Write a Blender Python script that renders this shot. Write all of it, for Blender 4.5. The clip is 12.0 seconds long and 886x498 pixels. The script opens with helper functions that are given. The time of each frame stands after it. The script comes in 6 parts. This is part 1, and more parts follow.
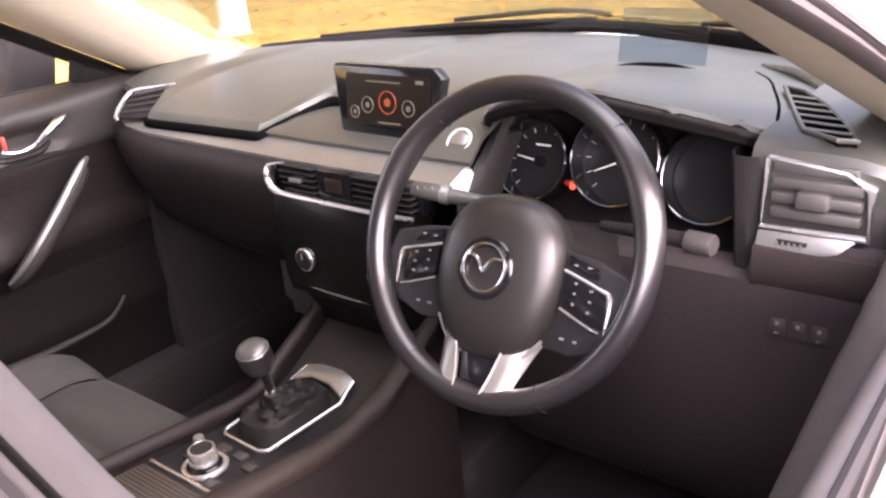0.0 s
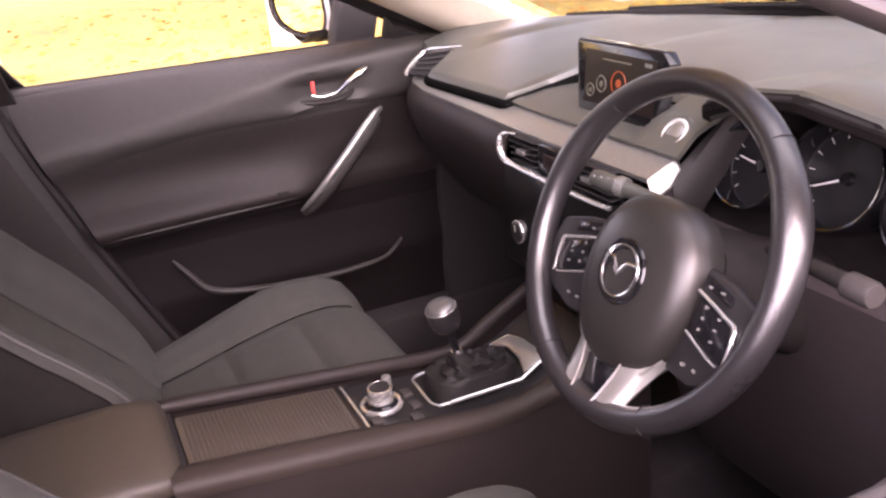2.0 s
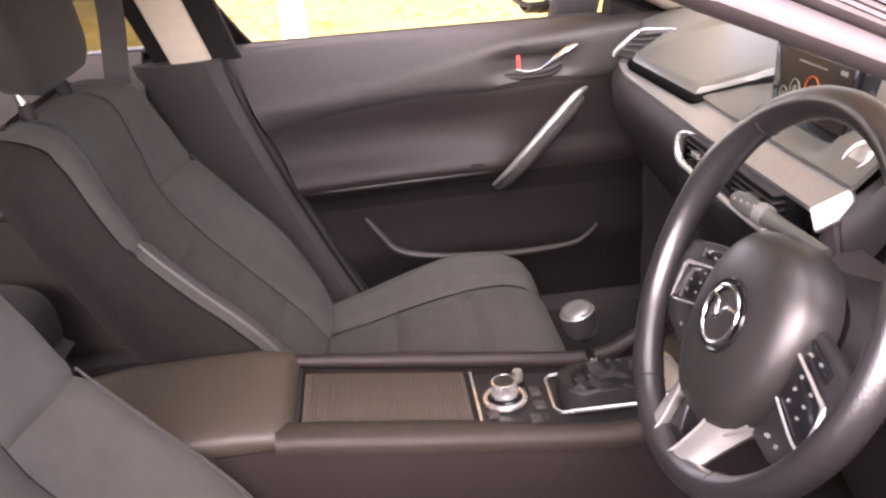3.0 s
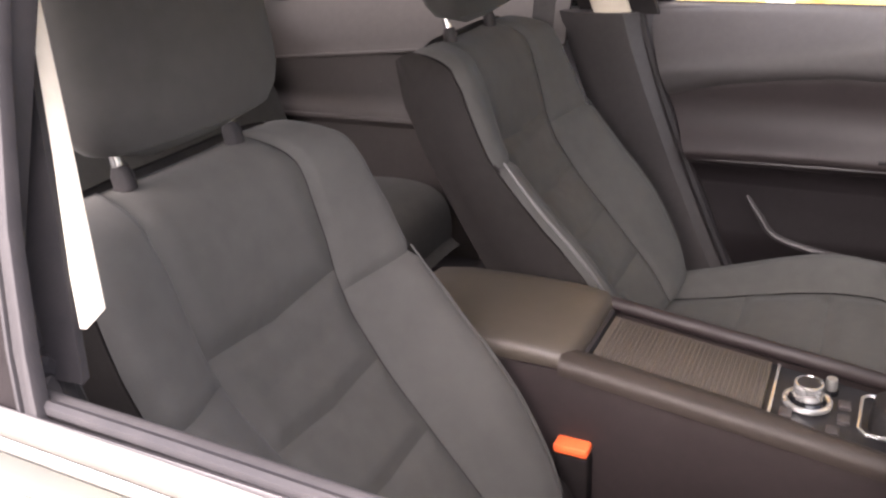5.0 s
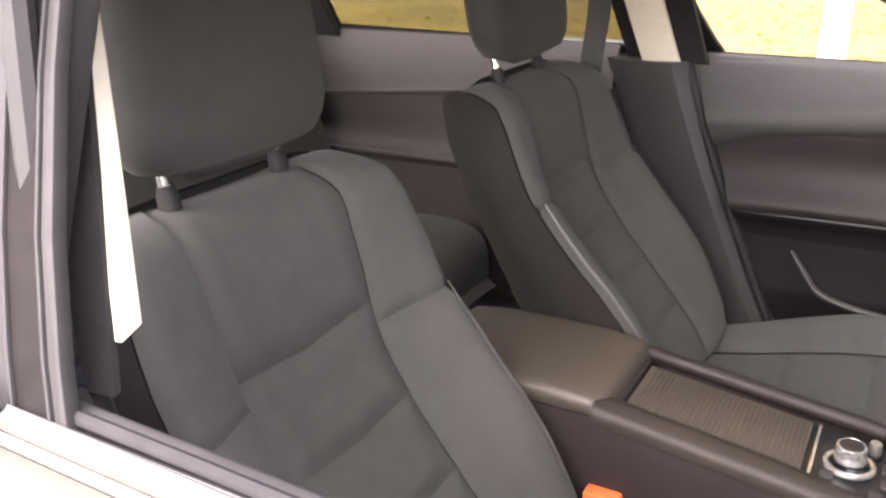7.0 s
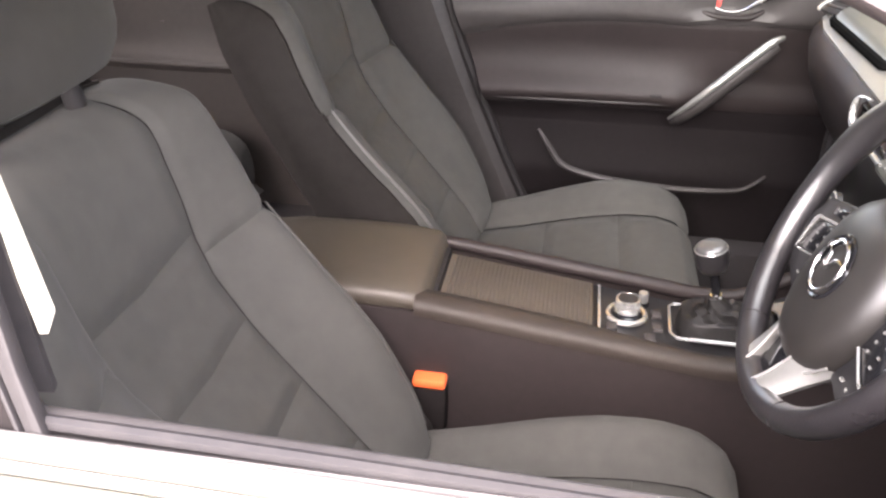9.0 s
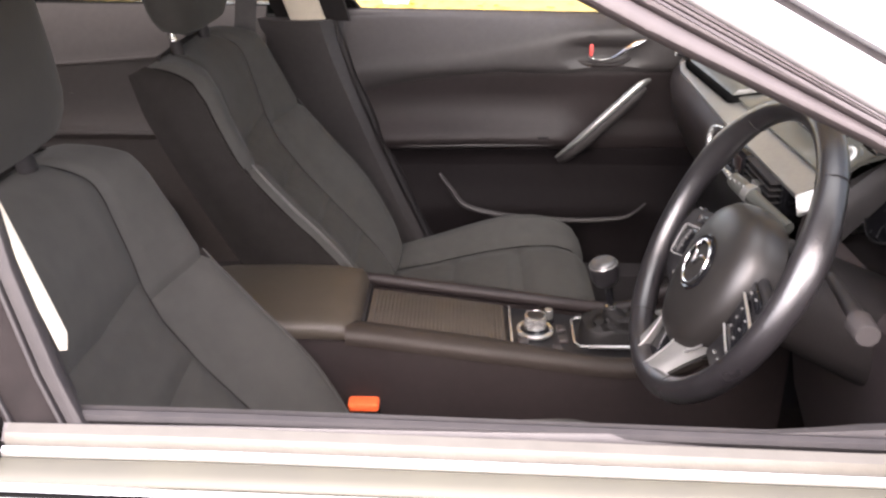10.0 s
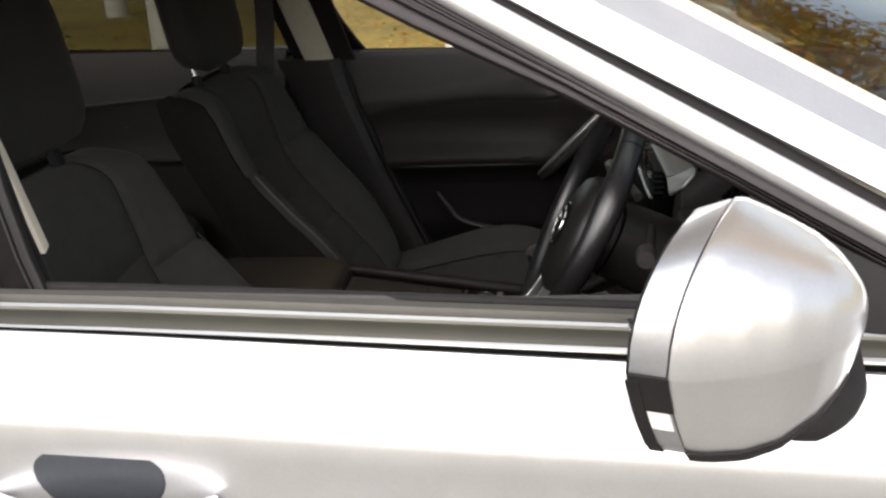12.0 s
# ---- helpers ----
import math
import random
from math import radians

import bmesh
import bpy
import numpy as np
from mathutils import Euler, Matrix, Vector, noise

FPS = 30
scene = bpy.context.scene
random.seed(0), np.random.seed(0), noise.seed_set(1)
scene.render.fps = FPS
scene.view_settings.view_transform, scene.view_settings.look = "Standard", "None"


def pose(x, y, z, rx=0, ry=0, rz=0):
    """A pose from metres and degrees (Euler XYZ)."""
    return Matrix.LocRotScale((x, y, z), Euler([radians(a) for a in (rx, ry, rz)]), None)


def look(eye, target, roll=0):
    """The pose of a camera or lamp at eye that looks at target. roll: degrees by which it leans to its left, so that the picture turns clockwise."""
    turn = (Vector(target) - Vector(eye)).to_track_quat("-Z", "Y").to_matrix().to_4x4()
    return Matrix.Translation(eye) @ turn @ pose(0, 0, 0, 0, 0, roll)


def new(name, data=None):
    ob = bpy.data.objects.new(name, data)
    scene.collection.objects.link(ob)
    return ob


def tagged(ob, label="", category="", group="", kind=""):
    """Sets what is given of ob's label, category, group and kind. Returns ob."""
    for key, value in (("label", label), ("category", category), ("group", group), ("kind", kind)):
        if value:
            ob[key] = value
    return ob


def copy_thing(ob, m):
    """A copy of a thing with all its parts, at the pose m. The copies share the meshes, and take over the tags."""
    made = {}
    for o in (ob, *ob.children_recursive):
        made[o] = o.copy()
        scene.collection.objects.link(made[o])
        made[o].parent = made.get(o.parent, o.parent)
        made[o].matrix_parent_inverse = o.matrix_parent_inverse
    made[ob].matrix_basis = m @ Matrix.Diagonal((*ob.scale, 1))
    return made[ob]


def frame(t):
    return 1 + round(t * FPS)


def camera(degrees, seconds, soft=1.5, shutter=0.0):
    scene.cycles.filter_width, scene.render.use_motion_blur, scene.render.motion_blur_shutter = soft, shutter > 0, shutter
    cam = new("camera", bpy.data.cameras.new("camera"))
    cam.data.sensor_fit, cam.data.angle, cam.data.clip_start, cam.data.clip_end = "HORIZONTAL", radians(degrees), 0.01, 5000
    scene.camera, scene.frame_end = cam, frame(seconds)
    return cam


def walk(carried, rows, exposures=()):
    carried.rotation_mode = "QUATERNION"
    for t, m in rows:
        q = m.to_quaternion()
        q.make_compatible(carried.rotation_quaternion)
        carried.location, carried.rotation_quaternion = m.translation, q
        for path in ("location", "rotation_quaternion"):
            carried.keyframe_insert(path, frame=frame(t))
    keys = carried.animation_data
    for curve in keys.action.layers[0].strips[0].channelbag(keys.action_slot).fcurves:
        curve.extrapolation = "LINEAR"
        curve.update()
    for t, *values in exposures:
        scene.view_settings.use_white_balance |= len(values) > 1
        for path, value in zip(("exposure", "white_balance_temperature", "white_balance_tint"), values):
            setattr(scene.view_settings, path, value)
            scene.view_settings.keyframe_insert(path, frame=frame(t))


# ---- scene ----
cam = camera(55.4, 12.0, 2.4)
PATH = [
    (0, (-0.6685, -0.8705, 1.2778), (0.8726, 0.3888, 0.4397), -4.9),
    (0.5, (-0.6674, -0.8662, 1.2756), (0.8737, 0.3953, 0.4418), -4.9),
    (1, (-0.6512, -0.878, 1.2745), (0.8359, 0.4439, 0.4343), -5.2),
    (1.5, (-0.5638, -0.9688, 1.2832), (0.5756, 0.6674, 0.4505), -5.7),
    (2, (-0.4666, -1.012, 1.267), (0.3272, 0.8143, 0.431), -5.5),
    (2.5, (-0.3618, -1.0022, 1.2691), (0.095, 0.9266, 0.4105), -4.2),
    (3, (-0.2808, -1.0087, 1.2734), (-0.1512, 0.9655, 0.4073), -5.4),
    (3.5, (-0.2041, -1.0238, 1.2713), (-0.4828, 0.9374, 0.4105), -5.6),
    (3.7, (-0.1847, -1.0314, 1.2702), (-0.5972, 0.9072, 0.4105), -5.8),
    (5.3, (-0.1231, -1.0606, 1.2518), (-1.0843, 0.6674, 0.3857), -2.6),
    (5.5, (-0.1285, -1.0584, 1.2508), (-1.1016, 0.6631, 0.3824), -2.1),
    (6, (-0.1328, -1.0541, 1.2508), (-1.1189, 0.6653, 0.3932), -1.6),
    (6.5, (-0.1318, -1.0562, 1.2475), (-1.1426, 0.6858, 0.4688), -1.4),
    (6.7, (-0.1285, -1.0584, 1.2464), (-1.1567, 0.6869, 0.4958), -1.4),
    (8.3, (-0.1868, -1.0508, 1.2605), (-0.8294, 0.7733, 0.2982), 0.1),
    (8.5, (-0.2149, -1.0606, 1.2745), (-0.7312, 0.7798, 0.268), 0.5),
    (8.7, (-0.2376, -1.0811, 1.2864), (-0.6448, 0.7636, 0.2388), 0.5),
    (9, (-0.2527, -1.12, 1.2972), (-0.5519, 0.7484, 0.2572), 0.6),
    (9.5, (-0.27, -1.2053, 1.3177), (-0.3802, 0.7182, 0.3403), 0.9),
    (10, (-0.2689, -1.256, 1.3274), (-0.3218, 0.6998, 0.4116), -0.3),
    (10.5, (-0.2646, -1.2668, 1.3264), (-0.3143, 0.6944, 0.4235), -0.1),
    (11, (-0.2603, -1.2787, 1.3274), (-0.3186, 0.688, 0.4343), -0.5),
    (11.5, (-0.2128, -1.35, 1.3393), (-0.3164, 0.634, 0.4915), -1.5),
    (11.8, (-0.1058, -1.4494, 1.3307), (-0.3002, 0.5519, 0.5401), -2.1),
    (11.9, (-0.0659, -1.4904, 1.3274), (-0.2894, 0.5098, 0.5455), -1.9),
    (12, (-0.0194, -1.5282, 1.3156), (-0.2862, 0.4676, 0.5326), -3.0),
]
EXPOSURES = [(0, 3.56, 6750, 34), (1.0, 3.53, 6750, 36), (1.75, 3.28, 6750, 45), (2.5, 3.58, 7000, 40), (3.5, 3.83, 6620, 32), (5.4, 3.56, 6620, 24), (6, 3.50, 6620, 22), (8.4, 4.10, 6620, 22), (9, 4.05, 6620, 22), (10, 3.25, 6620, 24), (11, 2.86, 6620, 19), (11.5, 2.62, 6620, 16), (12, 0.9, 6500, 12)]
walk(cam, [(t, look(eye, target, roll)) for t, eye, target, roll in PATH], EXPOSURES)

# ---- world, sun, exposure ----
world = bpy.data.worlds.new("sky")
scene.world = world
world.use_nodes = True
wn = world.node_tree
sky = wn.nodes.new("ShaderNodeTexSky")
sky.sky_type, sky.sun_disc = "NISHITA", False
SUN_EL, SUN_AZ = 40.0, 187.0
sky.sun_elevation, sky.sun_rotation = radians(SUN_EL), radians(SUN_AZ)
sky.air_density, sky.dust_density = 1.2, 3.0
haze = wn.nodes.new("ShaderNodeHueSaturation")  # thin cloud takes colour out of the sky
haze.inputs["Saturation"].default_value = 0.6
wn.links.new(sky.outputs[0], haze.inputs["Color"])
wn.links.new(haze.outputs[0], wn.nodes["Background"].inputs[0])
wn.nodes["Background"].inputs[1].default_value = 0.115
sun = new("sun", bpy.data.lights.new("sun", "SUN"))
sun.data.energy, sun.data.angle, sun.data.color = 3.0, radians(112.0), (1.0, 0.975, 0.93)
sun_way = Vector((math.sin(radians(SUN_AZ)) * math.cos(radians(SUN_EL)), math.cos(radians(SUN_AZ)) * math.cos(radians(SUN_EL)), math.sin(radians(SUN_EL))))
sun.matrix_world = look(Vector((0, 0, 12)) + sun_way * 5, (0, 0, 12))


# ---- materials ----
def material(name, c1, c2=None, rough=0.5, metal=0.0, scale=60.0, bump=0.0, bump_scale=None, coat=0.0, spec=0.5, vary=0.0, rough_var=0.0, dirt=0.0):
    m = bpy.data.materials.new(name)
    m.use_nodes = True
    t, b = m.node_tree, m.node_tree.nodes["Principled BSDF"]
    L, N = t.links.new, t.nodes.new
    tc = N("ShaderNodeTexCoord")
    b.inputs["Roughness"].default_value, b.inputs["Metallic"].default_value = rough, metal
    b.inputs["Coat Weight"].default_value, b.inputs["Coat Roughness"].default_value = coat, 0.06
    b.inputs["Specular IOR Level"].default_value = spec
    c2 = c2 or tuple(min(1.0, v * 1.25) for v in c1)
    n = N("ShaderNodeTexNoise")
    n.inputs["Scale"].default_value, n.inputs["Detail"].default_value = scale, 4
    L(tc.outputs["Object"], n.inputs["Vector"])
    big = N("ShaderNodeTexNoise")
    big.inputs["Scale"].default_value, big.inputs["Detail"].default_value = scale * 0.08, 3
    L(tc.outputs["Object"], big.inputs["Vector"])
    mid = N("ShaderNodeMath")
    mid.operation = "MULTIPLY_ADD"
    mid.inputs[1].default_value, mid.inputs[2].default_value = 0.5, 0.0
    L(n.outputs["Fac"], mid.inputs[0])
    add = N("ShaderNodeMath")
    add.operation = "MULTIPLY_ADD"
    add.inputs[1].default_value = 0.5
    L(big.outputs["Fac"], add.inputs[0])
    L(mid.outputs[0], add.inputs[2])
    ramp = N("ShaderNodeValToRGB")
    ramp.color_ramp.elements[0].position, ramp.color_ramp.elements[1].position = 0.3, 0.7
    ramp.color_ramp.elements[0].color, ramp.color_ramp.elements[1].color = (*c1, 1), (*c2, 1)
    L(add.outputs[0], ramp.inputs[0])
    L(ramp.outputs[0], b.inputs["Base Color"])
    if rough_var:
        mr = N("ShaderNodeMapRange")
        mr.inputs["To Min"].default_value, mr.inputs["To Max"].default_value = max(0.02, rough - rough_var), rough + rough_var
        L(big.outputs["Fac"], mr.inputs["Value"])
        L(mr.outputs[0], b.inputs["Roughness"])
    if bump:
        bn = N("ShaderNodeTexNoise")
        bn.inputs["Scale"].default_value, bn.inputs["Detail"].default_value = bump_scale or scale * 6, 2
        L(tc.outputs["Object"], bn.inputs["Vector"])
        bp = N("ShaderNodeBump")
        bp.inputs["Strength"].default_value, bp.inputs["Distance"].default_value = bump, 0.002
        L(bn.outputs["Fac"], bp.inputs["Height"])
        L(bp.outputs[0], b.inputs["Normal"])
    return m


def fabric(name, c1, c2, weave=900.0):
    m = material(name, c1, c2, rough=0.85, scale=40, spec=0.25)
    t, b = m.node_tree, m.node_tree.nodes["Principled BSDF"]
    L, N = t.links.new, t.nodes.new
    tc = N("ShaderNodeTexCoord")
    w = N("ShaderNodeTexVoronoi")
    w.inputs["Scale"].default_value = weave
    L(tc.outputs["Object"], w.inputs["Vector"])
    bp = N("ShaderNodeBump")
    bp.inputs["Strength"].default_value, bp.inputs["Distance"].default_value = 0.15, 0.001
    L(w.outputs["Distance"], bp.inputs["Height"])
    L(bp.outputs[0], b.inputs["Normal"])
    b.inputs["Sheen Weight"].default_value, b.inputs["Sheen Roughness"].default_value = 0.04, 0.5
    return m


def glowing(name, colour, power):
    m = bpy.data.materials.new(name)
    m.use_nodes = True
    b = m.node_tree.nodes["Principled BSDF"]
    b.inputs["Base Color"].default_value = (*[c * 0.08 for c in colour], 1)
    b.inputs["Roughness"].default_value, b.inputs["Specular IOR Level"].default_value = 0.35, 0.25
    b.inputs["Emission Color"].default_value, b.inputs["Emission Strength"].default_value = (*colour, 1), power
    return m


def pane(name, tint=(1, 1, 1), base=0.04):
    m = bpy.data.materials.new(name)
    m.use_nodes = True
    t = m.node_tree
    t.nodes.remove(t.nodes["Principled BSDF"])
    L, N = t.links.new, t.nodes.new
    tr, gl, mx, lw = N("ShaderNodeBsdfTransparent"), N("ShaderNodeBsdfGlossy"), N("ShaderNodeMixShader"), N("ShaderNodeLayerWeight")
    pw, ma = N("ShaderNodeMath"), N("ShaderNodeMath")
    tr.inputs[0].default_value = (*tint, 1)
    gl.inputs["Roughness"].default_value = 0.0
    lw.inputs["Blend"].default_value = 0.5
    pw.operation, pw.inputs[1].default_value = "POWER", 4.0
    ma.operation, ma.inputs[1].default_value, ma.inputs[2].default_value = "MULTIPLY_ADD", 0.8, base
    L(lw.outputs["Facing"], pw.inputs[0])
    L(pw.outputs[0], ma.inputs[0])
    L(ma.outputs[0], mx.inputs[0])
    L(tr.outputs[0], mx.inputs[1])
    L(gl.outputs[0], mx.inputs[2])
    L(mx.outputs[0], t.nodes["Material Output"].inputs[0])
    return m


SEAT = fabric("seat_fabric", (0.032, 0.0315, 0.029), (0.046, 0.045, 0.041))
SEAT_SIDE = fabric("seat_bolster_fabric", (0.035, 0.0345, 0.032), (0.050, 0.049, 0.045), 700)
# seat cloth darkened, so the shade on the headrests sits in its colour
HEAD = fabric("shaded_headrest_fabric", (0.020, 0.0195, 0.018), (0.029, 0.028, 0.026))
# lighter grey that paints the highlight along one piped seat edge
PIPING_LIT = material("lit_piping", (0.060, 0.058, 0.056), (0.075, 0.073, 0.070), rough=0.45, scale=200)
SEAT_BACK = material("seat_back_vinyl", (0.011, 0.0095, 0.009), (0.017, 0.015, 0.014), rough=0.75, spec=0.12, bump=0.2, scale=50)
DASH = material("soft_dash_grain", (0.045, 0.047, 0.042), (0.059, 0.061, 0.054), rough=0.36, spec=0.95, bump=0.06, scale=90, bump_scale=900, rough_var=0.08)
PLASTIC = material("dark_grained_plastic", (0.025, 0.0225, 0.0225), (0.036, 0.0325, 0.032), rough=0.5, spec=0.34, bump=0.07, scale=80, bump_scale=800, rough_var=0.08)
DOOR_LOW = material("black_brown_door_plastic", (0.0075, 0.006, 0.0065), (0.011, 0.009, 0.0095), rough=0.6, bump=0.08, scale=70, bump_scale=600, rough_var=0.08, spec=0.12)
BROWN = material("dark_brown_vinyl", (0.014, 0.011, 0.011), (0.020, 0.0155, 0.0155), rough=0.52, bump=0.08, scale=70, bump_scale=600, rough_var=0.08, spec=0.22)
LEATHER = material("black_leather", (0.009, 0.008, 0.009), (0.015, 0.014, 0.015), rough=0.31, spec=0.9, bump=0.16, scale=120, bump_scale=500, rough_var=0.1)
PAD = material("airbag_vinyl", (0.010, 0.0092, 0.0088), (0.015, 0.0135, 0.0125), rough=0.40, spec=0.55, bump=0.05, scale=90, bump_scale=900, rough_var=0.06)
GLOSS = material("gloss_black", (0.006, 0.006, 0.007), rough=0.12, scale=30, rough_var=0.06)
FASCIA = material("piano_black_fascia", (0.005, 0.005, 0.005), (0.008, 0.007, 0.007), rough=0.3, spec=0.18, scale=30, rough_var=0.05)
RUBBER = material("black_rubber", (0.010, 0.009, 0.010), (0.018, 0.016, 0.016), rough=0.68, scale=60, bump=0.1, spec=0.22)
SEAL = material("brown_black_rubber", (0.024, 0.020, 0.021), (0.036, 0.030, 0.031), rough=0.55, scale=60, bump=0.1, spec=0.3)
CHROME = material("chrome", (0.76, 0.76, 0.77), (0.84, 0.84, 0.85), rough=0.2, metal=1.0, scale=50, rough_var=0.06)
TRIM = material("bright_satin_chrome", (0.62, 0.62, 0.61), (0.70, 0.70, 0.69), rough=0.27, metal=0.86, scale=60, rough_var=0.05)
STRIP = material("dull_chrome_strip", (0.40, 0.40, 0.39), (0.50, 0.50, 0.49), rough=0.30, metal=1.0, scale=9, rough_var=0.1)
SATIN = material("satin_silver", (0.30, 0.30, 0.29), (0.36, 0.36, 0.345), rough=0.34, metal=0.75, scale=140, rough_var=0.06)
PAINT = material("silver_paint", (0.60, 0.60, 0.61), (0.66, 0.66, 0.67), rough=0.34, metal=0.75, scale=300, coat=1.0, rough_var=0.04)
# darker copy of the silver paint: shade on the rear-facing mirror rim
RIM_SHADED = material("shaded_silver_paint", (0.34, 0.35, 0.37), (0.40, 0.41, 0.43), rough=0.36, metal=0.7, scale=300, coat=0.6, rough_var=0.04)
BEIGE = material("beige_headlining", (0.52, 0.47, 0.38), (0.60, 0.55, 0.45), rough=0.9, bump=0.3, scale=60, bump_scale=500)
LINING = material("pale_grey_roof_cloth", (0.56, 0.54, 0.50), (0.64, 0.62, 0.58), rough=0.9, bump=0.3, scale=60, bump_scale=500)
TAN = material("dark_tan_vinyl", (0.036, 0.030, 0.0235), (0.048, 0.040, 0.031), rough=0.5, bump=0.3, scale=60, bump_scale=600)
CARPET = material("black_carpet", (0.016, 0.014, 0.015), (0.026, 0.022, 0.024), rough=0.95, bump=0.8, scale=120, bump_scale=400)
ORANGE = material("orange_red_plastic", (0.75, 0.10, 0.03), (0.80, 0.14, 0.04), rough=0.4, scale=40)
BED = material("satin_black", (0.012, 0.012, 0.013), (0.020, 0.019, 0.020), rough=0.38, scale=60, rough_var=0.1, spec=0.35)
RAIL = material("brown_padded_vinyl", (0.021, 0.017, 0.0145), (0.030, 0.024, 0.0205), rough=0.55, spec=0.22, bump=0.15, scale=60, bump_scale=600, rough_var=0.08)
RIB = material("ribbed_brown_plastic", (0.038, 0.033, 0.029), (0.052, 0.045, 0.039), rough=0.40, scale=80)
REAR_DARK = material("dark_brown_rear_insert", (0.032, 0.027, 0.025), (0.043, 0.036, 0.033), rough=0.55, bump=0.08, scale=70, bump_scale=700, rough_var=0.08)
REAR = material("grey_brown_rear_lining", (0.034, 0.029, 0.0265), (0.046, 0.039, 0.036), rough=0.55, bump=0.08, scale=70, bump_scale=700, rough_var=0.08)
BOOT = material("soft_boot_leather", (0.009, 0.0085, 0.0085), (0.016, 0.015, 0.015), rough=0.6, spec=0.25, bump=0.35, scale=60, bump_scale=220)
KNEE = material("brown_knee_plastic", (0.020, 0.0155, 0.0150), (0.030, 0.023, 0.022), rough=0.5, spec=0.25, bump=0.07, scale=80, bump_scale=800, rough_var=0.08)
SLAT = material("grey_slat_plastic", (0.052, 0.050, 0.048), (0.070, 0.067, 0.064), rough=0.45, scale=80)
PRINT = material("pale_print", (0.32, 0.32, 0.31), rough=0.5)
MARK = material("grey_print", (0.12, 0.12, 0.115), rough=0.5)
DULL = material("dull_red_lens", (0.018, 0.010, 0.009), rough=0.3)
# near-black for gaps, seams and recesses, with their shade in the colour
VOID = material("gap_shade_black", (0.004, 0.004, 0.004), (0.006, 0.006, 0.006), rough=1.0, spec=0.0)
KNEE_LOW = material("brown_black_lower_plastic", (0.026, 0.021, 0.022), (0.036, 0.029, 0.030), rough=0.55, spec=0.3, bump=0.07, scale=80, bump_scale=800, rough_var=0.08)
RING = material("dark_polished_ring", (0.26, 0.26, 0.27), (0.32, 0.32, 0.33), rough=0.10, metal=1.0, scale=50)
PALE_RING = material("pale_satin_ring", (0.50, 0.50, 0.49), (0.58, 0.58, 0.57), rough=0.42, metal=0.35, scale=90)
HOOD = material("black_stitched_leather", (0.012, 0.011, 0.011), (0.018, 0.016, 0.016), rough=0.5, spec=0.25, bump=0.2, scale=80, bump_scale=500)
COVER = material("matt_black_cover", (0.007, 0.006, 0.006), (0.012, 0.010, 0.010), rough=0.85, spec=0.05, scale=60, bump=0.1)
RED = material("red_mark", (0.60, 0.06, 0.05), rough=0.5)
WHITE = material("white_print", (0.70, 0.70, 0.68), rough=0.5)
BELT = material("seat_belt_webbing", (0.030, 0.028, 0.028), (0.05, 0.047, 0.046), rough=0.8, scale=200)
CAP = material("dark_satin_cap", (0.10, 0.10, 0.10), (0.14, 0.14, 0.14), rough=0.35, metal=0.6, scale=60)
WEATHER = material("grey_weatherstrip", (0.040, 0.037, 0.031), (0.056, 0.052, 0.044), rough=0.45, scale=60, bump=0.1)
GLASS = pane("window_glass", (0.97, 0.98, 0.97), 0.022)
PRIVACY = pane("tinted_rear_glass", (0.33, 0.34, 0.33), 0.02)
# colour of the shade painted behind the outer door handles
BOWL_SHADE = material("blue_grey_shadow_paint", (0.045, 0.050, 0.060), (0.060, 0.066, 0.078), rough=0.4, metal=0.3, scale=120)
# reflection of foliage in the chrome strip, put in as a dark olive colour
OLIVE = material("strip_reflection", (0.022, 0.021, 0.015), (0.036, 0.034, 0.022), rough=0.35, spec=0.3, scale=20, rough_var=0.1)
WINDSCREEN = pane("windscreen_glass", (0.62, 0.64, 0.63))
COMBINER = pane("clear_combiner", (0.80, 0.86, 0.92), 0.12)
MIRROR = material("mirror_glass", (0.85, 0.87, 0.88), rough=0.02, metal=1.0, scale=5)
GLOW_ORANGE = glowing("screen_orange", (1.0, 0.22, 0.07), 0.034)
GLOW_PALE = glowing("screen_pale", (0.75, 0.72, 0.55), 0.013)
GLOW_DIM = glowing("screen_ground", (0.05, 0.03, 0.02), 0.02)
GLOW_RED = glowing("warning_lamp", (1.0, 0.10, 0.05), 0.22)
BARK = material("pale_bark", (0.50, 0.47, 0.40), (0.72, 0.69, 0.62), rough=0.85, bump=0.6, scale=14, bump_scale=40)


def island_mix(name, colours, rough=0.7, see=0.0):
    """Leaf colours that change from leaf to leaf."""
    m = bpy.data.materials.new(name)
    m.use_nodes = True
    t, b = m.node_tree, m.node_tree.nodes["Principled BSDF"]
    g, r = t.nodes.new("ShaderNodeNewGeometry"), t.nodes.new("ShaderNodeValToRGB")
    t.links.new(g.outputs["Random Per Island"], r.inputs[0])
    while len(r.color_ramp.elements) < len(colours):
        r.color_ramp.elements.new(0.5)
    for i, (e, c) in enumerate(zip(r.color_ramp.elements, colours)):
        e.position, e.color = i / (len(colours) - 1), (*c, 1)
    t.links.new(r.outputs[0], b.inputs["Base Color"])
    b.inputs["Roughness"].default_value = rough
    tl, mx = t.nodes.new("ShaderNodeBsdfTranslucent"), t.nodes.new("ShaderNodeMixShader")
    t.links.new(r.outputs[0], tl.inputs[0])
    mx.inputs[0].default_value = 0.35
    t.links.new(b.outputs[0], mx.inputs[1])
    t.links.new(tl.outputs[0], mx.inputs[2])
    t.links.new(mx.outputs[0], t.nodes["Material Output"].inputs[0])
    return m


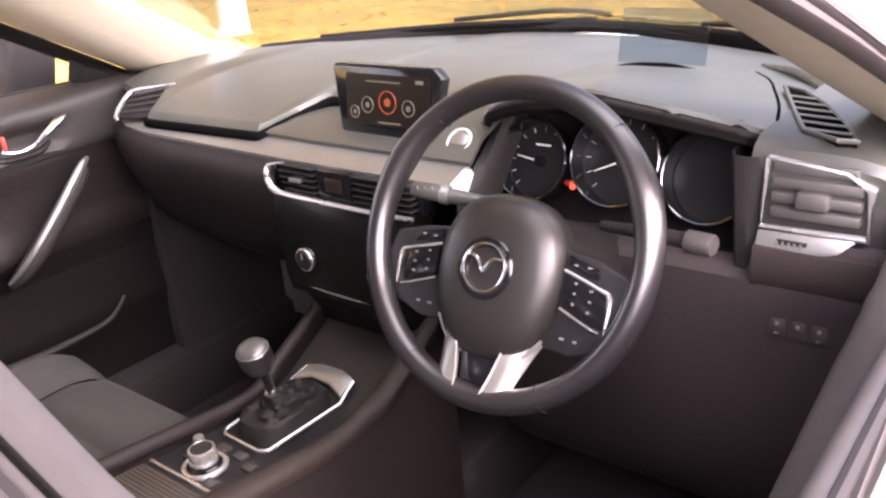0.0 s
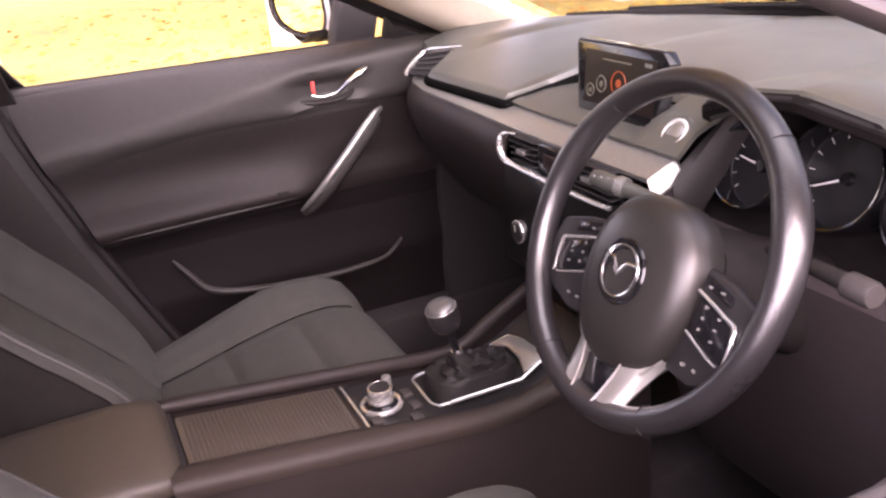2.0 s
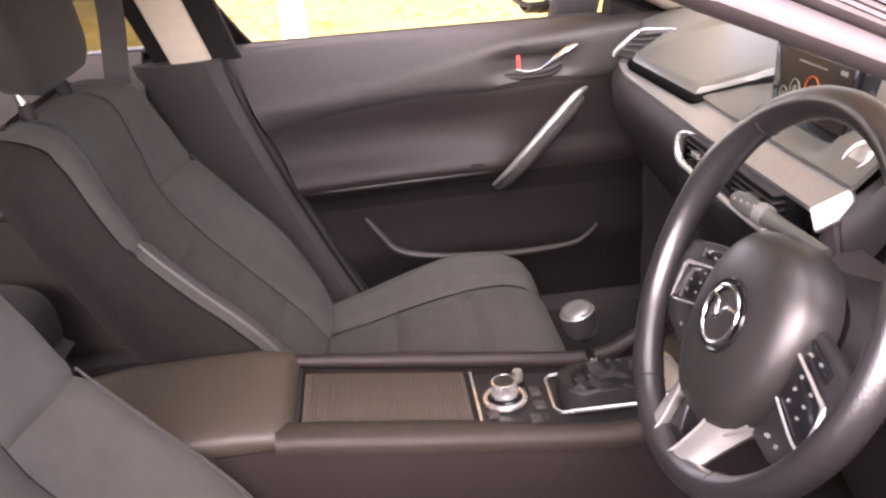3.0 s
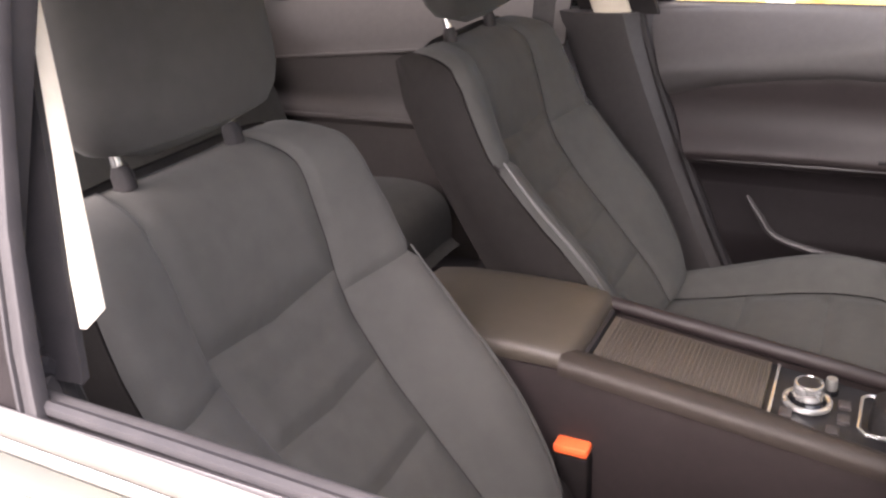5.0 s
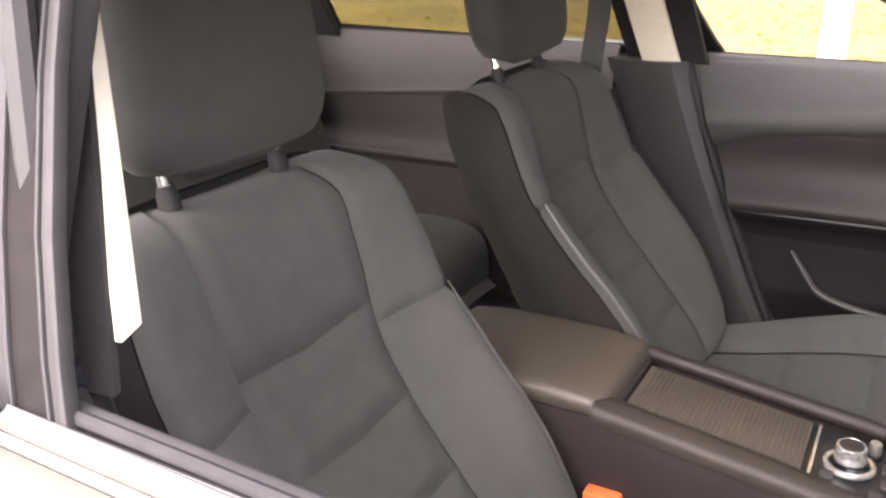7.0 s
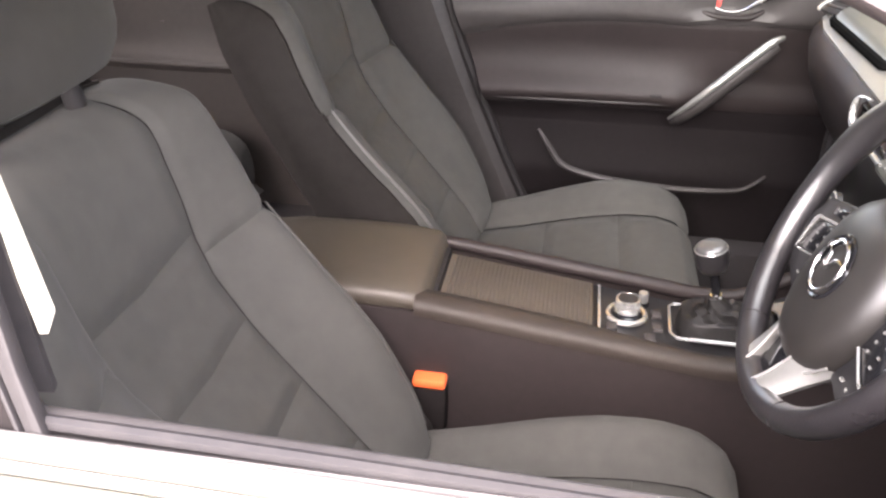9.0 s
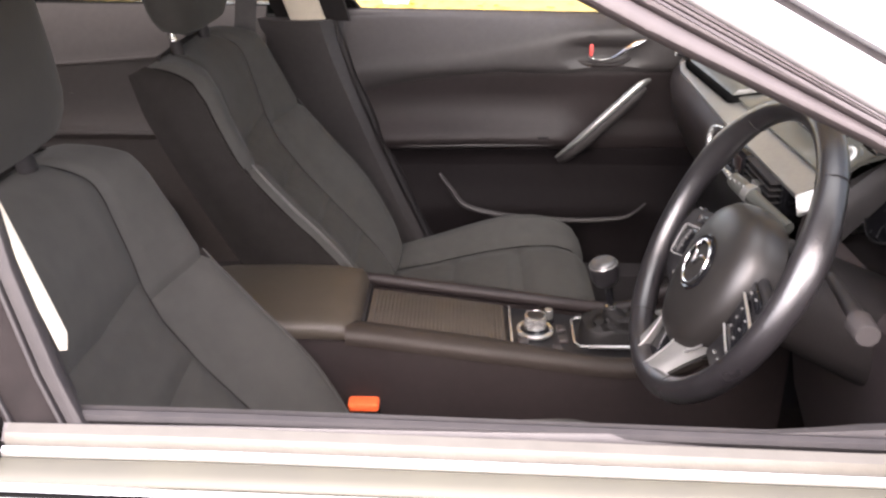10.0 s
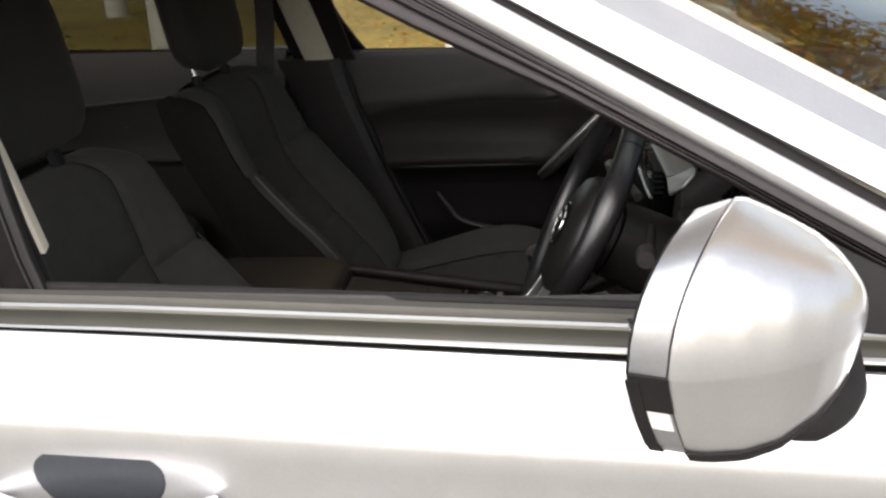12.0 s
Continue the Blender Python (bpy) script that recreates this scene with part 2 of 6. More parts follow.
FOLIAGE = island_mix("yellow_leaves", [(0.50, 0.26, 0.03), (0.62, 0.40, 0.05), (0.42, 0.16, 0.02), (0.58, 0.42, 0.08), (0.30, 0.28, 0.05)])
FOLIAGE_GREEN = island_mix("green_yellow_leaves", [(0.10, 0.14, 0.03), (0.22, 0.22, 0.04), (0.45, 0.30, 0.05), (0.14, 0.17, 0.04)])
LEAFY = material("leaf_strewn_grass", (0.16, 0.13, 0.035), (0.50, 0.34, 0.06), rough=0.9, scale=9, bump=0.8, bump_scale=60)
ROAD = material("worn_tarmac", (0.11, 0.105, 0.095), (0.20, 0.185, 0.15), rough=0.9, scale=20, bump=0.5, bump_scale=120)
DIAL = material("dial_face", (0.010, 0.010, 0.011), rough=0.35, scale=60)


# ---- builders ----
ORG = {}
SIDE = [1]


def thing(name, at, label, category, group="", kind=""):
    ob = new(name)
    ob.location = at
    ob.empty_display_size = 0.05
    ORG[ob.name] = Vector(at)
    return tagged(ob, label, category, group, kind)


def part(name, bm, mat, parent, label="", smooth=True):
    """Links a bmesh, given in world metres, as one mesh under a thing or part."""
    org = ORG[parent.name]
    if SIDE[0] < 0:
        for v in bm.verts:
            v.co.y = -v.co.y
        bmesh.ops.reverse_faces(bm, faces=bm.faces[:])
    me = bpy.data.meshes.new(name)
    for v in bm.verts:
        v.co -= org
    bm.to_mesh(me)
    bm.free()
    if smooth:
        for p in me.polygons:
            p.use_smooth = True
        me.set_sharp_from_angle(angle=radians(38))
    me.materials.append(mat)
    ob = new(name, me)
    ob.parent = parent
    ORG[ob.name] = org
    if label:
        tagged(ob, label)
    return ob


def structure(name, bm, mat, label, category):
    me = bpy.data.meshes.new(name)
    bm.to_mesh(me)
    bm.free()
    for p in me.polygons:
        p.use_smooth = True
    me.set_sharp_from_angle(angle=radians(38))
    me.materials.append(mat)
    return tagged(new(name, me), label, category, "", "structure")


def box(lo, hi, bevel=0.003, m=None, seg=2):
    bm = bmesh.new()
    c, s = [(a + b) / 2 for a, b in zip(lo, hi)], [abs(b - a) for a, b in zip(lo, hi)]
    bmesh.ops.create_cube(bm, size=1, matrix=Matrix.Translation(c) @ Matrix.Diagonal((*s, 1)))
    bevel = min(bevel, min(s) * 0.45)
    if bevel > 0:
        bmesh.ops.bevel(bm, geom=bm.edges[:], offset=bevel, segments=seg, affect="EDGES", profile=0.5)
    if m is not None:
        bm.transform(m)
    return bm


def prism(poly, way, bevel=0.002, seg=2, m=None):
    """A flat outline pushed out along way, with rounded edges."""
    bm = bmesh.new()
    way = Vector(way)
    a = [bm.verts.new(p) for p in poly]
    b = [bm.verts.new(Vector(p) + way) for p in poly]
    n = len(poly)
    bm.faces.new(a[::-1])
    bm.faces.new(b)
    for i in range(n):
        bm.faces.new((a[i], a[(i + 1) % n], b[(i + 1) % n], b[i]))
    bmesh.ops.recalc_face_normals(bm, faces=bm.faces[:])
    if bevel:
        bmesh.ops.bevel(bm, geom=bm.edges[:], offset=bevel, segments=seg, affect="EDGES", profile=0.5)
    if m is not None:
        bm.transform(m)
    return bm


def curve_points(pts, per=6, closed=False):
    """Catmull-Rom through the points."""
    P = [Vector(p) for p in pts]
    n, out = len(P), []
    for i in range(n if closed else n - 1):
        a, b, c, d = (P[(i + k) % n] if closed else P[min(max(i + k, 0), n - 1)] for k in (-1, 0, 1, 2))
        for j in range(per):
            t = j / per
            out.append(0.5 * ((2 * b) + (c - a) * t + (2 * a - 5 * b + 4 * c - d) * t * t + (3 * b - a - 3 * c + d) * t ** 3))
    if not closed:
        out.append(P[-1])
    return out


def tube(pts, radius, n=10, closed=False, per=6, flat=1.0, up=(0, 0, 1), smooth=True):
    """A round or flattened bar along a line; radius may be a list."""
    P = curve_points(pts, per, closed) if smooth else [Vector(p) for p in pts]
    k = len(P)
    R = [radius] * k if not isinstance(radius, (list, tuple)) else [float(np.interp(i / (k - 1), np.linspace(0, 1, len(radius)), radius)) for i in range(k)]
    bm, rings = bmesh.new(), []
    up = Vector(up)
    for i, p in enumerate(P):
        d = (P[(i + 1) % k] - P[i - 1]) if closed else (P[min(i + 1, k - 1)] - P[max(i - 1, 0)])
        d.normalize()
        s = d.cross(up)
        if s.length < 1e-4:
            s = d.cross(Vector((1, 0, 0.2)))
        s.normalize()
        w = s.cross(d)
        rings.append([bm.verts.new(p + (s * math.cos(a) + w * math.sin(a) * flat) * R[i]) for a in [2 * math.pi * j / n for j in range(n)]])
    for i in range(k if closed else k - 1):
        A, B = rings[i], rings[(i + 1) % k]
        for j in range(n):
            bm.faces.new((A[j], A[(j + 1) % n], B[(j + 1) % n], B[j]))
    if not closed:
        bm.faces.new(rings[0][::-1])
        bm.faces.new(rings[-1])
    bmesh.ops.recalc_face_normals(bm, faces=bm.faces[:])
    return bm


def lathe(profile, m, n=32, closed=True):
    """Turns (radius, height) pairs about the local z of m."""
    bm, rings = bmesh.new(), []
    for r, h in profile:
        rings.append([bm.verts.new(m @ Vector((r * math.cos(a), r * math.sin(a), h))) for a in [2 * math.pi * j / n for j in range(n)]])
    for A, B in zip(rings, rings[1:]):
        for j in range(n):
            bm.faces.new((A[j], A[(j + 1) % n], B[(j + 1) % n], B[j]))
    if closed:
        bm.faces.new(rings[0][::-1])
        bm.faces.new(rings[-1])
    bmesh.ops.recalc_face_normals(bm, faces=bm.faces[:])
    return bm


def ring(m, r, w, n=40, k=8):
    """A torus of radius r and bar w in the local xy plane of m."""
    bm, rings = bmesh.new(), []
    for i in range(n):
        a = 2 * math.pi * i / n
        rings.append([bm.verts.new(m @ Vector(((r + w * math.cos(b)) * math.cos(a), (r + w * math.cos(b)) * math.sin(a), w * math.sin(b)))) for b in [2 * math.pi * j / k for j in range(k)]])
    for i in range(n):
        for j in range(k):
            bm.faces.new((rings[i][j], rings[(i + 1) % n][j], rings[(i + 1) % n][(j + 1) % k], rings[i][(j + 1) % k]))
    bmesh.ops.recalc_face_normals(bm, faces=bm.faces[:])
    return bm


def loft(rows, closed=False, thick=0.0, caps=True):
    """A skin over rows of points; closed: each row is a ring. thick: gives an open skin depth."""
    bm = bmesh.new()
    V = [[bm.verts.new(p) for p in r] for r in rows]
    n = len(rows[0])
    for A, B in zip(V, V[1:]):
        for j in range(n if closed else n - 1):
            bm.faces.new((A[j], A[(j + 1) % n], B[(j + 1) % n], B[j]))
    if closed and caps:
        bm.faces.new(V[0][::-1])
        bm.faces.new(V[-1])
    bmesh.ops.recalc_face_normals(bm, faces=bm.faces[:])
    if thick:
        bmesh.ops.solidify(bm, geom=bm.faces[:], thickness=thick)
        bmesh.ops.recalc_face_normals(bm, faces=bm.faces[:])
    return bm


def sheet(f, us, vs, thick=0.0):
    return loft([[f(u, v) for v in vs] for u in us], thick=thick)


def join(*bms):
    out = bms[0]
    for b in bms[1:]:
        me = bpy.data.meshes.new("joined")
        b.to_mesh(me)
        b.free()
        out.from_mesh(me)
        bpy.data.meshes.remove(me)
    return out


def span(a, b, n):
    return [a + (b - a) * i / (n - 1) for i in range(n)]


def interp(x, xs, ys):
    return float(np.interp(x, xs, ys))


def axes(at, x, y, z):
    """A matrix from an origin and three axes."""
    m = Matrix((Vector(x), Vector(y), Vector(z))).transposed().to_4x4()
    m.translation = at
    return m


# ---- the place: ground, floor of the car, roof ----
def belt(x):
    """Height of the window sill at x."""
    return 0.976 - 0.018 * x - (0.0165 * (x + 0.42) if SIDE[0] < 0 and x > -0.42 else 0.0)


def flank(z):
    """Distance of the side window's plane from the middle of the car at height z."""
    return 0.812 - 0.53 * (z - 0.99)


bm = bmesh.new()
bmesh.ops.create_grid(bm, x_segments=120, y_segments=120, size=60)
for v in bm.verts:
    far = max(0.0, v.co.length - 8)
    v.co.z = 0.03 * noise.noise(v.co * 0.6) * min(1, max(0, (v.co.length - 3) / 3)) + 0.0006 * far * far * (1 if v.co.y > 0 else 0.2)
ground = structure("ground", bm, LEAFY, "grass strewn with yellow autumn leaves", "ground")

road = sheet(lambda x, y: (x, y, 0.012 + 0.004 * noise.noise(Vector((x, y, 0)) * 2)), span(-30, 30, 61), span(-7.0, 1.25, 12), thick=-0.05)
structure("road", road, ROAD, "grey tarmac drive with leaf litter", "road")

bm = join(box((-1.9, -0.74, 0.16), (0.80, 0.74, 0.20), 0.0), box((0.78, -0.74, 0.16), (0.82, 0.74, 0.93), 0.0), box((-0.75, -0.12, 0.18), (0.80, 0.12, 0.36), 0.03), box((-1.9, -0.84, 0.15), (0.85, -0.70, 0.34), 0.02), box((-1.9, 0.70, 0.15), (0.85, 0.84, 0.34), 0.02))
bm = join(bm, box((0.30, 0.725, 0.20), (0.82, 0.76, 0.94), 0.0), box((0.30, -0.76, 0.20), (0.82, -0.725, 0.94), 0.0), box((0.34, -0.74, 0.90), (0.82, 0.74, 0.93), 0.0))
structure("floor", bm, CARPET, "black carpeted car floor and bulkhead", "floor")

# ---- car shell ----
shell = thing("car_body", (0.2, 0, 0.3), "silver car body with roof, pillars and bonnet", "car")


def side_prism(poly, out, inn, bevel=0.003):
    """An outline in x and z, set in the leaning plane of the side windows."""
    bm = bmesh.new()
    a = [bm.verts.new((x, flank(z) + out, z + out * 0.4)) for x, z in poly]
    b = [bm.verts.new((x, flank(z) - inn, z - inn * 0.4)) for x, z in poly]
    n = len(poly)
    bm.faces.new(a)
    bm.faces.new(b[::-1])
    for i in range(n):
        bm.faces.new((a[i], b[i], b[(i + 1) % n], a[(i + 1) % n]))
    bmesh.ops.recalc_face_normals(bm, faces=bm.faces[:])
    if bevel:
        bmesh.ops.bevel(bm, geom=bm.edges[:], offset=bevel, segments=2, affect="EDGES", profile=0.5)
    return bm


def a_edge(x, d):
    """Height of the sloping front post at x, d metres above the edge of the window."""
    return 1.128 - 0.53 * x + d + 0.03 * d * x


for s in (-1, 1):
    SIDE[0] = s
    # outer roof pillar in silver, between the door frame and the windscreen
    xs = span(-0.36, 0.62, 12)
    lo = [(x, a_edge(x, (0.085 if s < 0 else 0.093) + 0.02 * max(0, x))) for x in xs]
    hi = [(x, a_edge(x, 0.151 if s < 0 else 0.160)) for x in xs]
    rows = []
    for (x, z0), (_, z1) in zip(lo, hi):
        y0 = flank(z0)
        rows.append([(x, y0 - 0.03, z0 - 0.012), (x, y0 + 0.004, z0), (x, y0 - 0.004, (z0 + z1) / 2 + 0.004), (x, y0 - 0.045, z1 + 0.002), (x, y0 - 0.075, z1 - 0.01), (x, y0 - 0.075, z0 - 0.02)])
    part("front_pillar", loft(rows, closed=True), PAINT, shell, "silver front roof pillar")
    # inner trim of the front pillar
    rows = []
    for x in span(-0.36, 0.50, 14):
        z, y = a_edge(x, 0.098), flank(a_edge(x, 0.098)) - 0.048
        rows.append([(x - 0.02, y + 0.042, z - 0.050), (x - 0.008, y - 0.020, z - 0.050), (x + 0.02, y - 0.055, z - 0.035), (x + 0.060, y - 0.070, z + 0.000), (x + 0.07, y - 0.045, z + 0.030), (x, y + 0.035, z + 0.0)])
    part("front_pillar_trim", loft(rows, closed=True), BEIGE, shell, "beige inner trim of the front pillar")
    # middle pillar: black seal band, beige upper trim, dark lower trim
    part("middle_pillar", side_prism([(-0.575, 0.985), (-0.675, 0.985), (-0.745, 1.34), (-0.645, 1.34)], -0.002, 0.03), RUBBER, shell, "gloss black outer cover of the middle pillar")
    rows = []
    for z in span(1.003, 1.36, 10):
        k = (z - 1.003) / 0.357
        x0, y0 = -0.541 - 0.232 * k, 0.742 - 0.53 * (z - 0.982) - 0.004 * math.sin(3.14 * k)
        if s < 0:
            rows.append([(x0 - 0.015, y0 + 0.009, z), (x0 - 0.016, y0 + 0.006, z), (x0 - 0.025, y0 - 0.015, z), (x0 - 0.027, y0 - 0.018, z), (x0 - 0.032, y0 - 0.017, z), (x0 - 0.020, y0 + 0.010, z)])
        else:
            z -= 0.024 * (1 - k)
            x0, y0 = -0.595 - 0.19 * (z - 0.98), 0.742 - 0.53 * (z - 0.982)
            rows.append([(x0, y0 + 0.006, z), (x0 - 0.002, y0 - 0.001, z), (x0 - 0.020, y0 - 0.005, z), (x0 - 0.052, y0 - 0.012, z), (x0 - 0.078, y0 - 0.006, z), (x0 - 0.085, y0 + 0.012, z), (x0 - 0.02, y0 + 0.012, z)])
    part("middle_pillar_trim", loft(rows, closed=True), BEIGE, shell, "beige upper trim of the middle pillar")
    xa, xb, slope = (0.560, 0.64, 0.556) if s < 0 else (0.541, 0.597, 0.18)
    part("pillar_seal", loft([[(-xa - slope * (z - 1.0), 0.756 - 0.53 * (z - 0.982), z), (-xa - 0.003 - slope * (z - 1.0), 0.748 - 0.53 * (z - 0.982), z), (-xb - slope * 0.9 * (z - 1.0), 0.748 - 0.53 * (z - 0.982), z), (-xb - slope * 0.9 * (z - 1.0), 0.765 - 0.53 * (z - 0.982), z)] for z in span(0.975, 1.34, 8)], closed=True), RUBBER, shell, "black seal beside the pillar trim")
    rows = []
    for z in span(0.24, 0.980, 12):
        k = (0.98 - z) / 0.74
        x0, y0 = -0.588 + 0.30 * max(0.0, k) ** 1.15, 0.738 + 0.005 * math.sin(3 * k)
        rows.append([(x0 + 0.034, y0 + 0.045, z), (x0 + 0.004, y0 + 0.004, z), (x0 - 0.02, y0 - 0.014, z), (x0 - 0.13, y0 - 0.01, z), (x0 - 0.17, y0 + 0.02, z), (x0 - 0.16, y0 + 0.05, z)])
    part("lower_pillar_trim", loft(rows, closed=True), PLASTIC, shell, "dark lower trim of the middle pillar")
    # seal along the door opening
    part("door_seal", tube([(-0.665, 0.685, 1.30), (-0.585, 0.765, 1.02), (-0.574, 0.756, 0.96), (-0.520, 0.752, 0.80), (-0.430, 0.750, 0.58), (-0.330, 0.750, 0.36)], 0.011, 8), RUBBER, shell, "rubber door seal")
    # roof rail and rear side
    part("roof_rail", side_prism([(-0.36, 1.316), (-0.70, 1.385), (-1.3, 1.385), (-1.9, 1.30), (-1.9, 1.36), (-1.3, 1.44), (-0.70, 1.44), (-0.36, 1.40)], 0.003, 0.05), PAINT, shell)
    part("rear_quarter", side_prism([(-1.62, 0.99), (-1.95, 0.99), (-1.95, 1.34), (-1.75, 1.34)], 0.0, 0.06), PAINT, shell)
    rows = []
    for x in span(0.62, 1.75, 10):
        rows.append([(x, 0.62, 0.90 - 0.04 * (x - 0.6)), (x, 0.80, 0.955 - 0.10 * (x - 0.62)), (x, 0.87, 0.90 - 0.08 * (x - 0.62)), (x, 0.90, 0.78 - 0.05 * (x - 0.62)), (x, 0.91, 0.55), (x, 0.88, 0.30), (x, 0.62, 0.30)])
    part("front_wing", loft(rows, closed=True), PAINT, shell, "silver front wing")
SIDE[0] = 1


def screen_base(y):
    """x of the foot of the windscreen at y."""
    return 1.02 - 0.75 * y * y


# roof with lining
part("roof", sheet(lambda x, y: (x, y, 1.43 - 0.16 * y * y - 0.05 * max(0, -0.9 - x) ** 2 * 2 - 0.3 * max(0, x + 0.55) ** 2), span(-1.9, -0.19, 14), span(-0.60, 0.60, 9), thick=0.02), PAINT, shell, "silver roof skin")
roof_lining = sheet(lambda x, y: (x, y, 1.395 - 0.16 * y * y - 0.10 * max(0, -0.9 - x) ** 2 - 0.3 * max(0, x + 0.55) ** 2), span(-1.9, -0.17, 14), span(-0.60, 0.60, 9), thick=0.008)
structure("ceiling", roof_lining, LINING, "pale grey cloth car roof lining", "ceiling")


def screen_point(k, y):
    top = Vector((-0.185 - 0.10 * abs(y) ** 2, y * 0.80, 1.362 - 0.14 * y * y))
    foot = Vector((screen_base(y), y, 0.985 - 0.02 * abs(y)))
    p = top.lerp(foot, k)
    return p + Vector((0.02, 0, 0.03)) * math.sin(math.pi * k)


part("windscreen", sheet(lambda k, y: screen_point(k, y), span(0, 1, 14), span(-0.70, 0.70, 17), thick=0.004), WINDSCREEN, shell, "clear laminated windscreen")
part("rear_window", sheet(lambda k, y: Vector((-1.9 - 0.5 * k, y * (0.8 + 0.2 * k), 1.37 - 0.33 * k - 0.1 * y * y)), span(0, 1, 6), span(-0.65, 0.65, 8), thick=0.004), PRIVACY, shell, "dark tinted rear window").visible_shadow = False
part("screen_black_edge", tube([screen_point(0.985, y) + Vector((-0.01, 0, -0.004)) for y in span(-0.69, 0.69, 13)], 0.014, 8, per=2), RUBBER, shell, "black lower edge of the windscreen")
part("bonnet", sheet(lambda k, y: (screen_base(y) + 0.06 + k * 1.0, y, 0.955 - 0.16 * k * k - 0.04 * k - 0.05 * y * y + 0.012 * math.exp(-((abs(y) - 0.45) / 0.1) ** 2)), span(0, 1, 12), span(-0.74, 0.74, 17), thick=0.01), PAINT, shell, "silver bonnet")
part("cowl", sheet(lambda k, y: (screen_base(y) - 0.01 + k * 0.10, y, 0.968 - 0.03 * k), span(0, 1, 4), span(-0.74, 0.74, 17), thick=0.006), RUBBER, shell, "black plastic cowl below the windscreen")
for y0, y1 in ((0.62, 0.02), (0.05, -0.55)):
    w = thing("windscreen_wiper", (screen_base(y0), y0, 0.975), "black windscreen wiper lying along the screen's foot", "wiper", "windscreen wipers")
    a, b = Vector((screen_base(y0) + 0.035, y0, 0.984)), Vector((screen_base(y1) - 0.01, y1, 0.999))
    part("wiper_blade", tube([a, a.lerp(b, 0.5) + Vector((0.01, 0, 0.005)), b], 0.007, 8), RUBBER, w)
    part("wiper_arm", tube([a.lerp(b, 0.5) + Vector((0.01, 0, 0.018)), b.lerp(a, 0.15) + Vector((0.04, 0, 0.02)), b + Vector((0.07, 0, 0.0))], 0.006, 6), RUBBER, w)


# ---- front doors, alike on both sides ----
OUT = [0.0]


def panel_y(x, z):
    """Inner face of the door's lining, from the middle of the car."""
    zs = [0.24, 0.42, 0.50, 0.56, 0.62, 0.66, 0.70, 0.735, 0.80, 0.865]
    ys = [0.780, 0.770, 0.752, 0.760, 0.762, 0.754, 0.750, 0.756, 0.752, 0.740]
    fold = interp(x, [-0.60, -0.482, -0.182, 0.01, 0.262], [0.852, 0.869, 0.913, 0.945, 0.962])
    y = interp(z, zs, ys) if z < 0.865 else 0.740
    t = (z - fold) / (0.990 - fold)
    y += 0.060 * 0.5 * (t + math.sqrt(t * t + 0.02)) if z > 0.80 else 0.0
    # armrest swelling out over the rear two thirds
    top = 0.690 + 0.006 * math.cos((x + 0.2) * 6)
    arm = math.exp(-((z - top) / (0.052 if z > top else 0.030)) ** 2) * 0.044 * min(1.0, max(0.0, (0.05 - x) / 0.08)) * 0.8
    # hollow behind the handle
    hollow = 0.022 * math.exp(-(((x - 0.06) / 0.085) ** 4 + ((z - 0.903) / 0.030) ** 4))
    # the lining comes in towards the dash
    return y - arm + hollow - 0.03 * max(0, x - 0.05) + OUT[0] * (0.25 + 0.75 * min(1.0, max(0.0, (fold - 0.012 - z) / 0.03)))


def grid_patch(x0, x1, zlo, zhi, nx, nz, lift=0.0, edge=0.004, front=None):
    rows = []
    for i in range(nz):
        k = i / (nz - 1)
        row = []
        for j in range(nx):
            h = j / (nx - 1)
            xa, xb = (x0(k) if callable(x0) else x0), (x1(k) if callable(x1) else x1)
            x = xa + (xb - xa) * h
            a, b = zlo(x), zhi(x)
            z = a + (b - a) * k
            d = min((z - a), (b - z), 0.05)
            y = panel_y(x, z) - lift + edge * math.exp(-d / 0.004)
            row.append((x, y, z))
        rows.append(row)
    return loft(rows, thick=-0.012)


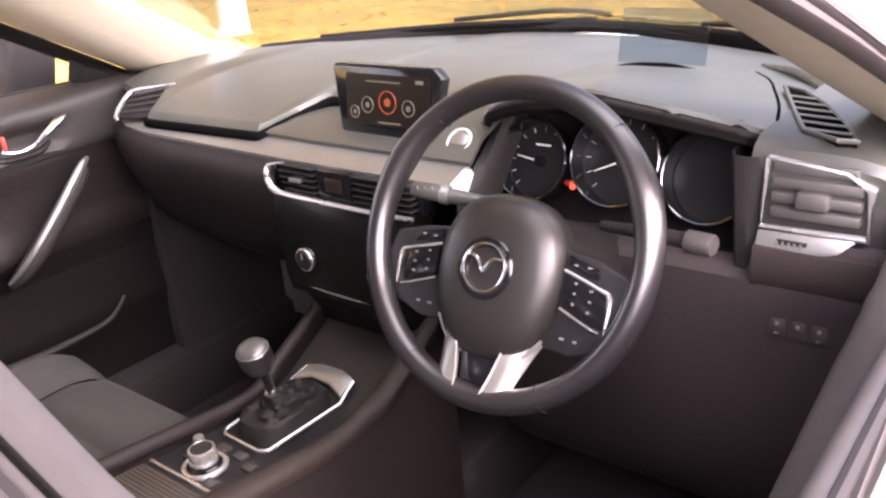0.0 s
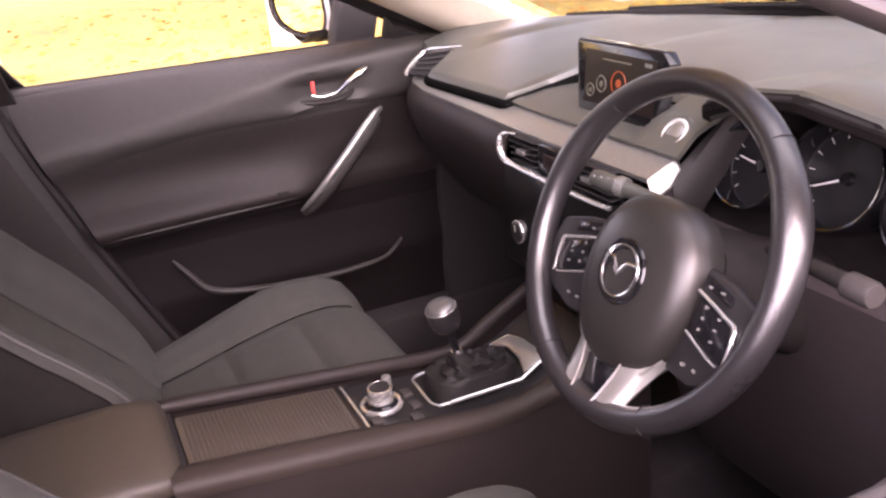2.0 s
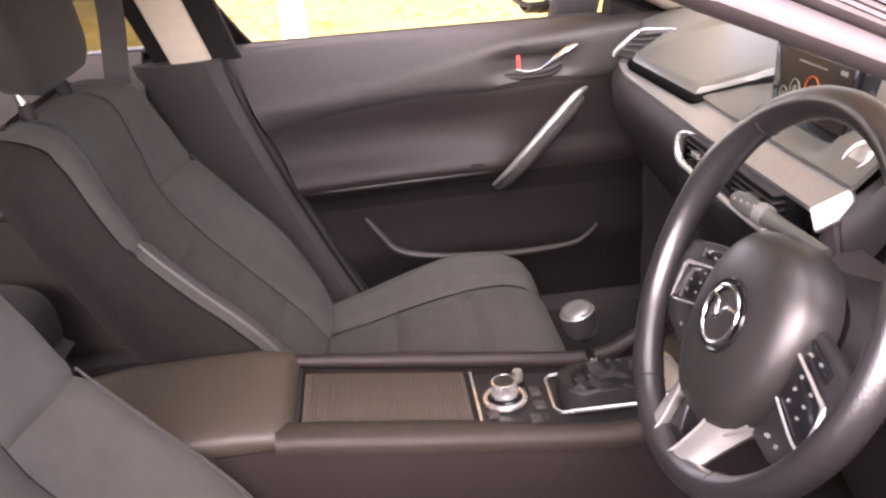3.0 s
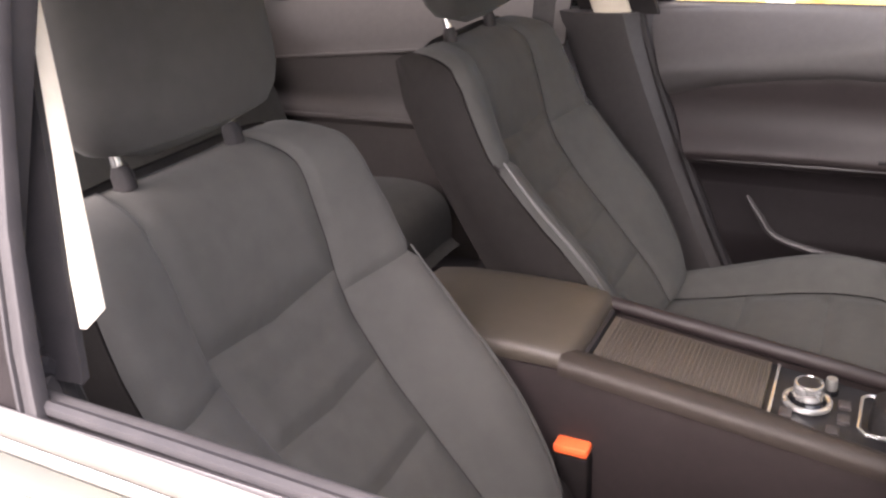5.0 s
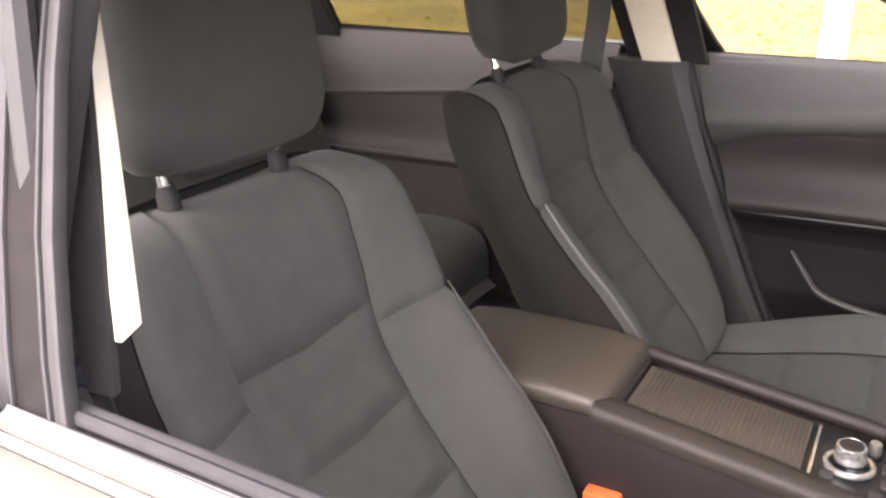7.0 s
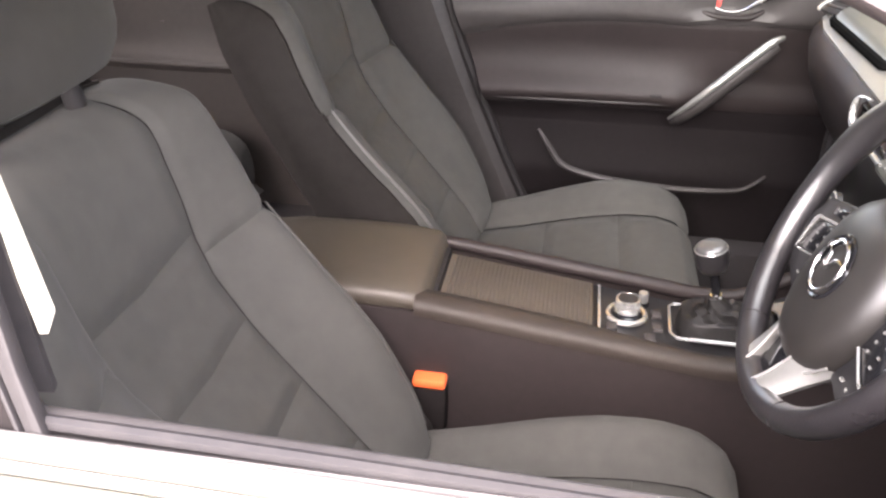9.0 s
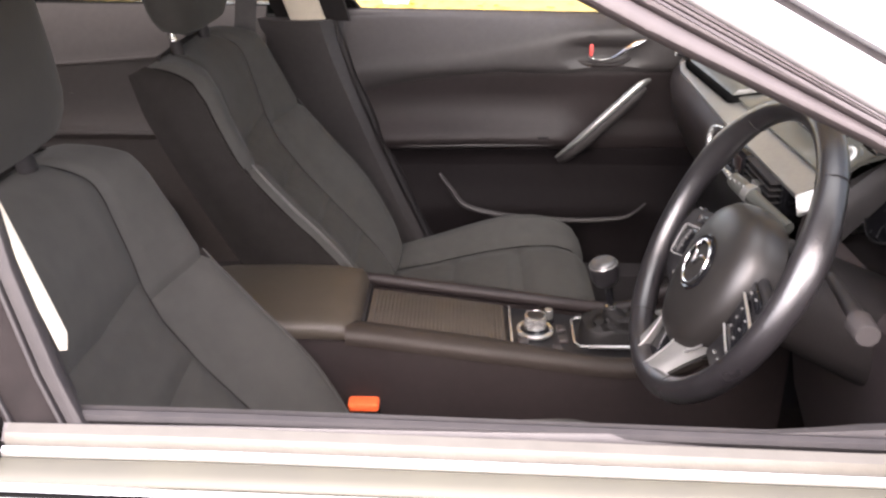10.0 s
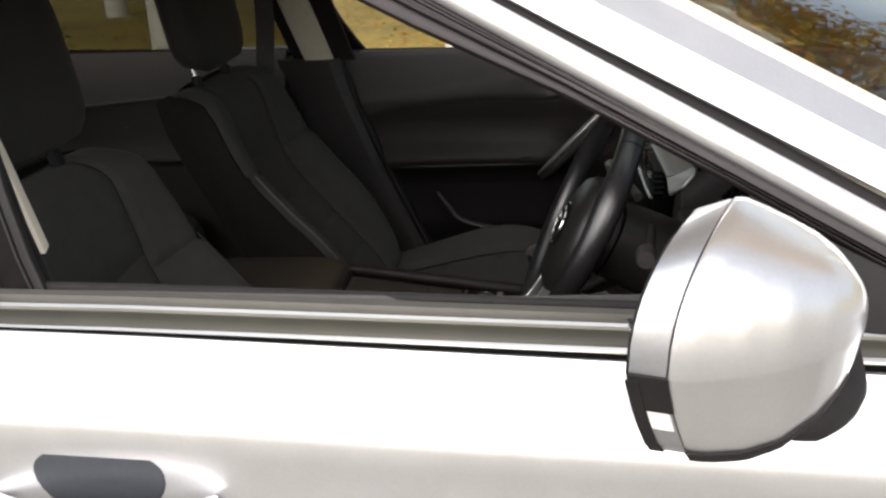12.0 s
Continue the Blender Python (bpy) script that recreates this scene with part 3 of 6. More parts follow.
def front_door(s):
    SIDE[0] = s
    OUT[0] = o = 0.072 if s < 0 else 0.0
    d = thing("front_door", (-0.1, s * 0.85, 0.3), "silver front car door with dark lining and silver pull", "car door", "front doors")
    crease = lambda x: interp(x, [-0.58, -0.515, -0.404, -0.295, -0.175, -0.031, 0.08, 0.35], [0.790, 0.814, 0.842, 0.857, 0.865, 0.861, 0.863, 0.872])
    nx = 56
    back = lambda z: -0.566 + 0.30 * max(0.0, (0.98 - z) / 0.74) ** 1.15
    part("upper_lining", grid_patch(lambda k: back(0.81 + 0.17 * k), 0.335, lambda x: crease(x) + 0.002, lambda x: belt(x), nx, 22, edge=0.007), PLASTIC, d, "dark grained upper door lining")
    part("middle_lining", grid_patch(lambda k: back(0.664 + 0.145 * k), 0.345, lambda x: 0.664 + 0.02 * max(0, x), lambda x: crease(x) - 0.002, nx, 26, edge=0.003), BROWN, d, "brown-black padded door insert")
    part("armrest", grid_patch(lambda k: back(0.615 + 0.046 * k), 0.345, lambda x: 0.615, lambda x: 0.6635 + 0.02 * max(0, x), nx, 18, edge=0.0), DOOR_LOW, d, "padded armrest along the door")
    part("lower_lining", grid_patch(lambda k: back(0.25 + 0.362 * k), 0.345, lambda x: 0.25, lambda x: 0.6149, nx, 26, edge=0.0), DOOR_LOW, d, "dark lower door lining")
    part("inner_sill", tube([(x, 0.796, belt(x) - 0.004) for x in span(-0.565, 0.33, 8)], 0.012, 10, per=2), PLASTIC, d, "soft inner window sill")
    part("inner_weatherstrip", tube([(x, 0.804, belt(x) + 0.007) for x in span(-0.555, 0.33, 8)], 0.005, 8, per=2), RUBBER, d, "black window seal")
    part("armrest_lip", tube([(x, panel_y(x, 0.678 + 0.012 * (x + 0.5)) + 0.003, 0.678 + 0.012 * (x + 0.5)) for x in span(-0.46, -0.035, 12)], [0.002, 0.005, 0.006, 0.006, 0.005, 0.002], 8, per=2), PLASTIC, d, "rounded lip along the armrest")
    # edge of the pocket low on the door
    part("pocket_edge", tube([(-0.33, 0.742 + o, 0.600), (-0.300, 0.735 + o, 0.560), (-0.262, 0.730 + o, 0.518), (-0.16, 0.727 + o, 0.494), (0.0, 0.727 + o, 0.482), (0.125, 0.727 + o, 0.488), (0.165, 0.731 + o, 0.505), (0.190, 0.736 + o, 0.525)], [0.004, 0.007, 0.008, 0.008, 0.008, 0.007, 0.005, 0.004, 0.003], 8), PLASTIC, d, "rolled rim of the door pocket")
    # slanting silver pull
    A = [(0.160, 0.690 + o, 0.852), (0.138, 0.676 + o, 0.845), (0.105, 0.667 + o, 0.818), (0.05, 0.663 + o, 0.765), (0.0, 0.668 + o, 0.714), (-0.030, 0.684 + o, 0.680), (-0.046, 0.705 + o, 0.658)]
    pull = part("pull_handle", tube(A, [0.004, 0.0085, 0.0095, 0.0088, 0.0075, 0.0055, 0.003], 12, flat=0.8, up=(0, 1, 0)), SATIN, d, "slanting satin silver pull handle")
    part("pull_grip", tube([(x + 0.012, y + 0.018, z - 0.012) for x, y, z in A[1:]], [0.011, 0.017, 0.018, 0.018, 0.016, 0.010], 10), PLASTIC, pull)
    # release lever in its hollow
    part("handle_hollow", tube([(-0.005, 0.744 + o, 0.884), (0.03, 0.738 + o, 0.876), (0.09, 0.736 + o, 0.878), (0.12, 0.742 + o, 0.892)], [0.004, 0.007, 0.007, 0.004], 8), BROWN, d, "lower rim of the handle hollow")
    lever = part("release_lever", tube([(0.020, 0.727 + o, 0.897), (0.045, 0.718 + o, 0.892), (0.075, 0.712 + o, 0.899), (0.100, 0.708 + o, 0.916), (0.125, 0.706 + o, 0.932), (0.146, 0.710 + o, 0.940)], [0.003, 0.004, 0.005, 0.009, 0.010, 0.004], 10, flat=0.7), CHROME, d, "curved chrome door release lever")
    part("lock_tab", box((0.021, 0.722 + o, 0.900), (0.029, 0.728 + o, 0.926), 0.002), RED, lever, "red mark of the lock tab")
    part("window_switch", box((-0.09, 0.714 + o, 0.700), (-0.065, 0.728 + o, 0.707), 0.002), RUBBER, d)
    # frame round the window: rubber, bright band, dark gap
    xs = [-0.30, -0.15, 0.0, 0.15, 0.285, 0.40]
    band = lambda d0, d1: [(x, a_edge(x, d0)) for x in xs] + [(x, a_edge(x, d1)) for x in reversed(xs)]
    if s < 0:
        lower = lambda x: 0.020 + 0.085 * max(-0.16, min(0.12, x + 0.08))
        ribbon = lambda k0, k1: [(x, a_edge(x, lower(x) + k0 * (0.0455 - lower(x)))) for x in xs] + [(x, a_edge(x, lower(x) + k1 * (0.0455 - lower(x)))) for x in reversed(xs)]
        part("front_frame_seal", side_prism(ribbon(0.0, 0.44), 0.002, 0.016, 0.004), SEAL, d, "black rubber along the sloping window frame")
        part("seal_lip", side_prism(ribbon(0.45, 0.71), 0.006, 0.010, 0.004), SEAL, d, "rounded brown-black seal lip")
        part("seal_lip", side_prism(ribbon(0.72, 1.0), 0.003, 0.012, 0.004), SEAL, d, "rounded black seal lip")
        part("seal_bed", side_prism(ribbon(0.2, 1.0), -0.004, 0.012, 0.001), VOID, d)
    else:
        part("front_frame_seal", side_prism(band(0.018, 0.043), 0.0, 0.008, 0.003), RUBBER, d, "black rubber along the sloping window frame")
        part("seal_lip", side_prism(band(0.012, 0.020), 0.006, 0.0, 0.002), RUBBER, d)
    profile = ((0.046, -0.010), (0.046, 0.001), (0.0475, 0.005), (0.0505, 0.0085), (0.055, 0.0108), (0.061, 0.012), (0.067, 0.0115), (0.071, 0.0095), (0.0735, 0.006), (0.074, 0.001), (0.074, -0.010))
    rows = [[(x, flank(a_edge(x, k)) + out, a_edge(x, k) + out * 0.4) for k, out in profile] for x in span(-0.30, 0.40, 12)]
    part("front_frame", loft(rows, closed=True), PAINT, d, "silver sloping frame of the door window")
    part("frame_gap", side_prism(band(0.0745, 0.087 if s < 0 else 0.094), -0.006, 0.016, 0.001), RUBBER, d, "dark gap beside the front pillar")
    front = [(-0.498, 0.966), (-0.533, 1.02), (-0.565, 1.08), (-0.601, 1.17), (-0.622, 1.24), (-0.650, 1.33)]
    upright = lambda b0, b1: [(x - b0, z) for x, z in front] + [(x - b1, z) for x, z in reversed(front)]
    part("rear_frame", side_prism(upright(0.0, 0.0105), 0.004, 0.006, 0.0012), RUBBER, d, "dark upright at the window's rear edge")
    part("frame_groove", side_prism(upright(0.0105, 0.0125), 0.0, 0.006, 0.0), VOID, d)
    part("frame_lip", side_prism(upright(0.0125, 0.0155), 0.005, 0.006, 0.0008), RUBBER, d, "thin raised lip of the upright")
    part("rear_cover", side_prism(upright(0.0155, 0.054), 0.002, 0.006, 0.0015), COVER, d, "matt black cover behind the upright")
    part("cover_lip", side_prism(upright(0.046, 0.049), 0.005, 0.0, 0.0008), RUBBER, d)
    part("upper_frame", side_prism([(-0.28, 1.276), (-0.45, 1.335), (-0.65, 1.345), (-0.66, 1.385), (-0.45, 1.375), (-0.27, 1.316)], 0.004, 0.03), RUBBER, d)
    part("corner_panel", side_prism([(0.43, 0.930), (0.226, 0.962), (0.226, 1.035), (0.43, 0.940)], 0.002, 0.05, 0.004), RUBBER, d, "dark triangular corner panel behind the wing mirror")
    if s > 0:
        gl = part("window_glass", sheet(lambda x, k: (x, flank(belt(x) + k * (min(1.36, a_edge(x, 0.02)) - belt(x))) - 0.012, belt(x) + k * (min(1.36, a_edge(x, 0.02)) - belt(x))), span(-0.55, 0.225, 10), span(-0.02, 1, 6), thick=0.003), GLASS, d, "clear side window")
        gl.visible_shadow = False
    # outer skin with chrome belt strip
    zs = [0.948, 0.9485, 0.940, 0.915, 0.892, 0.880, 0.86, 0.80, 0.70, 0.55, 0.40, 0.30]
    ys = [0.836, 0.860, 0.868, 0.884, 0.899, 0.903, 0.901, 0.897, 0.905, 0.915, 0.905, 0.88]
    skin = sheet(lambda x, i: (x, ys[int(i)] - 0.012 * max(0, x) ** 2, zs[int(i)] - 0.03 * x - (0.0165 * max(0.0, x + 0.42) if s < 0 else 0.0) if i < 8 else zs[int(i)]), span(-0.565, 0.60, 14), list(range(12)), thick=-0.008)
    part("outer_skin", skin, PAINT, d, "silver outer skin of the door")
    bx = span(-0.562, 0.50, 9)
    bar = lambda *pts: loft([[(x, y, belt(x) + z) for y, z in pts] for x in bx], closed=True)
    part("outer_weatherstrip", bar((0.8125, 0.005), (0.817, 0.010), (0.824, 0.0075), (0.8265, 0.002), (0.8265, -0.012), (0.8125, -0.012)), WEATHER, d, "grey outer window seal")
    part("belt_strip", bar((0.827, -0.001), (0.829, 0.0008), (0.8325, -0.0012), (0.833, -0.006), (0.827, -0.010)), STRIP, d, "thin chrome strip below the window")
    part("strip_face", bar((0.8335, -0.0045), (0.841, -0.0075), (0.847, -0.012), (0.849, -0.018), (0.8335, -0.018)), OLIVE, d, "face of the chrome strip, coloured as its dark reflection")
    part("lower_strip", bar((0.8495, -0.0130), (0.852, -0.0118), (0.8555, -0.0138), (0.8568, -0.018), (0.8495, -0.022)), STRIP, d, "rounded chrome lower edge of the strip")
    part("strip_groove", tube([(x, 0.8584, belt(x) - 0.0183 + 0.007 * max(0.0, 0.05 - x)) for x in bx], 0.0028, 6, per=1), VOID, d, "dark groove below the chrome strip")
    # pull handle over a raised dark patch that paints the shade in its bowl
    hx, hz = -0.43, 0.818
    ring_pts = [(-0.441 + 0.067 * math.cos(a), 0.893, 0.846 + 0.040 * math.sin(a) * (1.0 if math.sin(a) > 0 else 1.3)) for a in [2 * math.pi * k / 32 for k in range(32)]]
    part("handle_bowl_shade", prism(ring_pts, (0, 0.0155, 0), 0.004, 3), BOWL_SHADE, d, "dark blue-grey patch painting the shade behind the outer handle")
    part("outer_handle", tube([(hx - 0.125, 0.912, hz - 0.004), (hx - 0.08, 0.932, hz - 0.002), (hx, 0.940, hz), (hx + 0.07, 0.932, hz), (hx + 0.105, 0.912, hz)], [0.010, 0.013, 0.014, 0.013, 0.010], 12), PAINT, d, "silver pull handle on the door's outside")
    SIDE[0] = 1
    return d


front_door(-1)
front_door(1)


def rear_door(s):
    SIDE[0] = s
    d = thing("rear_door", (-1.1, s * 0.85, 0.3), "silver rear car door with dark lining", "car door", "rear doors")
    ledge = lambda x: 0.885 + 0.075 * (x + 1.1)
    part("upper_lining", sheet(lambda x, k: (x, 0.745 + 0.045 * k ** 1.6 - 0.006 * math.exp(-(k / 0.06) ** 2), ledge(x) + (1.015 - 0.03 * (x + 1.1) - ledge(x)) * k), span(-1.80, -0.74, 16), span(0, 1, 14), thick=-0.01), REAR, d, "dark grained rear door lining")
    part("ledge_edge", tube([(x, 0.742, ledge(x) + 0.001) for x in span(-1.78, -0.76, 9)], 0.005, 8, per=2), REAR, d, "rolled lower edge of the upper lining")
    part("door_insert", sheet(lambda x, z: (x, 0.765 - 0.045 * math.exp(-((z - 0.715) / (0.035 if z > 0.715 else 0.02)) ** 2), z + (0.075 * (x + 1.1) if z > 0.8 else 0.0)), span(-1.80, -0.76, 12), span(0.68, 0.886, 20), thick=-0.008), REAR_DARK, d, "dark brown padded rear door insert")
    part("grip", tube([(-1.60, 0.716, 0.712), (-1.35, 0.712, 0.714), (-1.10, 0.712, 0.714), (-0.92, 0.722, 0.708)], 0.007, 8), REAR, d, "rolled lip of the rear armrest")
    part("lower_lining", sheet(lambda x, z: (x, 0.768, z), span(-1.80, -0.76, 8), span(0.25, 0.682, 8), thick=-0.01), REAR_DARK, d, "dark brown lower rear lining")
    part("window_frame", side_prism([(-0.685, 0.99), (-0.72, 0.99), (-0.79, 1.345), (-0.755, 1.345)], 0.002, 0.03), RUBBER, d)
    part("window_frame", side_prism([(-1.50, 1.005), (-1.62, 1.01), (-1.62, 1.30), (-1.55, 1.345)], 0.002, 0.03), RUBBER, d)
    part("window_frame", side_prism([(-0.79, 1.335), (-1.55, 1.335), (-1.55, 1.385), (-0.79, 1.385)], 0.002, 0.03), RUBBER, d)
    gl = part("window_glass", sheet(lambda x, z: (x, flank(z) - 0.012, z), span(-1.60, -0.71, 6), span(0.985, 1.35, 6), thick=0.003), PRIVACY, d, "dark tinted rear side window")
    gl.visible_shadow = False
    zs = [0.985, 0.966, 0.945, 0.915, 0.892, 0.880, 0.86, 0.80, 0.70, 0.55, 0.40, 0.30]
    ys = [0.832, 0.846, 0.860, 0.882, 0.899, 0.903, 0.901, 0.897, 0.905, 0.915, 0.905, 0.88]
    part("outer_skin", sheet(lambda x, i: (x, ys[int(i)], zs[int(i)] + 0.017 if i < 8 else zs[int(i)]), span(-1.7, -0.572, 8), list(range(12)), thick=-0.008), PAINT, d, "silver outer skin of the rear door")
    bx = span(-1.65, -0.572, 5)
    part("belt_strip", loft([[(x, 0.824, belt(x) + 0.006), (x, 0.843, belt(x) - 0.003), (x, 0.851, belt(x) - 0.012), (x, 0.851, belt(x) - 0.020), (x, 0.830, belt(x) - 0.024)] for x in bx], closed=True), STRIP, d, "chrome strip below the rear window")
    SIDE[0] = 1


rear_door(-1)
rear_door(1)


# ---- wing mirrors ----
def mirror_ring(x, g, dy=0.0, dz=0.0, k=0.0):
    row = []
    for j in range(32):
        a = 2 * math.pi * j / 32
        c, t = math.cos(a), math.sin(a)
        c, t = math.copysign(abs(c) ** 0.74, c), math.copysign(abs(t) ** 0.82, t)
        c *= 1 - 0.22 * max(0.0, t) ** 2 * (c > 0)
        row.append((x + 0.072 + k * (-0.006 * t - 0.050 * g * c), 1.026 + dy + 0.092 * g * c, 1.050 + dz + 0.082 * g * t * (1 - 0.14 * c)))
    return row


def passenger_mirror():
    m = thing("wing_mirror", (0.15, 0.95, 0.95), "silver wing mirror with black base on the door", "wing mirror", "wing mirrors")
    rows = [mirror_ring(x, g, dy, dz, k) for x, g, dy, dz, k in ((0.047, 0.93, 0, 0, 1), (0.0505, 0.985, 0, 0, 1), (0.072, 0.985, 0, 0, 0.85), (0.096, 0.92, -0.003, -0.002, 0.5), (0.114, 0.78, -0.008, -0.002, 0.3), (0.126, 0.61, -0.022, -0.004, 0.15), (0.134, 0.40, -0.034, -0.006, 0.1), (0.138, 0.18, -0.040, -0.006, 0), (0.139, 0.03, -0.040, -0.006, 0))]
    body = part("housing", loft(rows, closed=True), PAINT, m, "silver mirror housing")
    part("rim", loft([mirror_ring(x, g, 0, 0, 1) for x, g in ((0.030, 0.87), (0.0275, 0.905), (0.029, 0.918), (0.0485, 1.002), (0.0500, 1.002), (0.052, 0.93))], closed=True, caps=False), PAINT, body, "silver rim round the mirror glass")
    part("bezel", loft([mirror_ring(x, g, 0, 0, 1) for x, g in ((0.0275, 0.80), (0.0262, 0.88), (0.0262, 0.90), (0.030, 0.902))], closed=True, caps=False), RUBBER, body, "thin black bezel round the glass")
    part("mirror_glass", loft([mirror_ring(0.034, 0.84, 0, 0, 1), mirror_ring(0.036, 0.02, 0, 0, 1)], closed=True), MIRROR, m, "mirror glass")
    rows = []
    for x, g in ((0.095, 0.80), (0.100, 0.92), (0.130, 0.92), (0.155, 0.82), (0.175, 0.58), (0.190, 0.3)):
        rows.append([(x, 1.030 + 0.090 * g * math.cos(a), 0.998 - 0.038 * g * math.sin(a)) for a in [math.pi * j / 16 for j in range(17)]])
    part("lower_shell", loft(rows, thick=0.004), RUBBER, m, "black lower edge of the mirror")
    part("arm", tube([(0.155, 1.00, 0.980), (0.180, 0.955, 0.962), (0.205, 0.905, 0.950), (0.235, 0.86, 0.952), (0.260, 0.83, 0.960)], [0.018, 0.024, 0.028, 0.032, 0.036], 14, flat=0.55), RUBBER, m, "black mirror foot")
    rows = [mirror_ring(x, g * 1.025, dy, dz, k)[9:24] for x, g, dy, dz, k in ((0.030, 1.0, 0, 0, 1), (0.062, 0.995, 0, 0, 1), (0.080, 0.98, 0, 0, 0.8), (0.098, 0.91, -0.003, -0.002, 0.5), (0.114, 0.78, -0.008, -0.004, 0.3), (0.127, 0.61, -0.022, -0.005, 0.15), (0.136, 0.40, -0.034, -0.006, 0.1))]
    part("inner_cover", loft(rows, thick=0.003), RUBBER, m, "black inner side of the mirror housing")
    part("inner_housing", prism([(0.166, 0.885, 1.090), (0.200, 0.885, 1.088), (0.240, 0.885, 1.072), (0.258, 0.885, 1.050), (0.252, 0.885, 1.010), (0.238, 0.885, 0.958), (0.18, 0.885, 0.945), (0.128, 0.885, 0.955), (0.142, 0.885, 1.01)], (0, 0.052, 0), 0.014, 3), RUBBER, m, "black inner side of the mirror by the window")


def along(s, rows):
    for (a, p), (b, q) in zip(rows, rows[1:]):
        if s <= b:
            return p + (q - p) * (s - a) / (b - a)
    return rows[-1][1]


CAP_UP = [(0, 0.074), (0.1, 0.073), (0.3, 0.065), (0.5, 0.056), (0.7, 0.046), (0.82, 0.038), (0.91, 0.029), (0.97, 0.017), (1, 0.002)]
CAP_WIDE = [(0, 0.080), (0.1, 0.081), (0.3, 0.079), (0.5, 0.073), (0.7, 0.061), (0.82, 0.049), (0.91, 0.036), (0.97, 0.019), (1, 0.002)]
CAP_DOWN = [(0, 0.079), (0.1, 0.081), (0.3, 0.082), (0.5, 0.077), (0.7, 0.063), (0.82, 0.050), (0.91, 0.036), (0.97, 0.019), (1, 0.002)]
CAP_UNDER = [(-0.99, -0.12), (-0.96, -0.4), (-0.92, -0.7), (-0.84, -0.9), (-0.7, -1.0), (-0.4, -1.03), (-0.1, -1.04), (0.2, -1.03), (0.45, -1.0), (0.58, -0.94), (0.66, -0.82), (0.74, -0.62), (0.83, -0.40), (0.93, -0.16), (0.975, -0.06)]


def cap_ring(s, g=1.0, dx=0.0):
    """A section of the mirror's cap, from its rear edge (s = 0) to its nose (1), creased along the side."""
    arc = [math.pi * j / 20 for j in range(21)]
    outline = [(math.copysign(abs(math.cos(a)) ** 0.62, math.cos(a)), abs(math.sin(a)) ** 0.72) for a in arc] + CAP_UNDER
    row = []
    for c, t in outline:
        z = t * (along(s, CAP_UP) * g if t > 0 else along(s, CAP_DOWN) * (0.7 + 0.3 * g))
        lean = (2.1 if z > 0 else 1.6) * z * z
        row.append((0.049 + 0.137 * s + (lean + 0.03 * (1 - c)) * (1 - s) + dx, 1.012 - 0.012 * s + along(s, CAP_WIDE) * c * g, 1.063 + 0.003 * s + z))
    return row


def driver_mirror():
    SIDE[0] = -1
    m = thing("wing_mirror", (0.15, -0.95, 0.95), "silver creased wing mirror with clear indicator and black foot", "wing mirror", "wing mirrors")
    steps = [0, 0.012] + [0.03 + 0.97 * k / 26 for k in range(27)]
    body = part("housing", loft([cap_ring(s, 0.988 if s == 0 else 1.0) for s in steps], closed=True), PAINT, m, "silver mirror housing")
    band = ((0.90, -0.019), (0.905, -0.0215), (0.915, -0.022), (0.985, -0.0025), (0.982, -0.0012), (0.93, 0.001))
    part("rim", loft([cap_ring(0, g, dx) for g, dx in band], closed=True, caps=False), RIM_SHADED, body, "silver rim round the mirror glass, painted grey for shade")
    part("bezel", loft([cap_ring(0, g, dx) for g, dx in ((0.86, -0.018), (0.88, -0.0225), (0.895, -0.0235), (0.906, -0.0225))], closed=True, caps=False), RUBBER, body, "thin black bezel round the glass")
    part("mirror_glass", loft([cap_ring(0, 0.875, -0.0165), cap_ring(0, 0.02, -0.0165)], closed=True), MIRROR, m, "mirror glass")

    def strip(first, last, rows):
        return loft([(cap_ring(0, g, dx) + cap_ring(0, g, dx)[:1])[first:last] for g, dx in rows], thick=0.002)

    part("lower_rim", strip(24, 36, ((0.925, -0.0245), (0.948, -0.0248), (0.972, -0.017))), RUBBER, body, "black lower edge of the rim")
    part("indicator_base", strip(33, 37, ((0.93, -0.0235), (0.94, -0.0235), (1.008, -0.002), (1.008, 0.0))), RUBBER, body, "dark strip above the indicator")
    part("indicator", strip(32, 34, ((0.955, -0.016), (0.957, -0.0155), (1.000, -0.003))), WHITE, body, "clear side indicator")
    part("lower_shell", loft([[(x, y, z - 0.004) for x, y, z in cap_ring(s, 1.011)[23:32]] for s in [0.9 * k / 14 for k in range(15)]], thick=0.004), RUBBER, m, "black lower edge of the mirror")
    part("arm", tube([(0.120, 1.005, 0.985), (0.160, 0.985, 0.973), (0.190, 0.950, 0.974), (0.200, 0.905, 0.978), (0.205, 0.865, 0.980)], [0.010, 0.022, 0.024, 0.026, 0.030], 16, flat=0.8), RUBBER, m, "black mirror foot")
    SIDE[0] = 1


driver_mirror()
passenger_mirror()


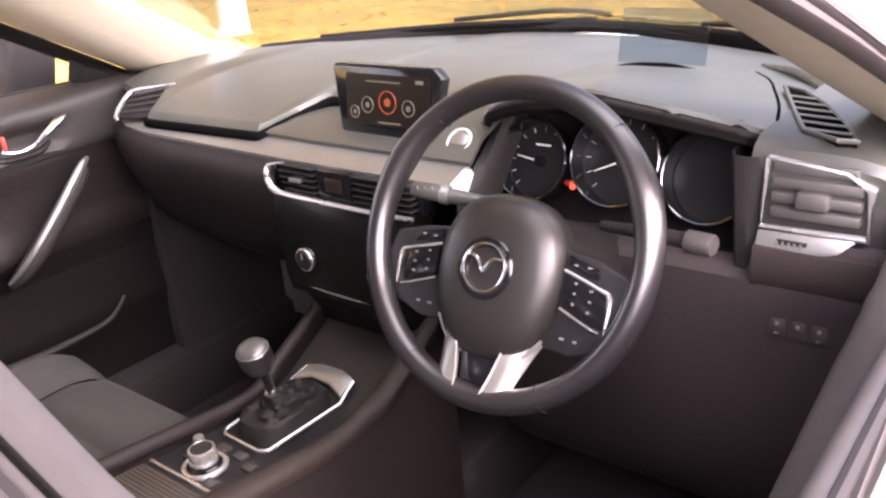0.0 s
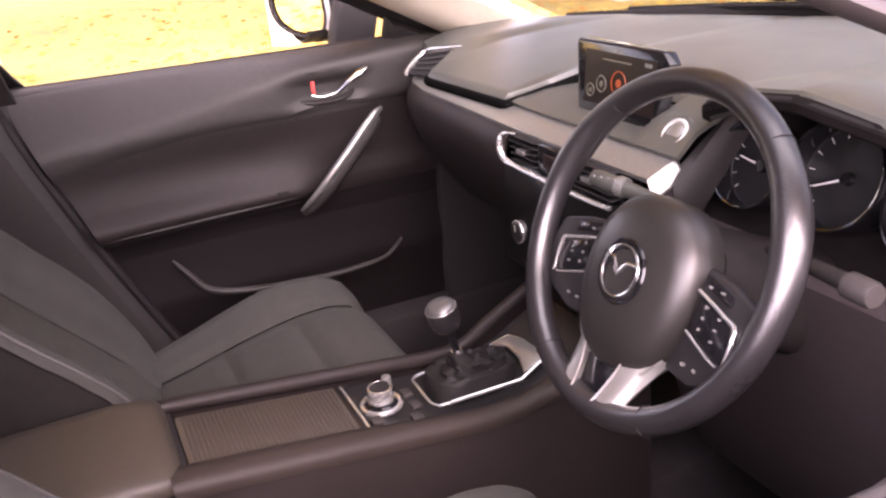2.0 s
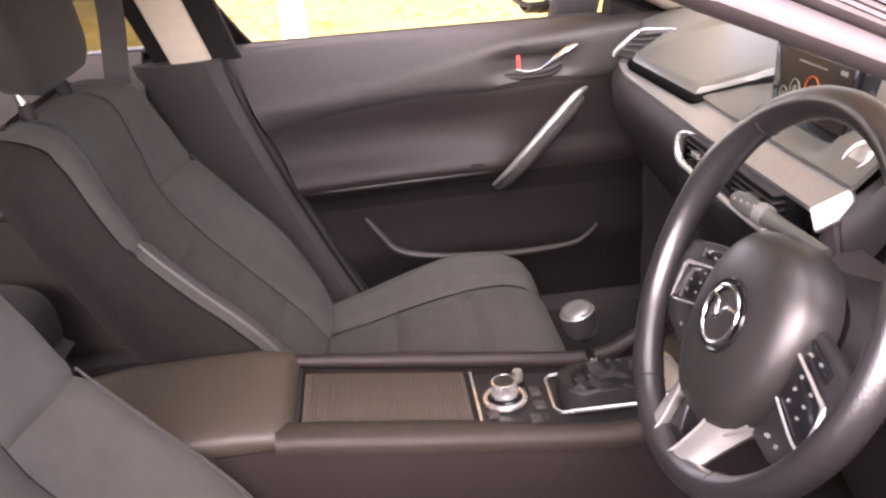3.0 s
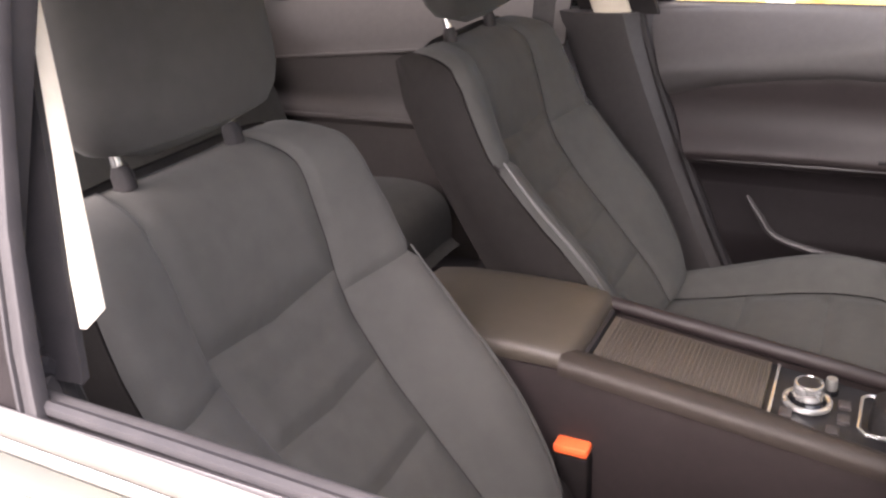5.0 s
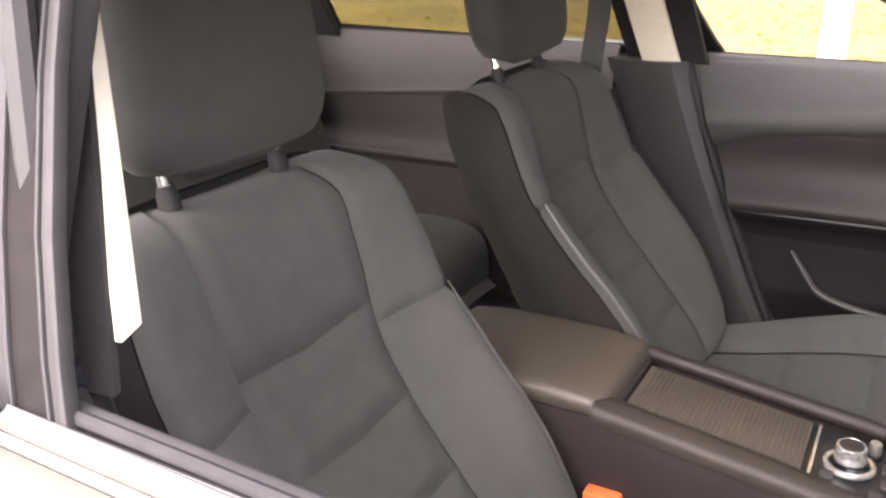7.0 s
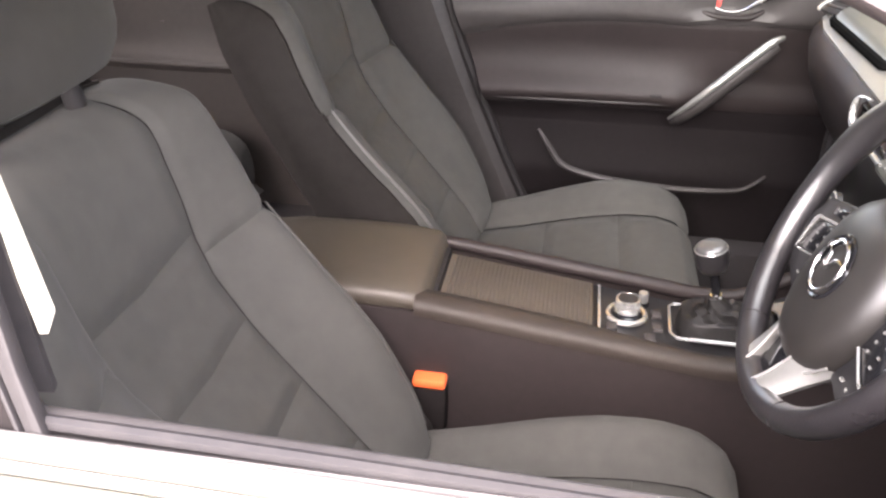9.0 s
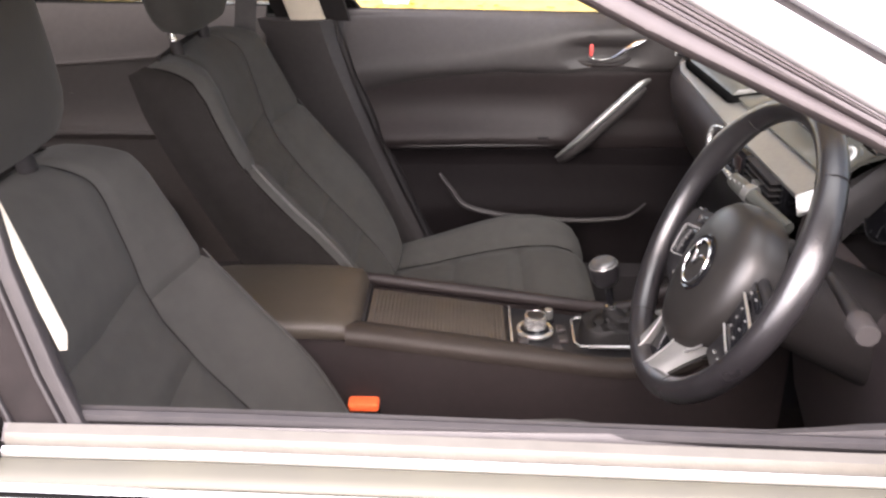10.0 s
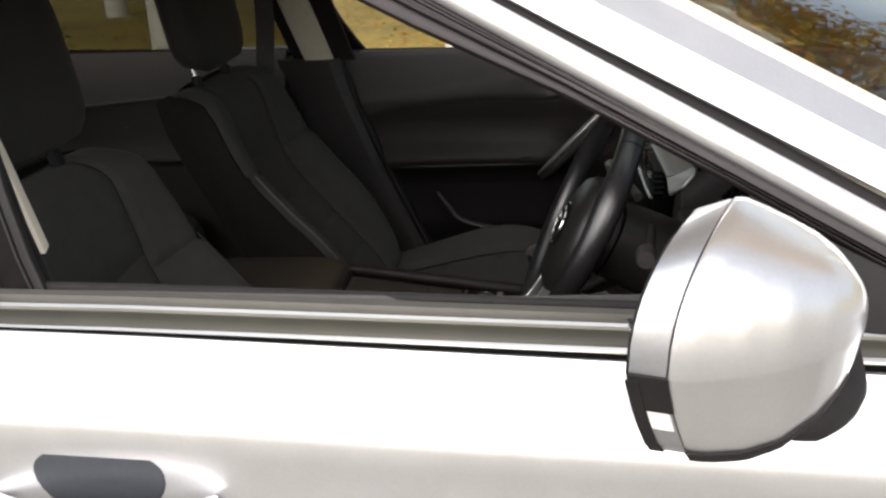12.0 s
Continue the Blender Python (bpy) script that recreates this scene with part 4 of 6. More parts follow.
# ---- the rest of the car's outside, plain: nose, tail and wheels ----
for s in (-1, 1):
    SIDE[0] = s
    rows = []
    for k in span(0, 1, 9):
        x = -1.68 - 0.86 * k
        w = 1 - 0.10 * k ** 3
        rows.append([(x, 0.0, 0.30), (x, 0.88 * w, 0.30), (x, 0.915 * w, 0.55), (x, 0.90 * w, 0.86), (x, 0.86 * w, 0.95 - 0.03 * k), (x, 0.70 * w, 1.03 - 0.04 * k), (x, 0.0, 1.055 - 0.04 * k)])
    part("rear_wing", loft(rows, thick=0.01), PAINT, shell, "silver rear wing and boot")
    part("tail", prism([(-2.54, 0.0, 0.30), (-2.54, 0.79, 0.30), (-2.54, 0.822, 0.55), (-2.54, 0.808, 0.86), (-2.54, 0.77, 0.92), (-2.54, 0.63, 0.99), (-2.54, 0.0, 1.015)], (-0.04, 0, 0), 0.015), PAINT, shell, "silver tail of the car")
    rows = []
    for k in span(0, 1, 7):
        x, w = 1.75 + 0.42 * k, 1 - 0.24 * k ** 2
        rows.append([(x, 0.0, 0.25), (x, 0.88 * w, 0.27), (x, 0.91 * w, 0.50), (x, 0.90 * w, 0.72 - 0.10 * k), (x, 0.84 * w, 0.80 - 0.16 * k), (x, 0.0, 0.80 - 0.16 * k)])
    part("nose", loft(rows, closed=True), PAINT, shell, "silver nose of the car")
SIDE[0] = 1


def road_wheel(x, s):
    w = thing("road_wheel", (x, s * 0.80, 0.32), "black tyre on a plain silver wheel", "wheel", "road wheels")
    m = axes((x, s * 0.80, 0.325), (1, 0, 0), (0, 0, -s), (0, s, 0))
    part("tyre", lathe([(0.21, -0.10), (0.30, -0.105), (0.322, -0.08), (0.325, 0.0), (0.322, 0.08), (0.30, 0.105), (0.225, 0.10), (0.21, 0.08)], m, 40, closed=False), RUBBER, w, "black tyre")
    part("rim", lathe([(0.215, -0.09), (0.215, 0.085), (0.20, 0.07), (0.06, 0.06), (0.0005, 0.07)], m, 32, closed=False), SATIN, w, "silver rim")


for x in (1.28, -1.52):
    for s in (-1, 1):
        road_wheel(x, s)


# ---- dashboard ----
dash = thing("dashboard", (0.4, 0, 0.6), "dark grained dashboard with a satin silver band", "dashboard")


def pad_rear(y):
    """x and z of the rear edge of the dash's upper pad at y."""
    ys = [-0.62, -0.57, -0.50, -0.40, -0.30, -0.235, -0.20, -0.16, -0.13, 0.07, 0.12, 0.165, 0.195, 0.213, 0.50, 0.515, 0.54, 0.56, 0.64, 0.70]
    xs = [0.250, 0.222, 0.210, 0.206, 0.214, 0.235, 0.270, 0.30, 0.325, 0.340, 0.345, 0.330, 0.280, 0.206, 0.202, 0.206, 0.262, 0.285, 0.262, 0.28]
    zs = [1.000, 1.020, 1.034, 1.048, 1.035, 1.012, 0.985, 0.968, 0.966, 0.976, 0.980, 0.979, 0.962, 0.946, 0.942, 0.943, 0.966, 0.977, 0.967, 0.97]
    return interp(y, ys, xs), interp(y, ys, zs)


def pad_point(y, k):
    xr, zr = pad_rear(y)
    xf = screen_base(y) - 0.03
    x = xr + (xf - xr) * k
    ztop = 1.005 - 0.02 * k + (zr - 0.99) * max(0, 1 - k * 1.6) * (0.9 if zr > 0.99 else 0.0)
    rise = 1 - math.exp(-k / interp(y, [-0.15, 0.12], [0.10, 0.26]))
    z = zr + (ztop - zr) * rise - 0.02 * max(0, k - 0.85) / 0.15
    return (x, y, z)


def pad_z(x, y):
    """Height of the pad at x and y."""
    xr = pad_rear(y)[0]
    return pad_point(y, (x - xr) / (screen_base(y) - 0.03 - xr))[2]


ks = [0, 0.008, 0.02, 0.04, 0.07, 0.11, 0.16, 0.24, 0.34, 0.46, 0.6, 0.75, 0.88, 1.0]
ysl = sorted(span(-0.60, 0.70, 66) + [0.155, 0.17, 0.188, 0.196, 0.202, 0.208, 0.214, 0.507, 0.515, 0.523, 0.532, 0.55])
rows = []
for y in ysl:
    xr, zr = pad_rear(y)
    rows.append([(xr + 0.05, y, zr - 0.020), (xr + 0.008, y, zr - 0.012), (xr, y, zr - 0.005)] + [pad_point(y, k) for k in ks[1:]])
part("upper_pad", loft(rows, thick=-0.004), DASH, dash, "soft grey-black upper dash pad")
# black tube for the shade in the gap below the pad's rear edge
gap = []
for y in (0.515, 0.50, 0.40, 0.30, 0.24, 0.222, 0.213, 0.208, 0.202, 0.195, 0.186, 0.176, 0.165, 0.15, 0.135, 0.12, 0.09):
    slope = (pad_rear(y + 0.006)[0] - pad_rear(y - 0.006)[0]) / 0.012
    n = math.hypot(1, slope)
    gap.append((pad_rear(y)[0] - 0.005 / n, y + 0.006 * slope / n, pad_rear(y)[1] - 0.0125))
part("pad_gap", tube(gap, 0.0090, 8, per=2), VOID, dash, "black bar painting the shade in the gap below the upper pad")
# rolled and stitched front edge of the instrument hood; its shaded underside is coloured black
edge = [(pad_rear(y)[0] - 0.001, y, pad_rear(y)[1] - 0.007) for y in span(-0.60, -0.215, 14)]
rows = []
for y in span(-0.598, -0.216, 26):
    xr, zr = pad_rear(y)
    rows.append([(xr + 0.011, y, pad_z(xr + 0.011, y) - 0.001), (xr + 0.008, y, pad_z(xr + 0.008, y) + 0.0012), (xr + 0.001, y, pad_z(xr + 0.001, y) - 0.001), (xr - 0.0065, y, zr - 0.007), (xr - 0.006, y, zr - 0.014), (xr + 0.004, y, zr - 0.020)])
part("hood_lip", loft(rows, thick=-0.002), COVER, dash, "rolled lip of the instrument hood, blackened for shade")
hood = part("hood_edge", tube(edge, 0.006, 10, per=2), RUBBER, dash, "stitched front edge of the instrument hood")
part("stitching", tube([(x + 0.016, y, pad_z(x + 0.017, y) + 0.0004) for x, y, z in edge[1:-1]], 0.0016, 5, per=2), RUBBER, hood)
part("hood_end_seam", tube([(0.240, -0.601, 0.992), (0.246, -0.598, 1.008)] + [(x, y, pad_z(x, y) + 0.0022) for x, y in ((0.27, -0.594), (0.317, -0.581), (0.37, -0.562), (0.424, -0.542), (0.48, -0.522), (0.537, -0.497), (0.575, -0.475), (0.609, -0.453))], 0.0030, 6), VOID, dash, "dark seam at the end of the hood")
# outboard end of the pad by the driver's door, with the demister grille
rows = []
for y in span(-0.594, -0.735, 9):
    k = max(0.0, (-0.606 - y) / 0.129)
    rows.append([(0.202, y, 0.955), (0.1965, y, 0.996 - 0.012 * k ** 5), (0.201, y, 1.005 - 0.015 * k ** 5), (0.218 + 0.01 * k, y, 1.0135 - 0.02 * k ** 5), (0.32, y, 1.016 - 0.03 * k ** 5), (0.46, y, 1.015 - 0.03 * k ** 4), (0.60 - 0.05 * k, y, 1.004 - 0.03 * k ** 2), (0.74 - 0.15 * k, y, 0.985 - 0.02 * k)])
part("pad_end", loft(rows, thick=-0.004), DASH, dash, "soft dash end by the driver's door")
tri = [(0.418, -0.557, 1.0205), (0.401, -0.586, 1.0205), (0.348, -0.624, 1.0205), (0.276, -0.663, 1.0200), (0.214, -0.690, 1.0185), (0.210, -0.672, 1.0190), (0.231, -0.634, 1.0205), (0.300, -0.604, 1.0210)]
grille = part("demister_grille", prism([(x, y, z - 0.014) for x, y, z in tri], (0, 0, 0.0142), 0.0), VOID, dash, "dark triangular demister grille")
part("grille_rim", tube(tri + tri[:1], 0.0028, 6, smooth=False), DASH, grille)
for i in range(6):
    x = 0.236 + 0.027 * i
    ya, yb = interp(x, [0.210, 0.231, 0.300, 0.418], [-0.672, -0.634, -0.604, -0.557]), interp(x - 0.006, [0.214, 0.276, 0.348, 0.401, 0.418], [-0.689, -0.662, -0.623, -0.585, -0.557])
    part("slat", tube([(x, ya, 1.0210), (x - 0.006, yb, 1.0205)], 0.0014, 6, per=1), SATIN, grille)
part("outer_ridge", tube([(0.655, -0.455, 0.994), (0.57, -0.540, 1.002), (0.44, -0.622, 1.005), (0.296, -0.694, 1.003), (0.215, -0.726, 0.995)], [0.006, 0.013, 0.016, 0.016, 0.013], 12, flat=0.8), DASH, dash, "rounded outer ridge of the dash")

# satin band across the passenger's side and the plateau before the screen
band_y = span(-0.205, 0.640, 40)


def band_x(y):
    return interp(y, [-0.21, 0.1, 0.5, 0.60, 0.64], [0.170, 0.168, 0.180, 0.200, 0.222])


rows = [[(band_x(y) + 0.048, y, 0.934), (band_x(y) + 0.040, y, 0.9335), (band_x(y) + 0.006, y, 0.921), (band_x(y), y, 0.917), (band_x(y) + 0.001, y, 0.911), (band_x(y) + 0.03, y, 0.905)] for y in band_y]
part("silver_band", loft(rows, closed=True), SATIN, dash, "satin silver band across the dash")
rows = [[(band_x(y) + 0.040, y, 0.9345), (band_x(y) + 0.044, y, 0.9365), (interp(y, [-0.13, -0.09], [0.240, pad_rear(y)[0] * 0.5 + 0.12]), y, interp(y, [-0.13, -0.09], [0.9605, 0.938 + 0.35 * (pad_rear(y)[1] - 0.942)])), (interp(y, [-0.13, -0.09], [0.31, pad_rear(y)[0] + 0.02]), y, interp(y, [-0.13, -0.09], [0.985, min(0.956, pad_rear(y)[1] - 0.016)]))] for y in span(-0.214, 0.208, 26)]
part("plateau", loft(rows, thick=-0.006), DASH, dash, "grey plateau below the screen")
# padded glovebox front
rows = []
for y in span(0.135, 0.690, 26):
    o = band_x(y) - 0.168 + 0.02 * max(0, (y - 0.6) / 0.09) ** 2
    rows.append([(0.20 + o, y, 0.908), (0.172 + o, y, 0.908), (0.160 + o, y, 0.896), (0.156 + o, y, 0.872), (0.162 + o, y, 0.84), (0.178 + o, y, 0.80), (0.205 + o, y, 0.75), (0.25 + o, y, 0.69), (0.33 + o, y, 0.63), (0.45, y, 0.60)])
part("glovebox_front", loft(rows, thick=-0.004), BROWN, dash, "dark brown padded glovebox front")
# side vent by the passenger's door
pv = part("side_vent", prism([(0.198, 0.606, 0.926), (0.222, 0.624, 0.940), (0.258, 0.634, 0.958), (0.286, 0.545, 0.971), (0.262, 0.536, 0.960), (0.208, 0.520, 0.934)], (-0.002, 0, 0.004), 0.001), RUBBER, dash, "slim triangular side vent")
part("vent_trim", tube([(0.192, 0.602, 0.929), (0.196, 0.615, 0.932), (0.219, 0.631, 0.945), (0.256, 0.641, 0.965), (0.275, 0.59, 0.974), (0.290, 0.538, 0.981)], [0.002, 0.0045, 0.005, 0.0045, 0.003, 0.0015], 8), TRIM, pv, "bright edge of the side vent")
for i in range(4):
    k = (i + 0.6) / 4
    p, q = Vector((0.200, 0.610, 0.934)).lerp(Vector((0.252, 0.630, 0.962)), k), Vector((0.208, 0.524, 0.942)).lerp(Vector((0.284, 0.545, 0.978)), k)
    part("slat", tube([p, q], 0.0028, 6, per=1), PLASTIC, pv)

# centre vents
cv = thing("centre_vent", (0.19, 0, 0.88), "pair of black centre air vents in a chrome surround", "air vent")
part("recess", box((0.172, -0.155, 0.862), (0.21, 0.132, 0.914), 0.004), GLOSS, cv)
part("surround", tube([(0.162, 0.110, 0.9125), (0.156, 0.138, 0.908), (0.152, 0.143, 0.897), (0.151, 0.141, 0.881), (0.151, 0.129, 0.869), (0.151, 0.10, 0.8655), (0.151, 0.0, 0.864), (0.151, -0.11, 0.864), (0.152, -0.150, 0.866)], [0.002, 0.003, 0.005, 0.006, 0.006, 0.0045, 0.004, 0.0038, 0.0035], 8), TRIM, cv, "chrome surround of the vents")
for y0, y1 in ((0.128, 0.040), (-0.034, -0.150)):
    for i in range(5):
        z = 0.871 + i * 0.0095
        part("slat", box((0.156, y1 + 0.004, z), (0.188, y0 - 0.006 * (4 - i) * (y0 > 0.1) * 0.6, z + 0.0028), 0.001, seg=1), RUBBER, cv)
    part("slider", box((0.153, (y0 + y1) / 2 - 0.012, 0.886), (0.17, (y0 + y1) / 2 + 0.012, 0.893), 0.001), SATIN, cv)
hz = part("switch_panel", box((0.157, -0.030, 0.864), (0.18, 0.036, 0.913), 0.002), GLOSS, cv, "gloss black panel between the vents")
part("hazard_switch", box((0.155, -0.014, 0.880), (0.162, 0.020, 0.902), 0.002), DULL, hz, "dull red hazard switch")

# centre stack with heater controls
stack = thing("heater_panel", (0.18, 0, 0.75), "gloss black heater control panel with round knobs", "control panel")
rows = []
for z, x in ((0.862, 0.166), (0.855, 0.160), (0.82, 0.152), (0.78, 0.146), (0.735, 0.142), (0.718, 0.144), (0.712, 0.16), (0.66, 0.19), (0.60, 0.20)):
    w = interp(z, [0.60, 0.72, 0.862], [0.095, 0.108, 0.135])
    rows.append([(x + 0.04, -w - 0.004, z), (x + 0.006, -w, z), (x, -w + 0.008, z), (x, 0, z), (x, w - 0.008, z), (x + 0.006, w, z), (x + 0.04, w + 0.004, z)])
part("fascia", loft(rows, thick=-0.01), FASCIA, stack, "gloss black fascia")
part("chrome_strip", tube([(0.1365, 0.079, 0.7235), (0.1355, 0.0, 0.7225), (0.1365, -0.078, 0.7225)], 0.0030, 8), TRIM, stack, "thin chrome strip")
for y in (0.058, -0.092):
    kb = part("knob", lathe([(0.001, 0.022), (0.015, 0.022), (0.0165, 0.020), (0.018, 0.004), (0.020, 0.0)], axes((0.146, y, 0.772), (0, 1, 0), (0, 0, 1), (-1, 0, 0)), 28), BED, stack, "round heater knob")
    part("knob_ring", ring(axes((0.128, y, 0.772), (0, 1, 0), (0, 0, 1), (-1, 0, 0)), 0.0175, 0.0018, 28, 6), TRIM, kb)
    part("knob_mark", box((0.1215, y - 0.0012, 0.774), (0.1235, y + 0.0012, 0.784), 0.0004), MARK, kb)
for i in range(6):
    y = 0.022 - 0.0155 * (i % 3)
    z = 0.790 if i < 3 else 0.758
    part("button", box((0.1415, y - 0.006, z - 0.006), (0.148, y + 0.006, z + 0.006), 0.001), PLASTIC, stack)
    part("button_mark", box((0.1402, y - 0.004, z - 0.0014), (0.142, y + 0.004, z + 0.0014), 0.0), PRINT, stack)
part("upper_mark", box((0.1495, -0.03, 0.826), (0.1515, -0.014, 0.829), 0.0), MARK, stack)
part("lamp_mark", box((0.1425, 0.034, 0.794), (0.1445, 0.038, 0.798), 0.0), GLOW_ORANGE, stack)

# infotainment screen
scr = thing("touchscreen", (0.26, -0.032, 0.95), "black freestanding touchscreen showing an orange menu on the dash", "screen")
lean = pose(0.252, -0.032, 0.998, 0, 7, 0)
part("housing", prism([(0, 0.106, 0.046), (0, 0.102, 0.054), (0, -0.092, 0.054), (0, -0.106, 0.040), (0, -0.088, -0.048), (0, -0.082, -0.054), (0, 0.084, -0.054), (0, 0.092, -0.048)], (0.022, 0, 0), 0.003, m=lean), GLOSS, scr, "black screen housing")
part("foot", box((0.262, -0.10, 0.938), (0.30, 0.03, 0.966), 0.006), PLASTIC, scr)
part("display", box((-0.0012, -0.084, -0.036), (0.001, 0.078, 0.040), 0.0, lean), GLOW_DIM, scr, "dark glowing display")
for y, z, r, mt in ((-0.006, 0.000, 0.0165, GLOW_ORANGE), (0.034, -0.006, 0.0115, GLOW_PALE), (-0.046, -0.006, 0.0115, GLOW_PALE), (0.060, -0.018, 0.009, GLOW_PALE)):
    part("icon_ring", ring(lean @ axes((-0.0025, y, z), (0, 1, 0), (0, 0, 1), (-1, 0, 0)), r, 0.0010, 28, 5), mt, scr)
    part("icon", lathe([(0.0005, 0.001), (r * 0.38, 0.001), (r * 0.38, 0.0)], lean @ axes((-0.002, y, z), (0, 1, 0), (0, 0, 1), (-1, 0, 0)), 12), mt, scr)
part("status_bar", box((-0.0022, -0.074, 0.030), (-0.0014, -0.060, 0.035), 0.0, lean), MARK, scr)
part("title_bar", box((-0.0022, -0.030, 0.0285), (-0.0014, 0.036, 0.0305), 0.0, lean), GLOW_PALE, scr)
part("caption_bar", box((-0.0022, -0.030, -0.032), (-0.0014, 0.014, -0.0295), 0.0, lean), GLOW_PALE, scr)

# start button in its pod
pod = thing("start_button", (0.25, -0.18, 0.95), "round grey engine start button with a bright ring", "button")
face = axes((0.2335, -0.180, 0.958), (0, 1, 0), Vector((0.66, 0, 0.75)).normalized(), Vector((-0.75, 0, 0.66)).normalized())
part("dish", lathe([(0.0265, -0.004), (0.0255, 0.0015), (0.0235, 0.002), (0.0215, 0.0005), (0.0005, 0.0)], face, 36, closed=False), DASH, pod, "grey surround of the button")
part("button", lathe([(0.0005, 0.004), (0.013, 0.004), (0.0145, 0.003), (0.0145, -0.004)], face, 28), SATIN, pod, "grey round button")
part("ring", ring(face @ Matrix.Translation((0, 0, 0.002)), 0.0182, 0.0028, 36, 8), PALE_RING, pod, "bright ring")
# folded end of the silver band
part("band_end", prism([(0.168, -0.205, 0.917), (0.214, -0.205, 0.935), (0.206, -0.220, 0.926), (0.190, -0.221, 0.906), (0.172, -0.212, 0.890)], (0.004, -0.001, -0.002), 0.0012), SATIN, dash, "folded silver end of the band")
# smooth cheek between the plateau and the dials
rows = []
for k in span(0, 1, 9):
    A = Vector((0.205 + 0.100 * k, -0.2125, 0.915 + 0.072 * k))
    B = Vector((0.196 + 0.105 * k, -0.232, 0.852 + 0.132 * k))
    rows.append([A + Vector((0.01, 0.004, -0.006)), A, A.lerp(B, 0.3) + Vector((-0.006, -0.003, 0.004)), A.lerp(B, 0.65) + Vector((-0.005, -0.003, 0.003)), B, B + Vector((0.02, -0.004, 0.0))])
part("binnacle_cheek", loft(rows, thick=-0.003), HOOD, dash, "smooth dark cheek beside the dials")

# ---- instruments ----
cl = thing("instrument_cluster", (0.30, -0.39, 0.90), "three round dark dials with bright rings under the hood", "instrument cluster")
rows = []
for y in span(-0.595, -0.205, 20):
    xr, zr = pad_rear(y)
    rows.append([(xr + 0.010, y, zr - 0.014), (0.30, y, min(zr - 0.014, 1.018)), (0.320, y, 0.985), (0.312, y, 0.92), (0.290, y, 0.880), (0.275, y, 0.866), (0.24, y, 0.860), (0.196, y, 0.860)])
part("binnacle", loft(rows, thick=-0.006), COVER, cl, "matt black binnacle")
rows = []
for z in span(0.858, 0.998, 9):
    o = 0.010 * (z - 0.858) / 0.14
    rows.append([(0.215, -0.604, z), (0.196, -0.603, z), (0.1905, -0.598 + o, z), (0.192, -0.588 + o, z), (0.204, -0.582 + o, z), (0.24, -0.577 + o, z), (0.30, -0.573 + o, z)])
part("side_wall", loft(rows, thick=-0.003), HOOD, cl, "dark side wall of the binnacle")
tiltv = Vector((-0.93, 0.0, 0.36)).normalized()
upv = Vector((0.36, 0, 0.93)).normalized()
dials = ((-0.274, 0.924, 0.052), (-0.402, 0.942, 0.058), (-0.520, 0.932, 0.054))
for i, (y, z, r) in enumerate(dials):
    fm = axes((0.292 if i != 1 else 0.286, y, z), (0, -1, 0), upv, tiltv)
    dl = part("dial", lathe([(0.0005, -0.002), (r * 0.98, -0.002), (r, 0.0), (r, -0.02)], fm, 40), DIAL, cl, "black dial")
    part("dial_tube", lathe([(r, -0.002), (r, 0.03), (r + 0.004, 0.03), (r + 0.004, -0.002)], fm, 40, closed=False), GLOSS, dl)
    part("dial_ring", ring(fm @ Matrix.Translation((0, 0, 0.030)), r + 0.002, 0.0013, 48, 8), RING, dl, "bright dial ring")
    if i < 2:
        for k in range(13):
            a = radians(225 - k * 22.5)
            p, q = r * 0.80, r * 0.93
            part("tick", tube([fm @ Vector((p * math.cos(a), p * math.sin(a), 0.0)), fm @ Vector((q * math.cos(a), q * math.sin(a), 0.0))], 0.0005, 4, per=1), WHITE, dl)
        a = radians(172 if i == 0 else 205)
        part("needle", tube([fm @ Vector((0.006 * math.cos(a + 3.14), 0.006 * math.sin(a + 3.14), 0.004)), fm @ Vector((r * 0.72 * math.cos(a), r * 0.72 * math.sin(a), 0.004))], [0.0018, 0.0008], 6, per=2), WHITE, dl, "pale needle")
        part("needle_hub", lathe([(0.0005, 0.008), (0.007, 0.008), (0.008, 0.0)], fm, 20), GLOSS, dl)
    if i == 0:
        part("dial_mark", box((-0.012, 0.022, 0), (0.012, 0.0245, 0.0008), 0.0, fm), WHITE, dl)
for y, z in ((-0.328, 0.898), (-0.322, 0.905), (-0.470, 0.858)):
    part("warning_lamp", lathe([(0.0005, 0.002), (0.0042, 0.002), (0.0045, 0.0)], axes((0.284, y, z), (0, -1, 0), upv, tiltv), 12), GLOW_RED, cl, "small red warning lamp")

# head-up display
hud = thing("head_up_display", (0.53, -0.34, 1.015), "clear flip-up head-up display panel on the dash", "head-up display")
part("slot", tube([(0.525, -0.262, pad_z(0.525, -0.262) + 0.001), (0.530, -0.30, pad_z(0.53, -0.30) + 0.003), (0.535, -0.35, pad_z(0.535, -0.35) + 0.004), (0.535, -0.395, pad_z(0.535, -0.395) + 0.002)], [0.002, 0.005, 0.006, 0.002], 8), VOID, hud, "dark slot of the display")
part("combiner", sheet(lambda u, v: (0.535 + 0.018 * v - 0.10 * (u + 0.345) ** 2 * 4, u, 1.026 + 0.068 * v), span(-0.410, -0.272, 9), span(-0.15, 1, 6), thick=0.002), COMBINER, hud, "clear bluish combiner").visible_shadow = False

